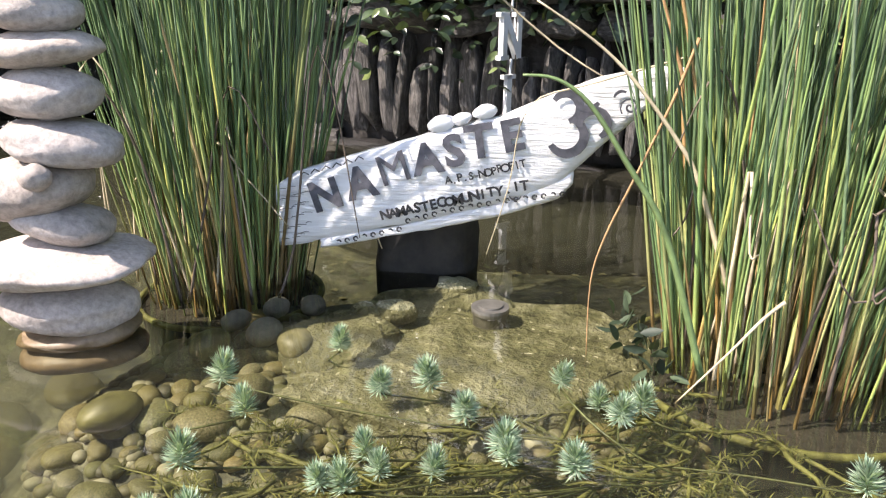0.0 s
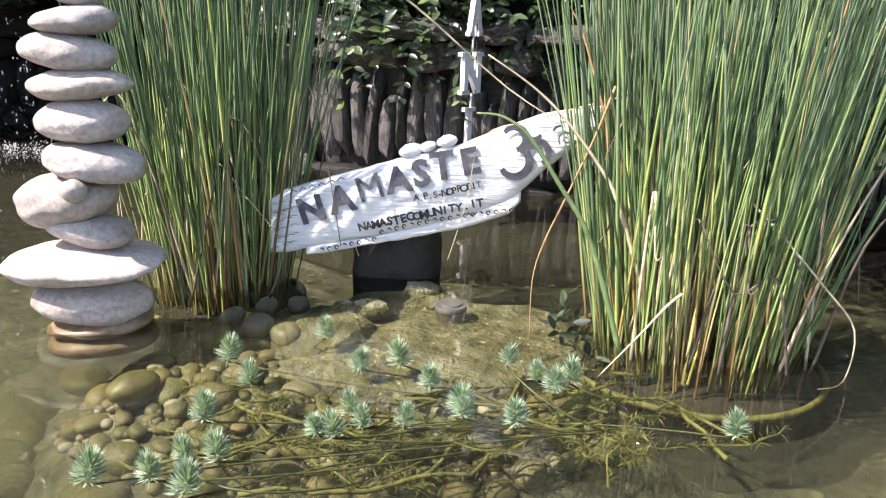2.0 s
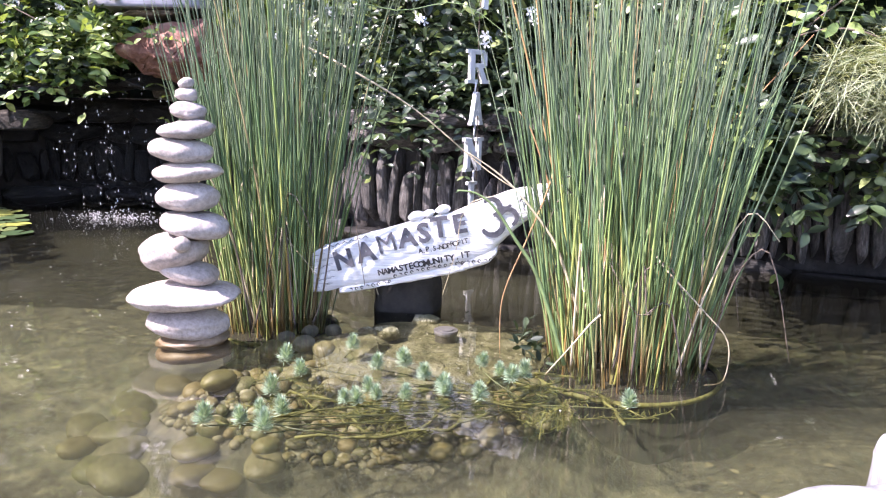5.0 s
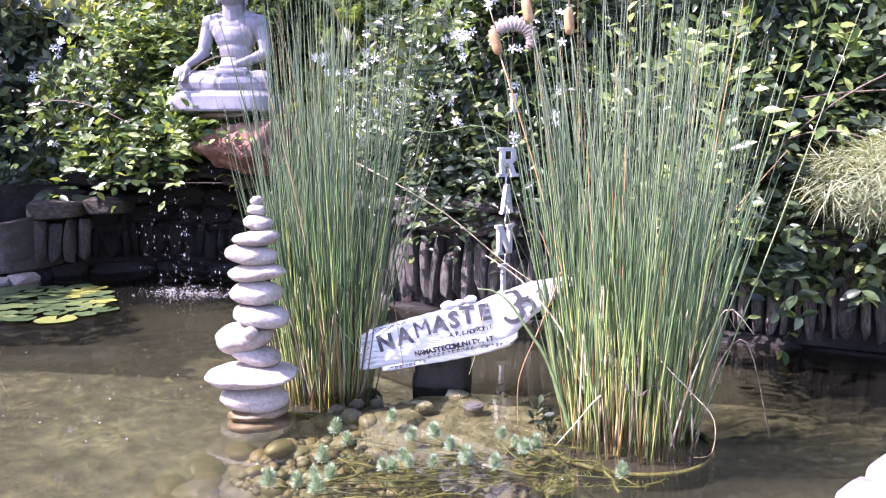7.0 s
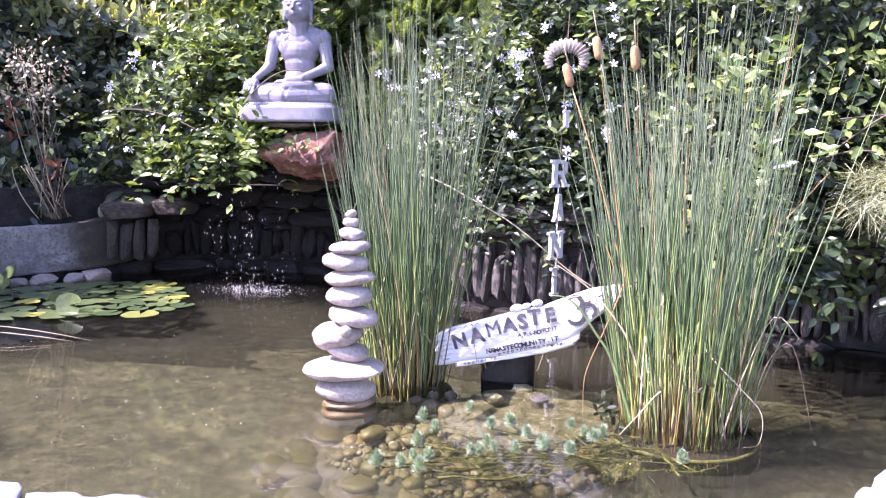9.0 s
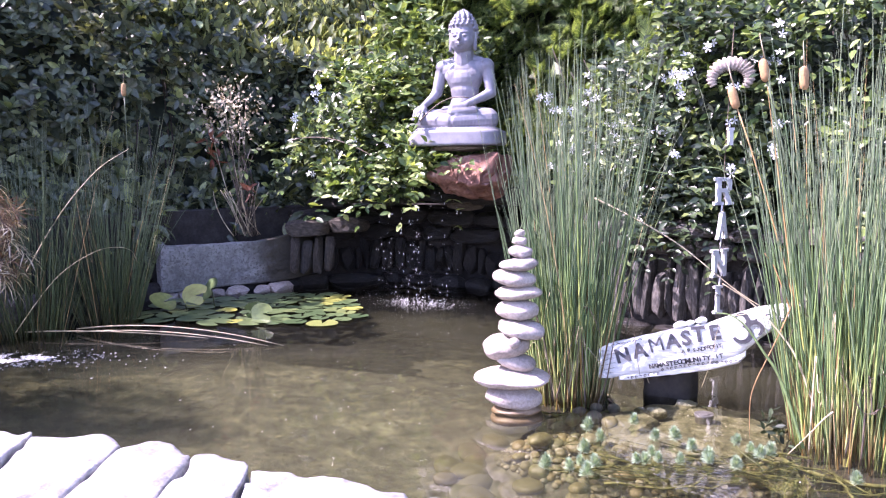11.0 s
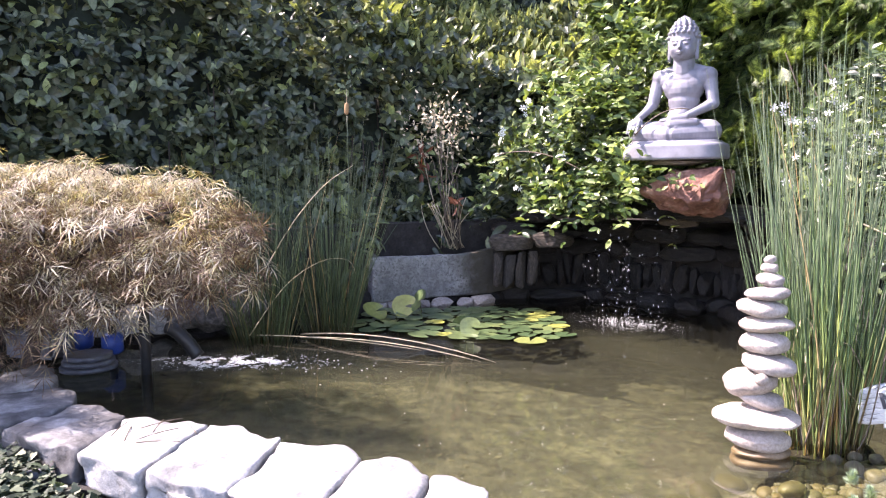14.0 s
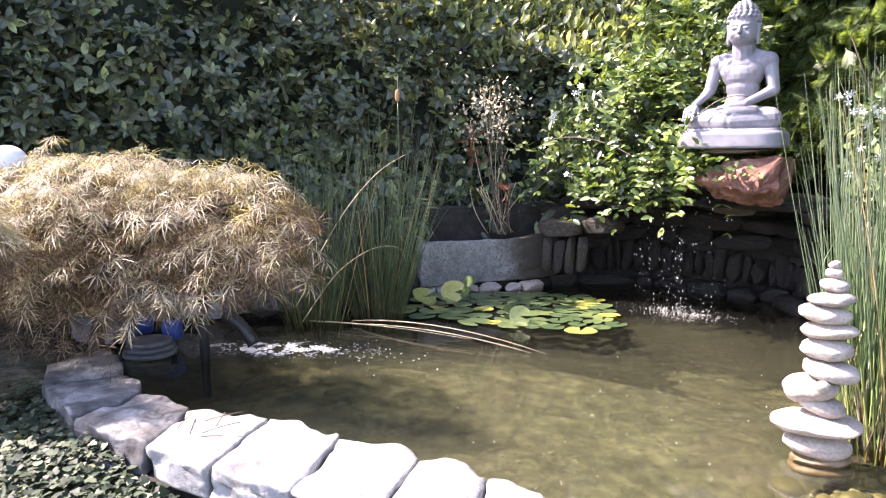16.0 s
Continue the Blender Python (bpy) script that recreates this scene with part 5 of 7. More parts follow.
TOP = [(0.300, 0.213), (0.335, 0.240), (0.453, 0.277), (0.6, 0.322), (0.736, 0.358), (0.84, 0.402), (0.929, 0.438), (0.98, 0.447), (1.034, 0.458), (1.075, 0.455)]
BOARD_LOW = [(0.322, 0.090), (0.345, 0.092), (0.42, 0.115), (0.541, 0.140), (0.65, 0.168), (0.75, 0.192), (0.85, 0.228), (0.90, 0.277), (1.0, 0.372), (1.07, 0.43)]


def at_x(line, x):
    for (xa, za), (xb, zb) in zip(line, line[1:]):
        if x <= xb:
            return za + (zb - za) * max(0.0, (x - xa) / (xb - xa))
    return line[-1][1]


def plank_mesh(name, x0, x1, top, low, y, thick, nx=90, nz=14):
    """A worn board between two edges, its face ridged along the grain."""
    v, f = [], []
    for side in (0, 1):
        for i in range(nx + 1):
            x = x0 + (x1 - x0) * i / nx
            a, b = at_x(low, x), at_x(top, x)
            for j in range(nz + 1):
                s = j / nz
                z = a + (b - a) * s
                edge = min(1.0, 6 * min(s, 1 - s) + 0.15)
                g = noise.noise(Vector((x * 5, z * 60 - x * 14, 2))) * 0.0016 + noise.noise(Vector((x * 9, z * 14, 7))) * 0.0016
                yy = y - (thick * 0.5 * (0.55 + 0.45 * edge) + g if side == 0 else -thick * 0.5)
                w = 0.004 * noise.noise(Vector((x * 22, s * 5, 1)))
                v.append((x, yy, z + w * (s in (0, 1))))
    nz1, base = nz + 1, (nx + 1) * (nz + 1)
    for i in range(nx):
        for j in range(nz):
            a = i * nz1 + j
            f.append((a, a + nz1, a + nz1 + 1, a + 1))
            f.append((base + a, base + a + 1, base + a + nz1 + 1, base + a + nz1))
        a, b = i * nz1, i * nz1 + nz
        f.append((a, base + a, base + a + nz1, a + nz1))
        f.append((b, b + nz1, base + b + nz1, base + b))
    for j in range(nz):
        f.append((j, j + 1, base + j + 1, base + j))
        e = nx * nz1 + j
        f.append((e, base + e, base + e + 1, e + 1))
    return mesh_of(name, v, f, M["wood"])


board = part("board", plank_mesh("board", 0.300, 1.075, TOP, BOARD_LOW, 0.29, 0.04), sign)
LIP_T = [(0.385, 0.108), (0.541, 0.137), (0.75, 0.195), (0.885, 0.26)]
LIP_B = [(0.385, 0.084), (0.541, 0.118), (0.75, 0.165), (0.86, 0.205), (0.885, 0.235)]
part("lower_lip", plank_mesh("lower_lip", 0.385, 0.885, LIP_T, LIP_B, 0.293, 0.035, 60, 6), sign)
part("post", rock_mesh("post", (0.115, 0.08, 0.25), M["wet_stump"], 6, 0.2, 2.0, 4, 0.5), sign, pose(0.585, 0.46, -0.1), "dark wet stump carrying the board")


def text_mesh(name, body, size, material, bold=0.0, depth=0.0012):
    cu = bpy.data.curves.new(name, "FONT")
    cu.body, cu.size, cu.offset, cu.extrude = body, size, bold, depth
    cu.align_x, cu.align_y, cu.resolution_u = "CENTER", "CENTER", 3
    ob = bpy.data.objects.new(name, cu)
    scene.collection.objects.link(ob)
    me = bpy.data.meshes.new_from_object(ob.evaluated_get(bpy.context.evaluated_depsgraph_get()))
    bpy.data.objects.remove(ob)
    me.name = name
    me.materials.clear()
    me.materials.append(material)
    return me


FACE_Y = 0.2668
LAYER = itertools.count()
BIG = [("N", 0.402, 0.198, 17, 0.082), ("A", 0.472, 0.225, 15, 0.086), ("M", 0.538, 0.255, 18, 0.086), ("A", 0.603, 0.276, 12, 0.082), ("S", 0.655, 0.293, 12, 0.084), ("T", 0.704, 0.312, 9, 0.088), ("E", 0.765, 0.325, 13, 0.082)]
for ch, x, z, tilt, size in BIG:
    part("letter", text_mesh("letter", ch, size, M["lettering"], 0.0 if ch == "M" else 0.003), board, pose(x, FACE_Y, z, 90, -tilt, 0))


def line_text(body, a, b, size, bold, ink="thin_lettering"):
    """Hand-set letters from a to b (x, z on the board)."""
    n = len(body)
    tilt = math.degrees(math.atan2(b[1] - a[1], b[0] - a[0]))
    r = random.Random(n)
    for k, ch in enumerate(body):
        if ch == " ":
            continue
        t = k / (n - 1)
        part("letter", text_mesh("letter", ch, size * r.uniform(0.92, 1.08), M[ink], bold, 0.001), board, pose(a[0] + (b[0] - a[0]) * t, FACE_Y - 0.0005, a[1] + (b[1] - a[1]) * t + r.uniform(-0.002, 0.002), 90, -tilt + r.uniform(-5, 5), 0))


line_text("A.P.S-NOPROFIT", (0.645, 0.237), (0.787, 0.273), 0.0225, 0.0003, "thin_lettering")
line_text("NAMASTECOMUNITY.IT", (0.520, 0.163), (0.792, 0.232), 0.027, 0.0009)


def stroke(pts, w, material=None):
    """A brush stroke on the board's face through (x, z) points."""
    v, f = [], []
    yy = FACE_Y - 0.001 - 0.0004 * (next(LAYER) % 5)
    p = [Vector(q) for q in pts]
    for i, q in enumerate(p):
        d = (p[min(i + 1, len(p) - 1)] - p[max(i - 1, 0)]).normalized()
        n = Vector((-d.y, d.x)) * w * (0.55 + 0.45 * math.sin(math.pi * (i + 0.6) / (len(p) + 0.2)))
        v += [(q.x + n.x, yy, q.y + n.y), (q.x - n.x, yy, q.y - n.y)]
    for i in range(len(p) - 1):
        f.append((2 * i, 2 * i + 2, 2 * i + 3, 2 * i + 1))
    return mesh_of("brush_mark", v, f, material or M["lettering"], False)


def arc2(cx, cz, r, a0, a1, n=12, rz=None):
    return [(cx + r * math.cos(radians(a0 + (a1 - a0) * k / (n - 1))), cz + (rz or r) * math.sin(radians(a0 + (a1 - a0) * k / (n - 1)))) for k in range(n)]


# round painted symbol at the board's upper end
part("symbol", stroke(arc2(0.862, 0.382, 0.026, 150, -75), 0.0085), board)
part("symbol", stroke(arc2(0.866, 0.329, 0.033, 75, -150), 0.0095), board)
part("symbol", stroke(arc2(0.915, 0.352, 0.026, 190, -60), 0.008), board)
part("symbol", stroke(arc2(0.9, 0.405, 0.024, 200, 330), 0.006), board)
part("spiral", stroke([(0.978 + 0.0011 * k * math.cos(k * 0.6), 0.386 + 0.0011 * k * math.sin(k * 0.6)) for k in range(18)], 0.0022), board)
part("leaf_mark", stroke(arc2(0.962, 0.4, 0.014, 170, 60), 0.003), board)
part("smile_mark", stroke(arc2(0.775, 0.215, 0.012, 200, 340), 0.0018, M["thin_lettering"]), board)
for k in range(26):
    t = k / 25
    x, z = 0.425 + 0.44 * t, 0.104 + 0.113 * t + 0.016 * math.sin(t * 3.1) * (t > 0.3)
    part("bead_mark", stroke(arc2(x, z, 0.0045, 0, 300 if k % 3 else 150, 7), 0.0018, M["thin_lettering"]), board)
for k in range(22):
    x, z = 0.318 + 0.014 * (k % 4) + rnd.uniform(-0.004, 0.004), 0.105 + 0.0052 * k
    part("grain_mark", stroke([(x - rnd.uniform(0.002, 0.012), z), (x, z + 0.003), (x + rnd.uniform(0.004, 0.018), z + 0.003)], 0.0007, M["thin_lettering"]), board)
for k in range(6):
    x = 0.36 + 0.022 * k
    part("wave_mark", stroke([(x - 0.008, 0.236 + 0.0068 * k), (x, 0.246 + 0.0068 * k), (x + 0.01, 0.241 + 0.0068 * k)], 0.0013, M["thin_lettering"]), board)
for x, z, s in ((0.627, 0.343, 0.027), (0.668, 0.354, 0.019), (0.712, 0.368, 0.023)):
    tagged(part("white_pebble", rock_mesh("white_pebble", (s, 0.02, s * 0.62), M["white_paint"], int(x * 100), 0.15, 1.5, 3), None, pose(x, 0.29, z, 0, -15, 0)), "white pebble lying on the sign's upper edge", "pebble", "pebbles on the sign")

# ---- string of white wooden letters ----
chain = thing("letter_string", "white wooden letters hung one under another on a cord", "hanging letters", (0.72, 1.44, 0))
part("cord", tube("cord", [(0.79, 1.47, 1.75), (0.765, 1.46, 1.0), (0.775, 1.44, 0.3)], [0.0022] * 3, M["twig"], 5), chain)


def letter_of(bars, at, turn, size=1.0, name="letter"):
    bm = bmesh.new()
    for w, h, cx, cz, a in bars:
        bmesh.ops.create_cube(bm, size=1, matrix=pose(cx, 0.0004 * (cx * 1000 % 5), cz, 0, a, 0) @ Matrix.Diagonal((w, 0.016, h, 1)))
    part(name, bm_mesh(name, bm, M["white_paint"], False), chain, pose(*at, 0, 0, turn) @ Matrix.Scale(size, 4))


H1 = 0.12
LR = [(0.022, H1, -0.03, 0, 0), (0.05, 0.014, -0.03, -0.055, 0), (0.05, 0.014, -0.026, 0.055, 0), (0.055, 0.016, 0.0, 0.053, 0), (0.055, 0.016, 0.0, 0.004, 0), (0.018, 0.05, 0.03, 0.028, 0), (0.019, 0.065, 0.02, -0.03, -25), (0.034, 0.013, 0.036, -0.055, 0)]
LA = [(0.02, 0.12, -0.018, 0, 15), (0.024, 0.12, 0.018, 0, -15), (0.04, 0.013, 0, -0.02, 0), (0.034, 0.012, -0.034, -0.056, 0), (0.034, 0.012, 0.034, -0.056, 0)]
LN = [(0.02, H1, -0.034, 0, 0), (0.018, H1, 0.034, 0, 0), (0.022, 0.13, 0, 0, -30), (0.04, 0.012, -0.036, 0.056, 0), (0.04, 0.012, 0.034, 0.056, 0), (0.04, 0.012, -0.034, -0.056, 0)]
LI = [(0.024, H1 + 0.03, 0, 0, 0), (0.06, 0.014, 0, 0.07, 0), (0.06, 0.014, 0, -0.07, 0)]
letter_of(LR, (0.766, 1.45, 0.851), 42, 1.2)
letter_of(LA, (0.763, 1.44, 0.666), 66, 1.2)
letter_of(LN, (0.756, 1.43, 0.459), 54, 1.22)
letter_of(LI, (0.752, 1.42, 0.258), 48, 1.0)
letter_of([(0.026, 0.085, 0, 0, 0), (0.04, 0.013, 0, 0.045, 0)], (0.79, 1.44, 1.14), 40, 1.0, "worn_letter")
for z0, z1 in ((0.31, 0.385), (0.535, 0.595), (0.735, 0.78)):
    part("link", tube("link", [(0.757, 1.43, z0), (0.76, 1.43, z1)], [0.0045, 0.0045], M["white_paint"], 6), chain)
horn = [(0.075 * math.cos(radians(-40 + 250 * k / 59)), 0, 0.068 * math.sin(radians(-40 + 250 * k / 59))) for k in range(60)]
part("ribbed_horn", tube("ribbed_horn", horn, [(0.016 + 0.02 * math.sin(math.pi * k / 59)) * (1.0 if k % 3 else 0.72) for k in range(60)], M["pale_stone"], 10), chain, pose(0.781, 1.42, 1.45) @ Matrix.Diagonal((1.25, 0.7, 1.1, 1)), "ribbed pale grey curl at the top of the cord")

# ---- shallow island: slab, pebbles, lid ----
for k, (x, y, z, sx, sy, sz, turn) in enumerate(((0.7, 0.1, -0.07, 0.33, 0.29, 0.045, -12), (0.45, 0.12, -0.062, 0.12, 0.12, 0.055, 30), (0.62, 0.3, -0.058, 0.17, 0.09, 0.05, 5), (0.6, -0.03, -0.085, 0.2, 0.14, 0.055, -20))):
    tagged(part("rock_slab", facet_mesh("rock_slab", (sx, sy, sz), M["slab"], 40 + k, 34, 0.09, 0.8), None, pose(x, y, z, rnd.uniform(-2, 2), rnd.uniform(-2, 2), turn)), "flat silty rock slab just under the water", "rock", "rock slabs of the island")
tagged(part("rock", rock_mesh("rock", (0.05, 0.04, 0.04), M["slab"], 14, 0.2, 1.6, 3, 0.3), None, pose(0.66, 0.33, -0.028)), "small rock breaking the surface by the sign", "rock")
PEB = [rock_mesh("pebble", (1, rnd.uniform(0.68, 0.85), rnd.uniform(0.45, 0.62)), M["pebble"], 50 + k, 0.1, 1.1, 3, 0.1) for k in range(10)]
placed = []
tries = 0
while len(placed) < 285 and tries < 30000:
    tries += 1
    x, y = rnd.uniform(-0.25, 1.1), rnd.uniform(-0.6, 0.3)
    s = rnd.choice((0.018, 0.023, 0.028, 0.034, 0.044)) * rnd.uniform(0.9, 1.1)
    if math.hypot((x - 0.54) / 0.58, (y + 0.02) / 0.34) > 1 or math.hypot((x - 0.68) / 0.33, (y - 0.09) / 0.27) < 1 or math.hypot(x, y - 0.03) < 0.1:
        continue
    if any(math.hypot(x - a, y - b) < 0.7 * (s + q) for a, b, q in placed):
        continue
    placed.append((x, y, s))
    tagged(part("pebble", rnd.choice(PEB), None, pose(x, y, basin(x, y) + s * rnd.uniform(0.15, 0.4), rnd.uniform(-10, 10), rnd.uniform(-10, 10), rnd.uniform(0, 360)) @ Matrix.Diagonal((s, s, s, 1))), "smooth olive-brown pebble lying in shallow water", "pebble", "pebbles of the island")
for x, y, z, s, mat in ((0.31, 0.12, -0.034, 0.045, "grey_pebble"), (0.24, 0.16, -0.03, 0.035, "grey_pebble"), (0.38, 0.09, -0.038, 0.05, "pebble"), (0.3, 0.23, -0.03, 0.035, "grey_pebble"), (0.37, 0.25, -0.03, 0.035, "grey_pebble"), (0.49, 0.2, -0.02, 0.04, "slab"), (0.55, 0.2, -0.014, 0.045, "slab"), (0.23, 0.05, -0.03, 0.045, "pebble"), (0.15, -0.16, -0.05, 0.05, "pebble")):
    tagged(part("pebble", rock_mesh("pebble", (s, s * 0.75, s * 0.55), M[mat], int(x * 90), 0.1, 1.1, 3), None, pose(x, y, z, 0, 0, x * 300)), "grey pebble with its top at the water surface", "pebble", "pebbles of the island")
for k in range(20):
    a = radians(150 + 130 * k / 19)
    q = rnd.uniform(0.98, 1.35)
    x, y, s = 0.52 + 0.6 * q * math.cos(a), -0.04 + 0.36 * q * math.sin(a), rnd.uniform(0.045, 0.09)
    if math.hypot(x, y - 0.03) > 0.17:
        tagged(part("silted_stone", rnd.choice(PEB), None, pose(x, y, basin(x, y) + 0.2 * s, rnd.uniform(-8, 8), rnd.uniform(-8, 8), rnd.uniform(0, 360)) @ Matrix.Diagonal((s, s, s * 0.7, 1))), "broad silt-covered stone under the water at the island's foot", "stone", "stones round the island")
# gravel between the pebbles
gb = bmesh.new()
bmesh.ops.create_icosphere(gb, subdivisions=2, radius=1.0)
GRIT = (np.array([(v.co.x, v.co.y * 0.8, v.co.z * 0.6) for v in gb.verts]), [tuple(v.index for v in f.verts) for f in gb.faces])
gb.free()
qg = np.random.default_rng(77)
P = np.stack([qg.uniform(-0.4, 1.15, 2600), qg.uniform(-0.6, 0.35, 2600), np.zeros(2600)], 1)
P = P[np.hypot((P[:, 0] - 0.54) / 0.6, (P[:, 1] + 0.02) / 0.35) < 1]
P[:, 2] = [basin(x, y) + 0.004 for x, y, _ in P]
M["grit"] = leaf_mat("pond_gravel", [(0.0, (0.06, 0.055, 0.028)), (0.6, (0.18, 0.16, 0.085)), (1.0, (0.38, 0.36, 0.27))], 0.6, 0.0)
W = qg.normal(0, 1, (len(P), 3)) * np.array((1, 1, 0.1))
tagged(part("gravel", scatter("gravel", GRIT, P, W, np.tile((0, 0, 1.0), (len(P), 1)), qg.uniform(0.006, 0.02, len(P)), M["grit"], qg, 0.1)), "olive gravel between the island pebbles", "gravel", kind="stuff")
bm = bmesh.new()
for r, z0, d in ((0.034, 0, 0.05), (0.037, 0.022, 0.012), (0.024, 0.0285, 0.006)):
    bmesh.ops.create_cone(bm, cap_ends=True, segments=28, radius1=r, radius2=r, depth=d, matrix=Matrix.Translation((0, 0, z0)))
tagged(part("jar", bm_mesh("jar", bm, M["metal"], False), None, pose(0.735, 0.2, -0.022)), "small metal lid of a sunken fountain outlet", "outlet")

# ---- parrot feather ----
def rosette(seed):
    """A pompon of short narrow leaves on a low stem, with finer old leaves under it."""
    g = np.random.default_rng(seed)
    n = 260
    t = (np.arange(n) + 0.5) / n
    a = np.arange(n) * 2.4
    e = np.arcsin(t * 0.99) * 0.95
    P = np.stack([0 * t, 0 * t, 0.002 + 0.024 * t], 1)
    W = np.stack([np.cos(a) * np.cos(e), np.sin(a) * np.cos(e), np.sin(e) + 0.05], 1)
    sh = (np.array([(0, 0, 0), (-0.05, 0.55, 0.02), (0.05, 0.55, 0.02), (0, 1, 0.08)], float), [(0, 2, 3, 1)])
    return scatter("leaves", sh, P, W, np.tile((0, 0, 1.0), (n, 1)), g.uniform(0.02, 0.027, n), M["feather"], g, 0.14)


ROS = [rosette(s) for s in range(4)]
SPOT = [(0.573, -0.139), (0.652, -0.112), (0.85, -0.09), (0.905, -0.16), (0.93, -0.185), (1.21, -0.325), (0.395, -0.225), (0.356, -0.355), (0.322, -0.13), (0.484, -0.005), (0.543, -0.38), (0.575, -0.385), (0.588, -0.315), (0.61, -0.35), (0.677, -0.345), (0.772, -0.305), (0.765, -0.275), (0.858, -0.318), (0.71, -0.2), (0.26, -0.535), (0.34, -0.52), (0.37, -0.47), (0.402, -0.555), (0.418, -0.465), (0.965, -0.157)]
for k, (x, y) in enumerate(SPOT):
    s = rnd.uniform(0.85, 1.2)
    plant = thing("parrot_feather", "blue-green feathery water plant rosette above the surface", "water plant", (x, y, 0), "parrot feather shoots")
    part("leaves", ROS[k % 4], plant, pose(x, y, 0.0, rnd.uniform(-14, 14), rnd.uniform(-14, 14), 60 * k) @ Matrix.Diagonal((s, s, s, 1)))
    e = (0.95 + rnd.uniform(-0.1, 0.1), -0.2 + rnd.uniform(-0.08, 0.05), -0.06)
    part("stem", tube("stem", arc_points((x, y, -0.004), e if k % 3 else (x + rnd.uniform(-0.2, 0.3), y + 0.05, -0.05), rnd.uniform(-0.1, 0.05), 9, (0.2, 1, -0.3)), [0.0016] * 9, M["wet_stem"], 6), plant)
tangle = thing("stem_tangle", "tangle of brown-green water plant runners under the surface", "water plants", kind="stuff")
FUZZ_P, FUZZ_W = [], []
MAIN = [((1.12, -0.02), (0.72, -0.42), 0.16), ((1.1, -0.1), (0.35, -0.22), -0.12), ((1.15, -0.1), (1.2, -0.33), 0.03), ((1.0, -0.2), (0.45, -0.47), -0.08), ((1.05, -0.12), (0.6, -0.3), 0.1), ((0.98, -0.25), (0.3, -0.4), 0.05), ((1.08, -0.05), (0.5, -0.1), -0.1)]
for k in range(46):
    if k < len(MAIN):
        (ax, ay), (bx, by), s = MAIN[k]
        a, b, thick = (ax, ay, -0.045), (bx, by, -0.045), rnd.uniform(0.0028, 0.0048)
    else:
        a = (rnd.uniform(0.4, 1.1), rnd.uniform(-0.4, -0.14), rnd.uniform(-0.07, -0.02))
        b, s = (a[0] + rnd.uniform(-0.35, 0.35), a[1] + rnd.uniform(-0.1, 0.1), -0.05), rnd.uniform(-0.09, 0.09)
        thick = rnd.choice((0.001, 0.0014, 0.002, 0.0028))
    w = arc_points(a, b, s, 16, (0, 1, 0))
    w = [p + Vector((0.02 * noise.noise(p * 14), 0.035 * noise.noise(p * 14 + Vector((5, 0, 0))), 0.008 * noise.noise(p * 11))) for p in w]
    part("runner", tube("runner", w, [thick * (1 + 0.35 * noise.noise(p * 60)) for p in w], M["algae"], 6), tangle)
    for p, p2 in zip(w, w[1:]):
        for j in range(9 if k < 40 else 3):
            FUZZ_P.append(tuple(p.lerp(p2, rnd.random())))
            FUZZ_W.append((rnd.gauss(0, 1), rnd.gauss(0, 1), rnd.gauss(0.2, 0.5)))
fz = np.random.default_rng(91)
STRAND = (np.array([(0, 0, 0), (-0.05, 0.5, 0.02), (0.05, 0.5, 0.02), (0.1, 1, -0.1)], float), [(0, 2, 3, 1)])
M["fur"] = leaf_mat("algae_fur", [(0.0, (0.06, 0.065, 0.02)), (0.6, (0.15, 0.16, 0.045)), (1.0, (0.3, 0.29, 0.1))], 0.7, 0.3)
tagged(part("algae_fur", scatter("algae_fur", STRAND, np.array(FUZZ_P), np.array(FUZZ_W), np.tile((0, 0, 1.0), (len(FUZZ_P), 1)), fz.uniform(0.01, 0.028, len(FUZZ_P)), M["fur"], fz, 0.2), tangle), kind="stuff")

# ---- water lilies ----
def pad_mesh(seed):
    r = random.Random(seed)
    n = 22
    v = [(0, 0, 0.004)]
    for k in range(n + 1):
        a = radians(14 + 332 * k / n)
        w = 1 + 0.05 * math.sin(3 * a + seed)
        for q in (0.55, 1.0):
            v.append((w * q * math.cos(a), w * q * math.sin(a), 0.01 + 0.007 * (q > 0.9) * r.random()))
    f = []
    for k in range(n):
        b = 1 + 2 * k
        f += [(0, b, b + 2), (b, b + 1, b + 3, b + 2)]
    return mesh_of("pad", v, f, M["lily"])


def lily_color_mat():
    m, nt, p = nodes_of("lily_pad_skin")
    oi = nt.nodes.new("ShaderNodeObjectInfo")
    r = ramp(nt, [(0.0, (0.06, 0.1, 0.045)), (0.5, (0.105, 0.15, 0.065)), (0.85, (0.17, 0.21, 0.08)), (1.0, (0.42, 0.41, 0.09))])
    nt.links.new(oi.outputs["Random"], r.inputs[0])
    n = noise_tex(nt, coords(nt), 3.0, 5)
    r2 = ramp(nt, [(0.35, (0.75, 0.75, 0.7)), (0.65, (1.1, 1.1, 1.05))])
    nt.links.new(n, r2.inputs[0])
    nt.links.new(mix_rgb(nt, 1.0, r.outputs[0], r2.outputs[0], "MULTIPLY"), p.inputs["Base Color"])
    p.inputs["Roughness"].default_value = 0.3
    return m


M["lily"] = lily_color_mat()
PADS = [pad_mesh(s) for s in range(5)]
LILY_BED = [(-2.95, 0.86), (-2.3, 0.95), (-1.62, 1.17), (-1.46, 1.42), (-1.75, 1.85), (-2.0, 2.12), (-2.45, 2.0), (-3.05, 1.5)]
spots = []
tries = 0
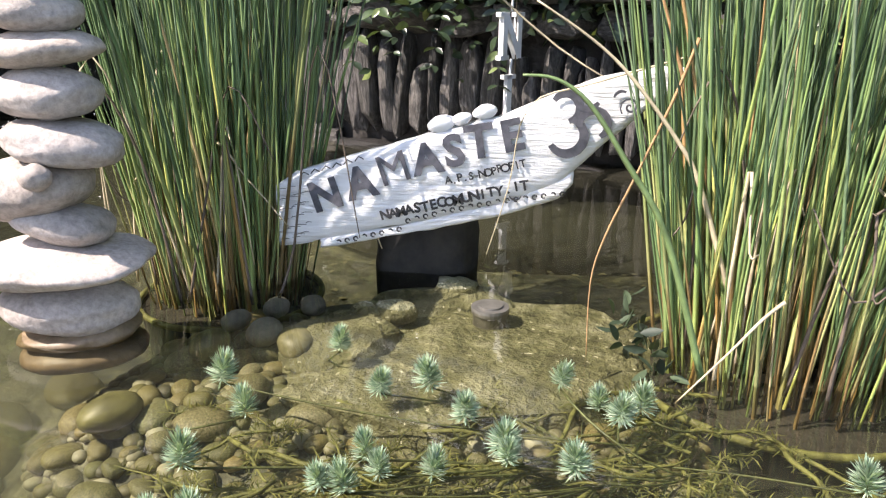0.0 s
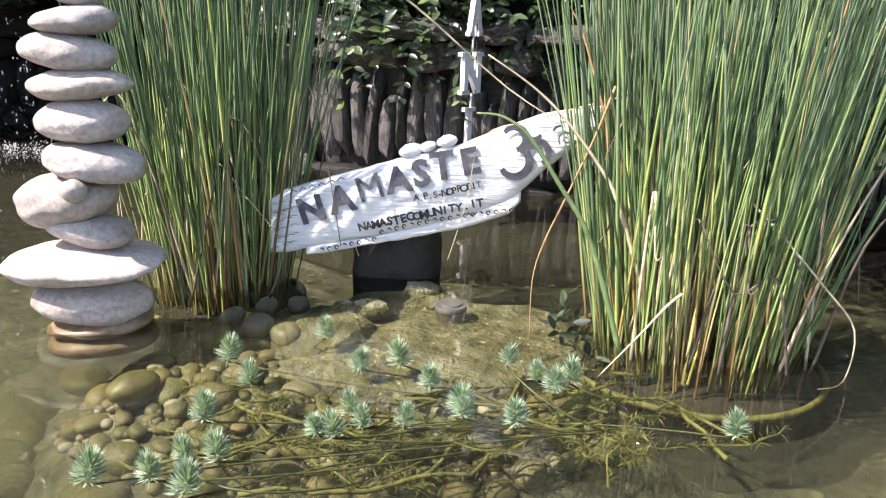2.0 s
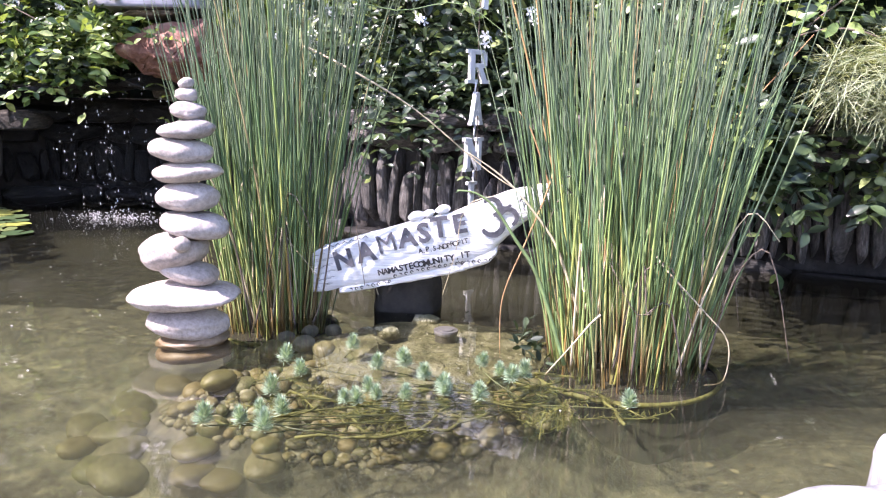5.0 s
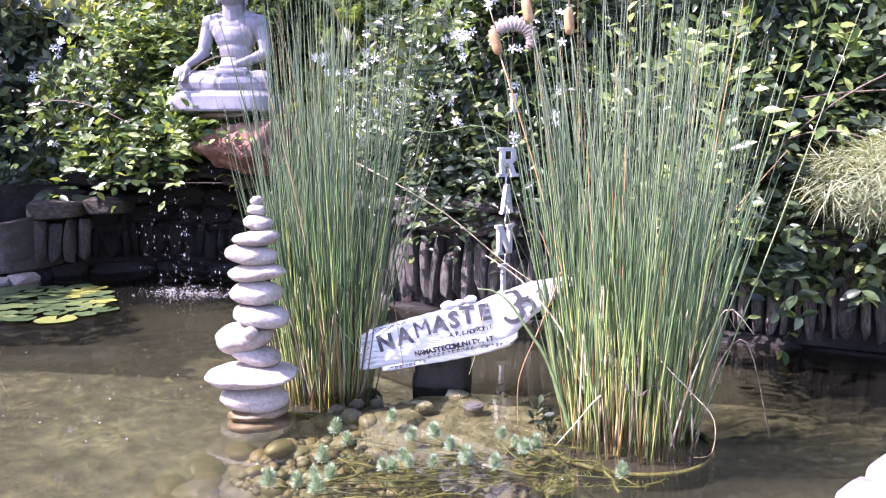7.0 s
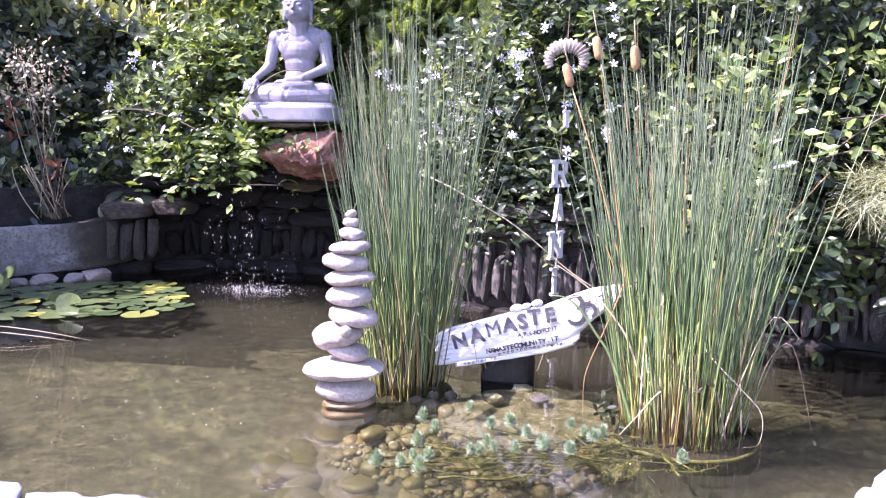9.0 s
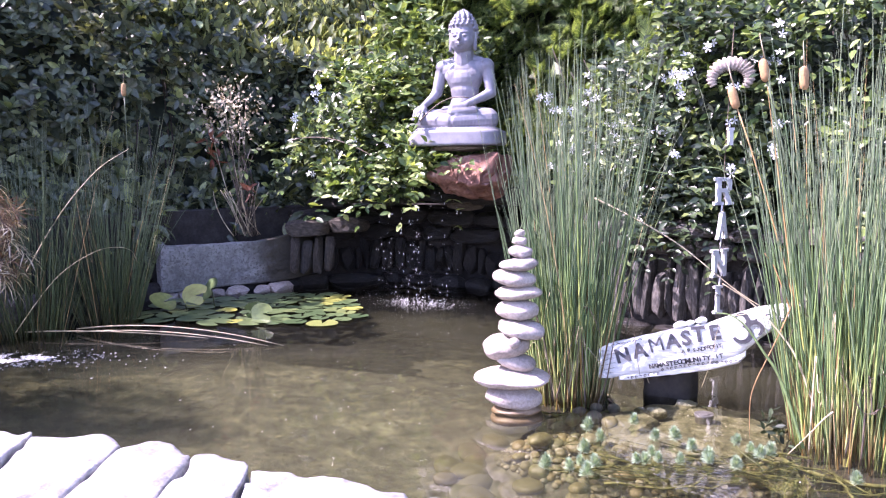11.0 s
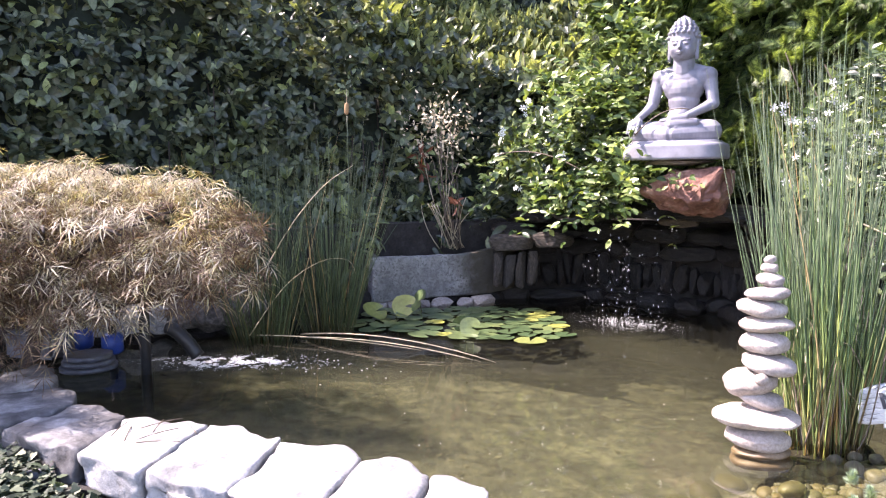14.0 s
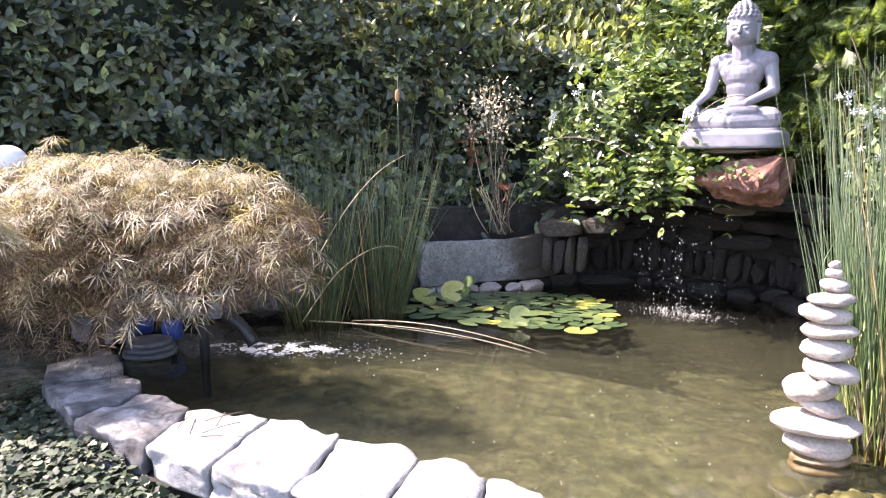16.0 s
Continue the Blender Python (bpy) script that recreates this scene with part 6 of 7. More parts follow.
while len(spots) < 74 and tries < 9000:
    tries += 1
    x, y = rnd.uniform(-3.05, -1.4), rnd.uniform(0.85, 2.15)
    s = rnd.uniform(0.055, 0.115)
    if not inside(x, y, LILY_BED) or any(math.hypot(x - a, y - b) < 0.72 * (s + q) for a, b, q in spots):
        continue
    spots.append((x, y, s))
    tagged(part("lily_pad", rnd.choice(PADS), None, pose(x, y, 0.004 + 0.002 * (len(spots) % 5), 0, 0, rnd.uniform(0, 360)) @ Matrix.Diagonal((s, s, 0.5, 1))), "round green water lily pad floating on the pond", "lily pad", "lily pads")
for x, y, z, s, tx, tz in ((-2.8, 1.42, 0.08, 0.095, 55, 20), (-2.92, 1.22, 0.06, 0.095, 35, 80), (-2.75, 1.25, 0.05, 0.085, 20, 140), (-2.1, 1.16, 0.05, 0.075, 72, 200), (-2.03, 1.14, 0.05, 0.075, 72, 10), (-2.68, 1.45, 0.13, 0.09, 60, 330)):
    raised = thing("raised_lily_leaf", "lily leaf standing up out of the water", "lily leaf", (x, y, 0), "raised lily leaves")
    part("leaf", PADS[0], raised, pose(x, y, z, tx, 0, tz) @ Matrix.Diagonal((s, s, 1, 1)))
    part("stalk", tube("stalk", arc_points((x, y, -0.2), (x, y, z), 0.02, 5, (1, 0, 0)), [0.004] * 5, M["wet_stem"], 5), raised)

# fallen rush blades on the water
for a, b, sag in (((-2.95, 0.5, 0.02), (-1.52, 0.61, 0.005), 0.06), ((-2.9, 0.45, 0.015), (-1.6, 0.58, 0.004), 0.04), ((-3.15, 0.3, 0.03), (-2.05, 0.62, 0.004), 0.02)):
    tagged(part("fallen_blade", tube("fallen_blade", arc_points(a, b, sag, 12), [0.0045 * (1 - 0.06 * k) for k in range(12)], M["dry_reed"], 5)), "bleached rush blade bent over the water", "rush blade", "fallen rush blades")

# ---- trailing sprays of jasmine ----
def sprays(owner, name, starts, ends, pairs, size, material, seed, sag=-0.12, leaf=JASMINE):
    """Runners from starts to ends, each with leaves in pairs; runners and leaves are one mesh each."""
    g = np.random.default_rng(seed)
    P, W, U = [], [], []
    for a, b in zip(starts, ends):
        a, b = np.array(a, float), np.array(b, float)
        d = b - a
        side = np.cross(d, (0, 0, 1.0))
        side /= np.linalg.norm(side) + 1e-9
        for k in range(pairs):
            t = (k + 1) / pairs
            p = a + d * t + np.array((0, 0, -sag * 4 * t * (1 - t)))
            for s in (-1, 1):
                P.append(p)
                W.append(d / np.linalg.norm(d) * 0.55 + side * s * 0.75 + np.array((0, -0.1, 0.3)) + g.normal(0, 0.22, 3))
                U.append((g.normal(0, 0.4), -0.6 + g.normal(0, 0.4), 0.7))
    P, W, U = np.array(P), np.array(W), np.array(U)
    tagged(part(name, scatter(name, leaf, P, W, U, g.uniform(0.65, 1.15, len(P)) * size, material, g, 0.18), owner), kind="stuff")


def spray_field(n, box, way, length, seed):
    g = np.random.default_rng(seed)
    a = np.stack([g.uniform(box[0], box[1], n), g.uniform(box[2], box[3], n), g.uniform(box[4], box[5], n)], 1)
    a = a[g.integers(0, max(3, n // 5), n)] + g.normal(0, 0.07, (n, 3))
    d = np.array(way) + g.normal(0, 0.45, (n, 3))
    d /= np.linalg.norm(d, axis=1)[:, None]
    return a, a + d * g.uniform(0.5, 1.2, n)[:, None] * length


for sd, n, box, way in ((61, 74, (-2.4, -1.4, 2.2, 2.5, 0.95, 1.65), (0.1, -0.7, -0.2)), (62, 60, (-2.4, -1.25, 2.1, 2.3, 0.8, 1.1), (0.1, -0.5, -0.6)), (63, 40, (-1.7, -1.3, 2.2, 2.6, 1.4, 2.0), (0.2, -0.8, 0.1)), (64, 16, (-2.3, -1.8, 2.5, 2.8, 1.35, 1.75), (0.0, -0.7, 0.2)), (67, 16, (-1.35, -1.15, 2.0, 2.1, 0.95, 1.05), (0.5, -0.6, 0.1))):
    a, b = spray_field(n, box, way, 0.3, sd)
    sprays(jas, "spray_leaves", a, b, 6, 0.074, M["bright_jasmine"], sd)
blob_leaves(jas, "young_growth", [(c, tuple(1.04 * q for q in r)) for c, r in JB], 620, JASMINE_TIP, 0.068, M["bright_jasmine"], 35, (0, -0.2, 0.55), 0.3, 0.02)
for sd, n, box, way, mat in ((71, 70, (0.0, 1.3, 1.6, 1.75, 0.55, 1.0), (0.0, -0.5, -0.7), "jasmine"), (72, 80, (0.15, 1.3, 1.55, 1.85, 0.9, 1.9), (0.0, -0.8, -0.1), "jasmine"), (73, 36, (0.3, 1.5, 1.5, 1.8, 1.1, 2.0), (0.0, -0.7, 0.3), "bright_jasmine"), (74, 120, (1.5, 3.0, 1.05, 1.35, 0.42, 1.2), (0.1, -0.7, -0.3), "jasmine"), (75, 60, (1.5, 3.0, 1.05, 1.35, 0.6, 1.35), (0.0, -0.7, 0.25), "bright_jasmine"), (76, 110, (1.62, 2.7, 0.88, 1.12, 0.42, 0.85), (0.0, -0.6, -0.35), "jasmine"), (79, 34, (1.6, 2.7, 0.85, 1.05, 0.5, 0.9), (0.0, -0.7, 0.2), "bright_jasmine")):
    a, b = spray_field(n, box, way, 0.26, sd)
    sprays(jas2, "spray_leaves", a, b, 7, 0.062 if sd < 74 else 0.082, M[mat], sd, -0.12, DARK_JASMINE)
sprays(jas2, "hanging_spray", [(2.16, 1.05, 0.6), (2.12, 1.02, 0.35), (2.3, 1.0, 0.6)], [(2.1, 1.0, 0.3), (2.0, 0.98, 0.05), (2.3, 0.95, 0.3)], 5, 0.066, M["bright_jasmine"], 77, -0.03)
sprays(jas2, "hanging_spray", [(0.55, 1.5, 0.66), (0.7, 1.48, 0.6), (0.42, 1.52, 0.62)], [(0.5, 1.42, 0.36), (0.72, 1.4, 0.3), (0.36, 1.45, 0.4)], 7, 0.056, M["jasmine"], 78, -0.03, DARK_JASMINE)
sprays(jas, "spray_leaves", [(-1.4, 1.95, 1.1), (-1.25, 1.85, 1.12), (-1.15, 1.82, 1.05), (-1.3, 1.9, 1.2), (-1.0, 1.8, 1.0)], [(-1.12, 1.8, 1.16), (-0.95, 1.78, 1.06), (-0.82, 1.8, 1.02), (-1.2, 1.82, 1.32), (-0.75, 1.78, 0.98)], 5, 0.062, M["bright_jasmine"], 69, 0.02)
RUN = [((-1.2, 1.86, 1.3), (-0.86, 1.9, 1.45), 0.06), ((1.7, 1.1, 0.6), (2.4, 0.95, 1.25), 0.1), ((1.95, 1.0, 0.95), (2.5, 0.9, 0.75), 0.12), ((1.5, 1.2, 1.0), (2.6, 0.95, 1.15), 0.06), ((-2.4, 2.1, 1.2), (-1.6, 2.0, 1.05), 0.08)]
for a, b, s in RUN:
    part("runner", tube("runner", arc_points(a, b, s, 10), [0.004] * 10, M["twig"], 5), jas2)

# star-shaped jasmine flowers
fl = []
for k in range(5):
    a = 2 * math.pi * k / 5
    c, s = math.cos(a), math.sin(a)
    fl.append(((0, 0, 0), (0.5 * c - 0.25 * s, 0.5 * s + 0.25 * c, 0.05), (c - 0.2 * s, s + 0.2 * c, 0.1), (0.8 * c + 0.2 * s, 0.8 * s - 0.2 * c, 0.06)))
fv = [q for p in fl for q in p]
ff = [(4 * k, 4 * k + 3, 4 * k + 2, 4 * k + 1) for k in range(5)]
FLOWER = mesh_of("flower", fv, ff, M["petal"], False)
g = random.Random(5)
for k in range(56):
    if k < 48:
        t = g.random()
        x = -0.3 + 1.4 * t
        p = (x, 1.98 - 0.36 * t - g.uniform(0.22, 0.34), g.uniform(0.95, 1.45 + 0.3 * t))
        host = jas2
    else:
        p = (g.uniform(-2.4, -1.5), g.uniform(1.98, 2.2), g.uniform(0.85, 1.7))
        host = jas
    for q in range(g.choice((1, 2, 3))):
        part("flower", FLOWER, host, pose(p[0] + g.uniform(-0.03, 0.03), p[1], p[2] + g.uniform(-0.03, 0.03), 75 + g.uniform(-30, 30), g.uniform(-30, 30), g.uniform(0, 70)) @ Matrix.Diagonal((0.025, 0.025, 0.025, 1)))

# golden thread cypress at the east bank
thread = thing("thread_cypress", "pale golden thread-leaf cypress drooping over the bank", "shrub", (2.4, 0.8, 0))
blob_leaves(thread, "fronds", [((2.26, 0.8, 0.8), (0.26, 0.2, 0.14)), ((2.55, 0.74, 0.86), (0.36, 0.26, 0.2))], 1500, lace_leaf(5, 0.3, 0.011), 0.15, M["thread_cypress"], 81, (-0.5, -0.2, -0.2), 0.35, 0.4)
part("trunk", tube("trunk", arc_points((2.6, 0.95, 0.3), (2.4, 0.8, 0.82), 0.05, 6), [0.025 - 0.003 * k for k in range(6)], M["bark"], 6), thread)

# dried plant with seed heads beside the trough
dead = thing("dried_plant", "dead grey flower stalks with seed heads", "dried plant", (-2.75, 2.0, 0.45))
g = random.Random(9)
for k in range(26):
    a = (-2.85 + g.uniform(-0.12, 0.12), 2.15 + g.uniform(-0.1, 0.1), 0.45)
    b = (-2.8 + g.uniform(-0.28, 0.28), 1.95 + g.uniform(-0.15, 0.15), g.uniform(0.8, 1.62))
    part("stalk", tube("stalk", arc_points(a, b, g.uniform(-0.05, 0.05), 7, (1, 0, 0)), [0.0032] * 7, M["twig"] if k % 2 else M["dry_reed"], 4), dead)
gg = np.random.default_rng(3)
sp = np.stack([gg.normal(-2.82, 0.16, 460), gg.normal(1.92, 0.08, 460), gg.normal(1.42, 0.14, 460)], 1)
tagged(part("seed_head", scatter("seed_head", JASMINE, sp, gg.normal(0, 1, (460, 3)), gg.normal(0, 1, (460, 3)), gg.uniform(0.018, 0.042, 460), M["dry_reed"], gg, 0.4), dead), kind="stuff")
M["rust"] = leaf_mat("rust_red_leaf", [(0.0, (0.16, 0.05, 0.03)), (1.0, (0.3, 0.12, 0.07))], 0.6, 0.2)
sp = np.concatenate([gg.normal(c, 0.02, (9, 3)) for c in ((-2.98, 1.9, 1.22), (-2.95, 1.9, 1.08), (-2.62, 1.88, 0.83))])
part("red_leaves", scatter("red_leaves", oval_leaf(0.14), sp, gg.normal(0, 1, (27, 3)), gg.normal(0, 1, (27, 3)), 0.09, M["rust"], gg, 0.4), dead)
# weeds behind the trough
weed = thing("weeds", "broad-leaved weeds and grasses behind the stone trough", "weeds", (-3.3, 2.1, 0.45))
blob_leaves(weed, "leaves", [((-3.25, 2.2, 0.6), (0.3, 0.15, 0.18)), ((-2.75, 2.6, 0.6), (0.3, 0.15, 0.15)), ((-3.55, 1.6, 0.5), (0.25, 0.3, 0.35))], 420, oval_leaf(0.17, 0.1, 0.4), 0.16, M["laurel"], 83, (0, 0, 0.3), 0.5)

# ---- cattails and stray blades ----
def cattail(x, y, z, lean, label):
    c = thing("cattail", label, "cattail", (x - lean * z, y, 0), "cattails")
    part("stalk", tube("stalk", arc_points((x - lean * z, y, -0.05), (x, y, z), 0.03, 8, (1, 0, 0)), [0.003] * 8, M["green_reed"], 5), c)
    pts = [(0, 0, q) for q in (-0.042, -0.036, -0.02, 0.02, 0.036, 0.042)]
    spike = part("spike", tube("spike", pts, [0.004, 0.013, 0.016, 0.016, 0.013, 0.004], M["cattail"], 12), c, pose(x, y, z, 0, math.degrees(math.atan(lean)), 0), "ripe brown spike")
    part("tip", tube("tip", [(x, y, z + 0.04), (x + lean * 0.1, y, z + 0.13)], [0.003, 0.001], M["dry_reed"], 4), spike)


for x, y, z, l in ((0.907, 0.1, 1.34, -0.2), (1.038, 0.1, 1.306, -0.08), (0.807, 0.1, 1.247, -0.28)):
    cattail(x, y, z, l, "brown cattail among the tall rushes")
cattail(-2.95, 1.0, 1.52, 0.05, "brown cattail in the shaded rushes")


def stray(points, r, mat, label):
    n = len(points)
    fine = []
    for k in range(4 * (n - 1) + 1):
        i, t = min(k // 4, n - 2), (k - 4 * min(k // 4, n - 2)) / 4
        p = [Vector(points[max(0, min(n - 1, j))]) for j in (i - 1, i, i + 1, i + 2)]
        fine.append(0.5 * ((2 * p[1]) + (p[2] - p[0]) * t + (2 * p[0] - 5 * p[1] + 4 * p[2] - p[3]) * t * t + (3 * p[1] - p[0] - 3 * p[2] + p[3]) * t ** 3))
    m = len(fine)
    tagged(part("stray_blade", tube("stray_blade", fine, [r * (1 - 0.75 * k / m) for k in range(m)], M[mat], 5)), label, "rush blade", "stray rush blades")


stray([(1.078, -0.05, 0.0), (0.999, -0.05, 0.235), (0.931, -0.05, 0.345), (0.872, -0.05, 0.429), (0.822, -0.05, 0.464), (0.774, -0.05, 0.469)], 0.0065, "green_blade", "thick green rush blade bent over beside the sign")
stray([(1.12, 0.0, 0.12), (1.052, 0.0, 0.302), (1.011, 0.0, 0.371), (0.937, 0.0, 0.461), (0.875, 0.0, 0.516), (0.791, 0.0, 0.57)], 0.005, "dry_reed", "long pale rush blade crossing before the sign")
stray([(1.03, 0.02, 0.52), (1.001, 0.02, 0.427), (0.954, 0.02, 0.304), (0.917, 0.02, 0.21), (0.9, 0.02, 0.131), (0.902, 0.02, 0.0)], 0.003, "cattail", "yellow-brown rush blade dipping into the water")
stray([(1.1, 0.15, 0.5), (0.9, 0.15, 0.44), (0.79, 0.15, 0.397), (0.761, 0.15, 0.257), (0.725, 0.15, 0.129)], 0.0022, "dry_reed", "thin dry blade hanging over the sign")
stray([(1.158, -0.12, 0.166), (1.131, -0.12, 0.138), (1.09, -0.12, 0.082), (1.022, -0.12, -0.005)], 0.0036, "dry_reed", "broken pale stalk leaning at the rushes' foot")
stray([(1.3, 0.02, 0.32), (1.328, -0.08, 0.278), (1.428, -0.08, 0.176), (1.497, -0.08, 0.094), (1.495, -0.08, -0.01), (1.44, -0.1, -0.02)], 0.003, "dry_reed", "dry stalk bent down to the water")
stray([(0.25, 0.4, 0.86), (0.402, 0.35, 0.792), (0.614, 0.35, 0.67), (0.844, 0.35, 0.487), (1.02, 0.3, 0.388)], 0.0042, "dry_reed", "straight pale blade leaning across behind the sign")
stray([(0.2, 0.4, 0.95), (0.297, 0.35, 1.018), (0.55, 0.35, 0.967), (0.756, 0.35, 0.987), (0.96, 0.3, 0.837)], 0.003, "green_blade", "thin blade arching between the two clumps")
stray([(1.38, 0.25, 0.42), (1.505, 0.3, 0.59), (1.628, 0.3, 0.728), (1.771, 0.3, 0.909)], 0.004, "cattail", "dry stalk leaning out of the rushes")
stray([(1.05, 0.1, 0.4), (1.018, 0.1, 0.491), (0.969, 0.1, 0.621), (0.931, 0.1, 0.676)], 0.004, "cattail", "orange dried blade at the rushes' edge")
stray([(-3.1, 0.3, 0.4), (-2.9, 0.4, 0.75), (-2.7, 0.5, 1.0), (-2.5, 0.55, 1.12)], 0.004, "dry_reed", "pale blade leaning across the shaded rushes")
stray([(-3.1, 0.2, 0.05), (-2.98, 0.4, 0.35), (-2.85, 0.6, 0.5), (-2.75, 0.75, 0.5), (-2.72, 0.8, 0.4)], 0.003, "dry_reed", "hooked dry blade before the trough")
g = random.Random(17)
for k in range(30):
    c, rr = ((1.25, 0.1), 0.22) if k % 2 else ((0.115, 0.38), 0.2)
    x, y = c[0] + g.uniform(-rr, rr), c[1] - g.uniform(0.02, 0.2)
    dx = g.uniform(-0.14, 0.14)
    stray([(x, y, -0.02), (x + dx * 0.4, y - 0.01, g.uniform(0.1, 0.35)), (x + dx, y - 0.03, g.uniform(0.15, 0.5)), (x + dx * 1.6, y - 0.04, g.uniform(0.02, 0.4))], 0.0035, g.choice(("dry_reed", "twig")), "withered brown blade at the foot of the rushes")

# ---- waterfall, splash and foam ----
def drops_mesh(name, pos, size, stretch, material):
    bm = bmesh.new()
    bmesh.ops.create_icosphere(bm, subdivisions=1, radius=1)
    sv = np.array([v.co[:] for v in bm.verts])
    sf = [[v.index for v in f.verts] for f in bm.faces]
    bm.free()
    n = len(pos)
    v = (pos[:, None, :] + sv[None] * size[:, None, None] * np.array((1, 1, 1.0))[None, None] * np.stack([np.ones(n), np.ones(n), stretch], 1)[:, None, :]).reshape(-1, 3)
    f = (np.array(sf)[None] + (np.arange(n) * len(sv))[:, None, None]).reshape(-1, 3)
    return mesh_of(name, v, f, material)


g = np.random.default_rng(12)
fall = thing("waterfall", "thin strings of falling drops over the rock hollow", "waterfall", (-1.3, 2.08, 0), kind="stuff")
P = []
for x, n in ((-1.36, 44), (-1.33, 34), (-1.12, 26), (-1.55, 28), (-1.45, 18), (-1.22, 18), (-1.64, 12), (-1.02, 14)):
    z = g.uniform(0.02, 0.88, n)
    P.append(np.stack([x + g.normal(0, 0.012 + 0.02 * (0.9 - z), n), 2.08 + g.normal(0, 0.02, n), z], 1))
P = np.concatenate(P)
part("drops", drops_mesh("drops", P, g.uniform(0.0012, 0.0038, len(P)), g.uniform(1.0, 3.5, len(P)), M["drop"]), fall)
n = 130
r = np.abs(g.normal(0, 1, n))
a = g.uniform(0, 2 * math.pi, n)
P = np.stack([-1.3 + 0.3 * r * np.cos(a), 2.05 + 0.2 * r * np.sin(a), np.abs(g.normal(0, 0.03, n)) * np.exp(-r)], 1)
part("splash", drops_mesh("splash", P, g.uniform(0.0008, 0.0034, n) * np.exp(-0.2 * r) + 0.0008, g.uniform(0.4, 1.0, n), M["foam"]), fall)


n = 280
r = np.abs(g.normal(0, 1, n))
a = g.uniform(0, 2 * math.pi, n)
P = np.stack([-1.4 + 0.12 * r * np.cos(a) + 0.22 * (np.arange(n) % 2), 2.0 + 0.08 * r * np.sin(a), np.abs(g.normal(0, 0.022, n)) * np.exp(-0.6 * r)], 1)
part("churn", drops_mesh("churn", P, g.uniform(0.001, 0.0032, n), g.uniform(0.4, 1.8, n), M["foam"]), fall)


def foam_patch(name, centre, along, wide, n, seed, label, fine=1.0):
    q = np.random.default_rng(seed)
    u, w = q.normal(0, 0.5, n), q.normal(0, 0.4, n)
    along, side = np.array(along), np.array((-along[1], along[0]))
    xy = np.array(centre) + u[:, None] * along + w[:, None] * side * wide
    keep = np.array([noise.noise(Vector((x * 11, y * 11, seed))) + 0.9 * noise.noise(Vector((x * 48, y * 48, seed))) for x, y in xy]) > 0.0 + 0.35 * np.abs(u)
    xy = xy[keep]
    m = len(xy)
    P = np.stack([xy[:, 0], xy[:, 1], np.zeros(m) + 0.002], 1)
    ob = part(name, drops_mesh(name, P, q.uniform(0.0015, 0.0065, m) * fine, np.full(m, 0.3), M["foam"]))
    return tagged(ob, label, "foam", kind="stuff")


foam_patch("foam", (-2.84, -0.2), (0.38, 0.22), 0.34, 26000, 3, "white foam where water churns under the maple", 0.55)
foam_patch("floating_specks", (-1.0, 1.0), (1.4, 0.3), 1.6, 500, 8, "tiny pale specks drifting on the pond", 0.55)
foam_patch("foam_flecks", (-2.35, 0.05), (0.5, 0.2), 0.6, 260, 5, "scattered foam flecks on dark water")

# ---- pump corner under the maple ----
filt = thing("pond_filter", "ribbed grey round pond filter lid at the water", "pond filter", (-3.36, -0.72, 0))
for k in range(3):
    z = 0.02 + 0.03 * k
    part("ring", tube("ring", [(-3.36, -0.72, z - 0.014), (-3.36, -0.72, z - 0.012), (-3.36, -0.72, z + 0.01), (-3.36, -0.72, z + 0.013)], [0.13 - 0.01 * k, 0.15 - 0.012 * k, 0.15 - 0.012 * k, 0.128 - 0.012 * k], M["grey_plastic"], 30), filt)
valve = thing("valve_pipes", "black pipework with bright blue valve unions", "pipework", (-3.3, -0.5, 0))
for x, y, z in ((-3.72, -0.55, 0.09), (-3.4, -0.55, 0.1)):
    riser = part("pipe", tube("pipe", [(x, y, -0.1), (x, y, z), (x, y, z + 0.12)], [0.022] * 3, M["black_plastic"], 12), valve)
    part("union", tube("union", [(x, y, z - 0.05), (x, y, z - 0.035), (x, y, z + 0.05), (x, y, z + 0.07)], [0.04, 0.06, 0.06, 0.04], M["blue_plastic"], 16), riser, None, "blue plastic union")
part("pipe", tube("pipe", [(-3.0, -0.6, -0.3), (-3.0, -0.6, 0.2), (-2.99, -0.6, 0.55)], [0.028] * 3, M["black_plastic"], 12), valve)
pts = arc_points((-2.95, -0.5, 0.25), (-2.82, -0.4, 0.08), 0.03, 16)
part("hose", tube("hose", pts, [0.035 + 0.005 * (k % 2) for k in range(16)], M["black_plastic"], 12), valve, None, "ribbed black outlet hose")
bm = bmesh.new()
bmesh.ops.create_cube(bm, size=1, matrix=pose(-3.85, -0.72, 0.1, 0, 0, 20) @ Matrix.Diagonal((0.34, 0.24, 0.16, 1)))
bmesh.ops.bevel(bm, geom=bm.edges[:], offset=0.02, segments=2, affect="EDGES")
tagged(part("filter_box", bm_mesh("filter_box", bm, M["grey_plastic"], False)), "pale grey plastic pump box on the bank", "pump box")
KERB = [facet_mesh("bank_stone", (0.52, 0.5, 0.52), M["coping"], s + 120, 20) for s in range(4)]
for k in range(9):
    p = Vector((-4.3, -0.35)).lerp(Vector((-3.45, 0.55)), k / 8)
    tagged(part("bank_stone", KERB[k % 4] if k < 5 else STONES[k], None, pose(p.x + 0.12, p.y - 0.1, 0.12 + 0.03 * (k % 2), 0, 0, 45 + 13 * (k % 3)) @ Matrix.Diagonal((0.24, 0.2, 0.2, 1))), "pale limewashed stone on the shaded bank" if k < 5 else "dark slate stone on the shaded bank", "stone", "bank stones")

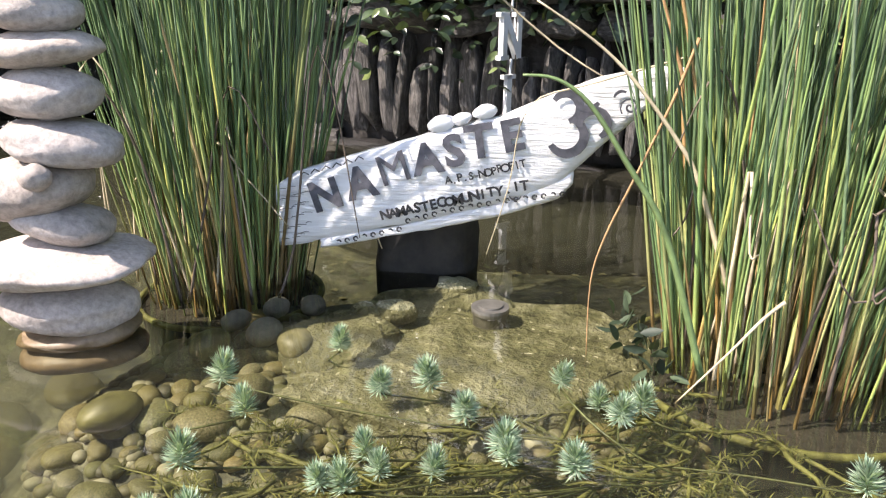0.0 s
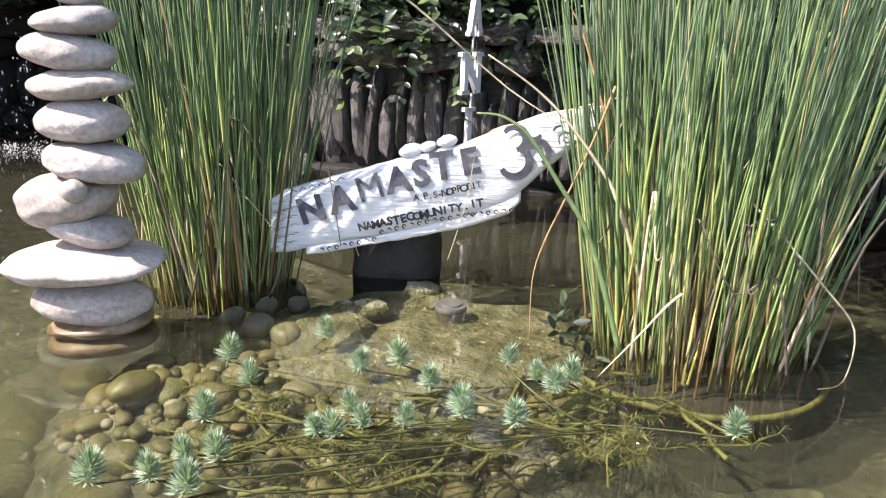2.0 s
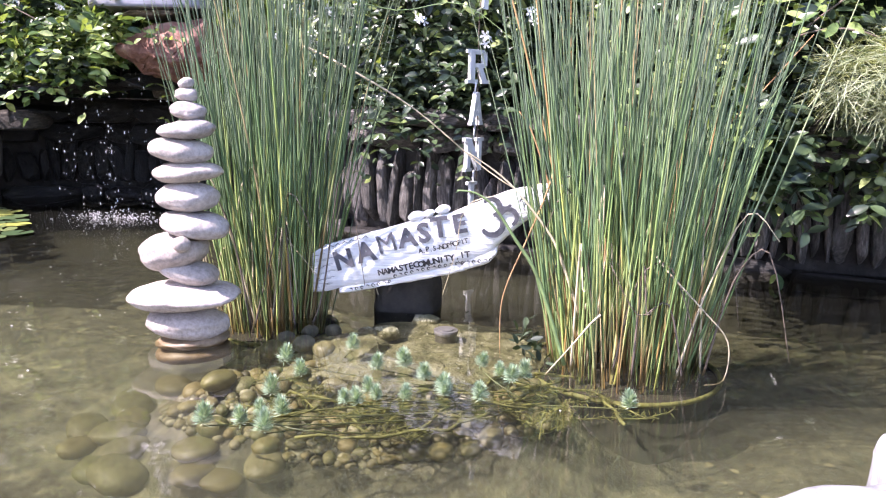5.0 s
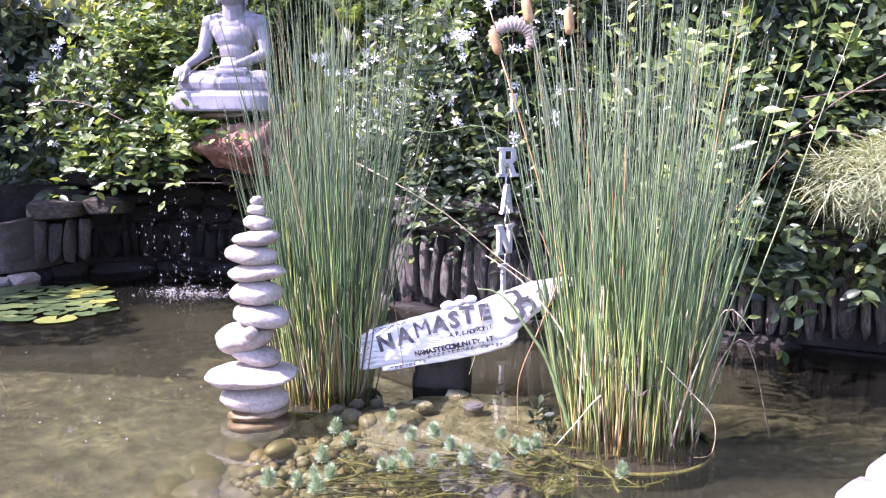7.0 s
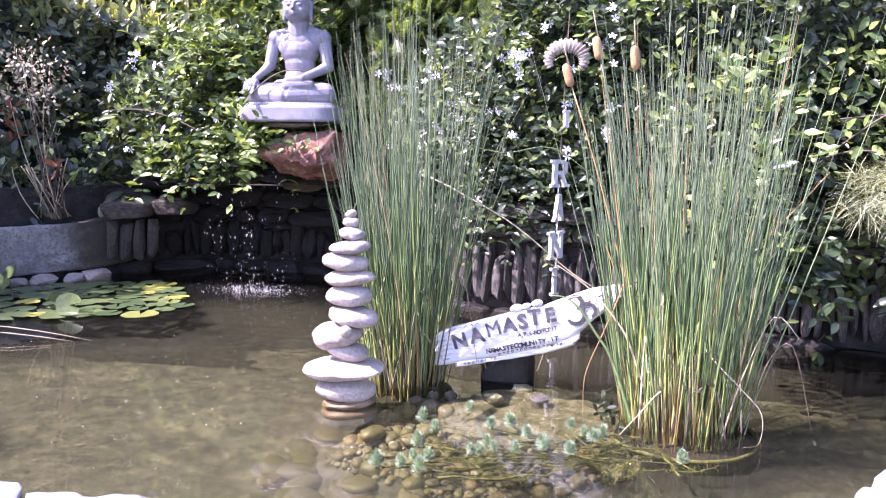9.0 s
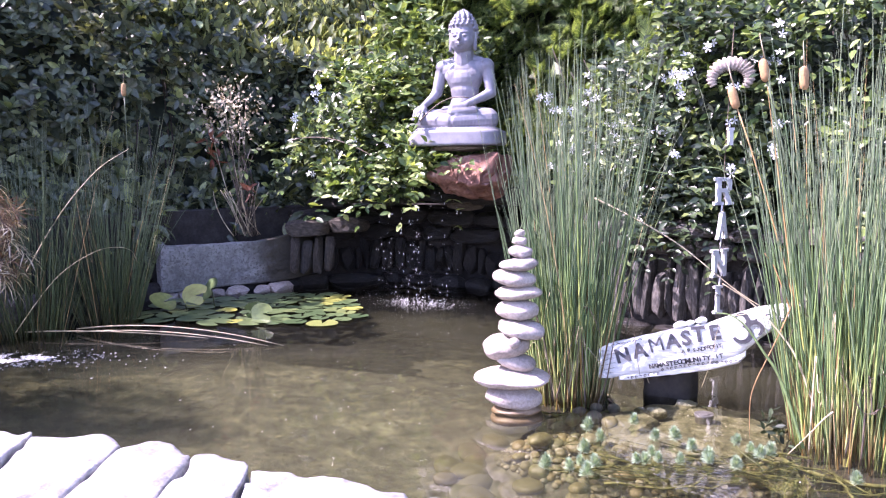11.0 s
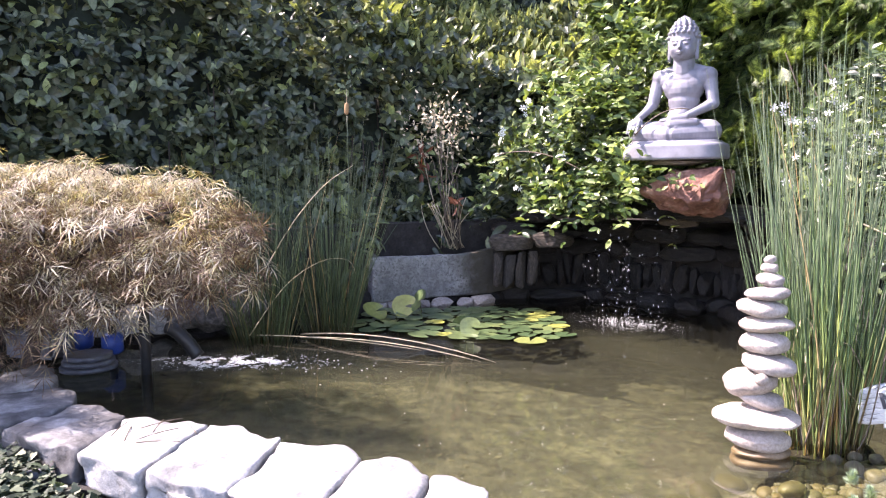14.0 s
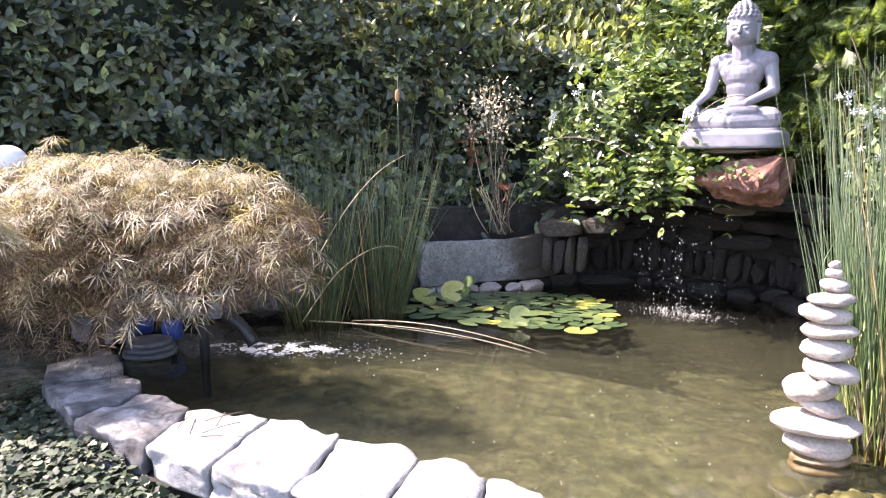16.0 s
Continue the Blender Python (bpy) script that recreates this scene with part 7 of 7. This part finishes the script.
# globe lamp behind the maple
globe = thing("globe_lamp", "white globe garden lamp on a dark post", "garden lamp", (-4.35, -1.0, 0))
bm = bmesh.new()
bmesh.ops.create_uvsphere(bm, u_segments=32, v_segments=16, radius=0.12, matrix=Matrix.Translation((-4.35, -1.0, 1.09)))
part("globe", bm_mesh("globe", bm, M["white_paint"]), globe)
part("post", tube("post", [(-4.35, -1.0, -0.1), (-4.35, -1.0, 0.98)], [0.025, 0.025], M["black_plastic"], 12), globe)

# pipe end and twigs at the coping
part_pipe = thing("drain_pipe", "grey drain pipe end between the coping stones", "pipe", (-2.1, -1.63, -0.2))
drain = part("pipe", tube("pipe", [(-2.1, -1.63, -0.2), (-2.1, -1.63, 0.015)], [0.031, 0.031], M["grey_plastic"], 18), part_pipe)
part("collar", tube("collar", [(-2.1, -1.63, -0.01), (-2.1, -1.63, -0.005), (-2.1, -1.63, 0.017), (-2.1, -1.63, 0.02)], [0.031, 0.036, 0.036, 0.027], M["grey_plastic"], 18), drain)
g = random.Random(23)
for k in range(7):
    x, y = -1.85 + g.uniform(-0.12, 0.16), -1.32 + g.uniform(-0.12, 0.1)
    d = g.uniform(0, 3.1)
    tagged(part("twig", tube("twig", arc_points((x, y, 0.108), (x + 0.16 * math.cos(d), y + 0.16 * math.sin(d), 0.11), 0.004, 6), [0.0024] * 6, M["twig"], 4)), "dry twig lying on a coping stone", "twig", "twigs on the coping")

# ivy in front of the coping
ivy = thing("ivy", "variegated ivy creeping along the foot of the coping", "ivy", (-2.5, -1.9, -0.1))
q = np.random.default_rng(44)
P = np.stack([np.where(q.random(4200) < 0.6, q.uniform(-3.3, -1.5, 4200), q.uniform(-2.35, -1.45, 4200)), np.zeros(4200), np.zeros(4200)], 1)
P[:, 1] = np.interp(P[:, 0], [-3.3, -2.6, -2.0, -1.5], [-1.36, -1.57, -1.6, -1.56]) - np.abs(q.normal(0, 0.22, 4200))
P[:, 2] = -0.11 + 0.17 * q.random(4200) * np.clip(-1.2 - P[:, 0], 0.3, 1)
tagged(part("leaves", scatter("leaves", ivy_leaf(), P, np.stack([q.normal(0, 1, 4200), q.normal(-0.4, 1, 4200), np.full(4200, 0.1)], 1), np.tile((0, -0.3, 1.0), (4200, 1)), q.uniform(0.022, 0.046, 4200), M["ivy"], q, 0.3), ivy), kind="stuff")

# small purple-green water weed beside the rushes
for x, y, z in ((0.985, 0.02, 0.03), (1.0, -0.05, 0.02), (0.97, 0.08, 0.045)):
    w = thing("water_mint", "small dark-leaved water weed at the rushes' edge", "water plant", (x, y, 0), "water weeds")
    qq = np.random.default_rng(int(x * 1000))
    part("leaves", scatter("leaves", oval_leaf(0.2), np.tile((x, y, z), (12, 1)) + qq.normal(0, 0.014, (12, 3)), qq.normal(0, 1, (12, 3)) + np.array((0, 0, 0.6)), qq.normal(0, 1, (12, 3)), 0.04, M["ivy"], qq, 0.3), w)

# leaf litter and gravel on the pond's bottom
M["litter"] = leaf_mat("bottom_litter", [(0.0, (0.05, 0.045, 0.025)), (0.5, (0.16, 0.14, 0.08)), (1.0, (0.36, 0.33, 0.22))], 0.8, 0.0)
q = np.random.default_rng(55)
n = 2600
P = np.stack([q.uniform(-4.0, 2.6, n), q.uniform(-1.1, 2.6, n), np.zeros(n)], 1)
P = P[np.hypot((P[:, 0] - 0.52) / 0.85, (P[:, 1] + 0.02) / 0.75) > 1]
P = P[lumps(P, 1.1, 3.0) > -0.15]
P[:, 2] = [basin(x, y) + 0.006 for x, y, _ in P]
W = np.stack([q.normal(0, 1, len(P)), q.normal(0, 1, len(P)), np.zeros(len(P))], 1)
tagged(part("bottom_litter", scatter("bottom_litter", oval_leaf(0.36, 0.15, 0.1), P, W, np.tile((0, 0, 1.0), (len(P), 1)), q.uniform(0.012, 0.035, len(P)), M["litter"], q, 0.1)), "fallen leaves and gravel on the pond bottom", "leaf litter", kind="stuff")
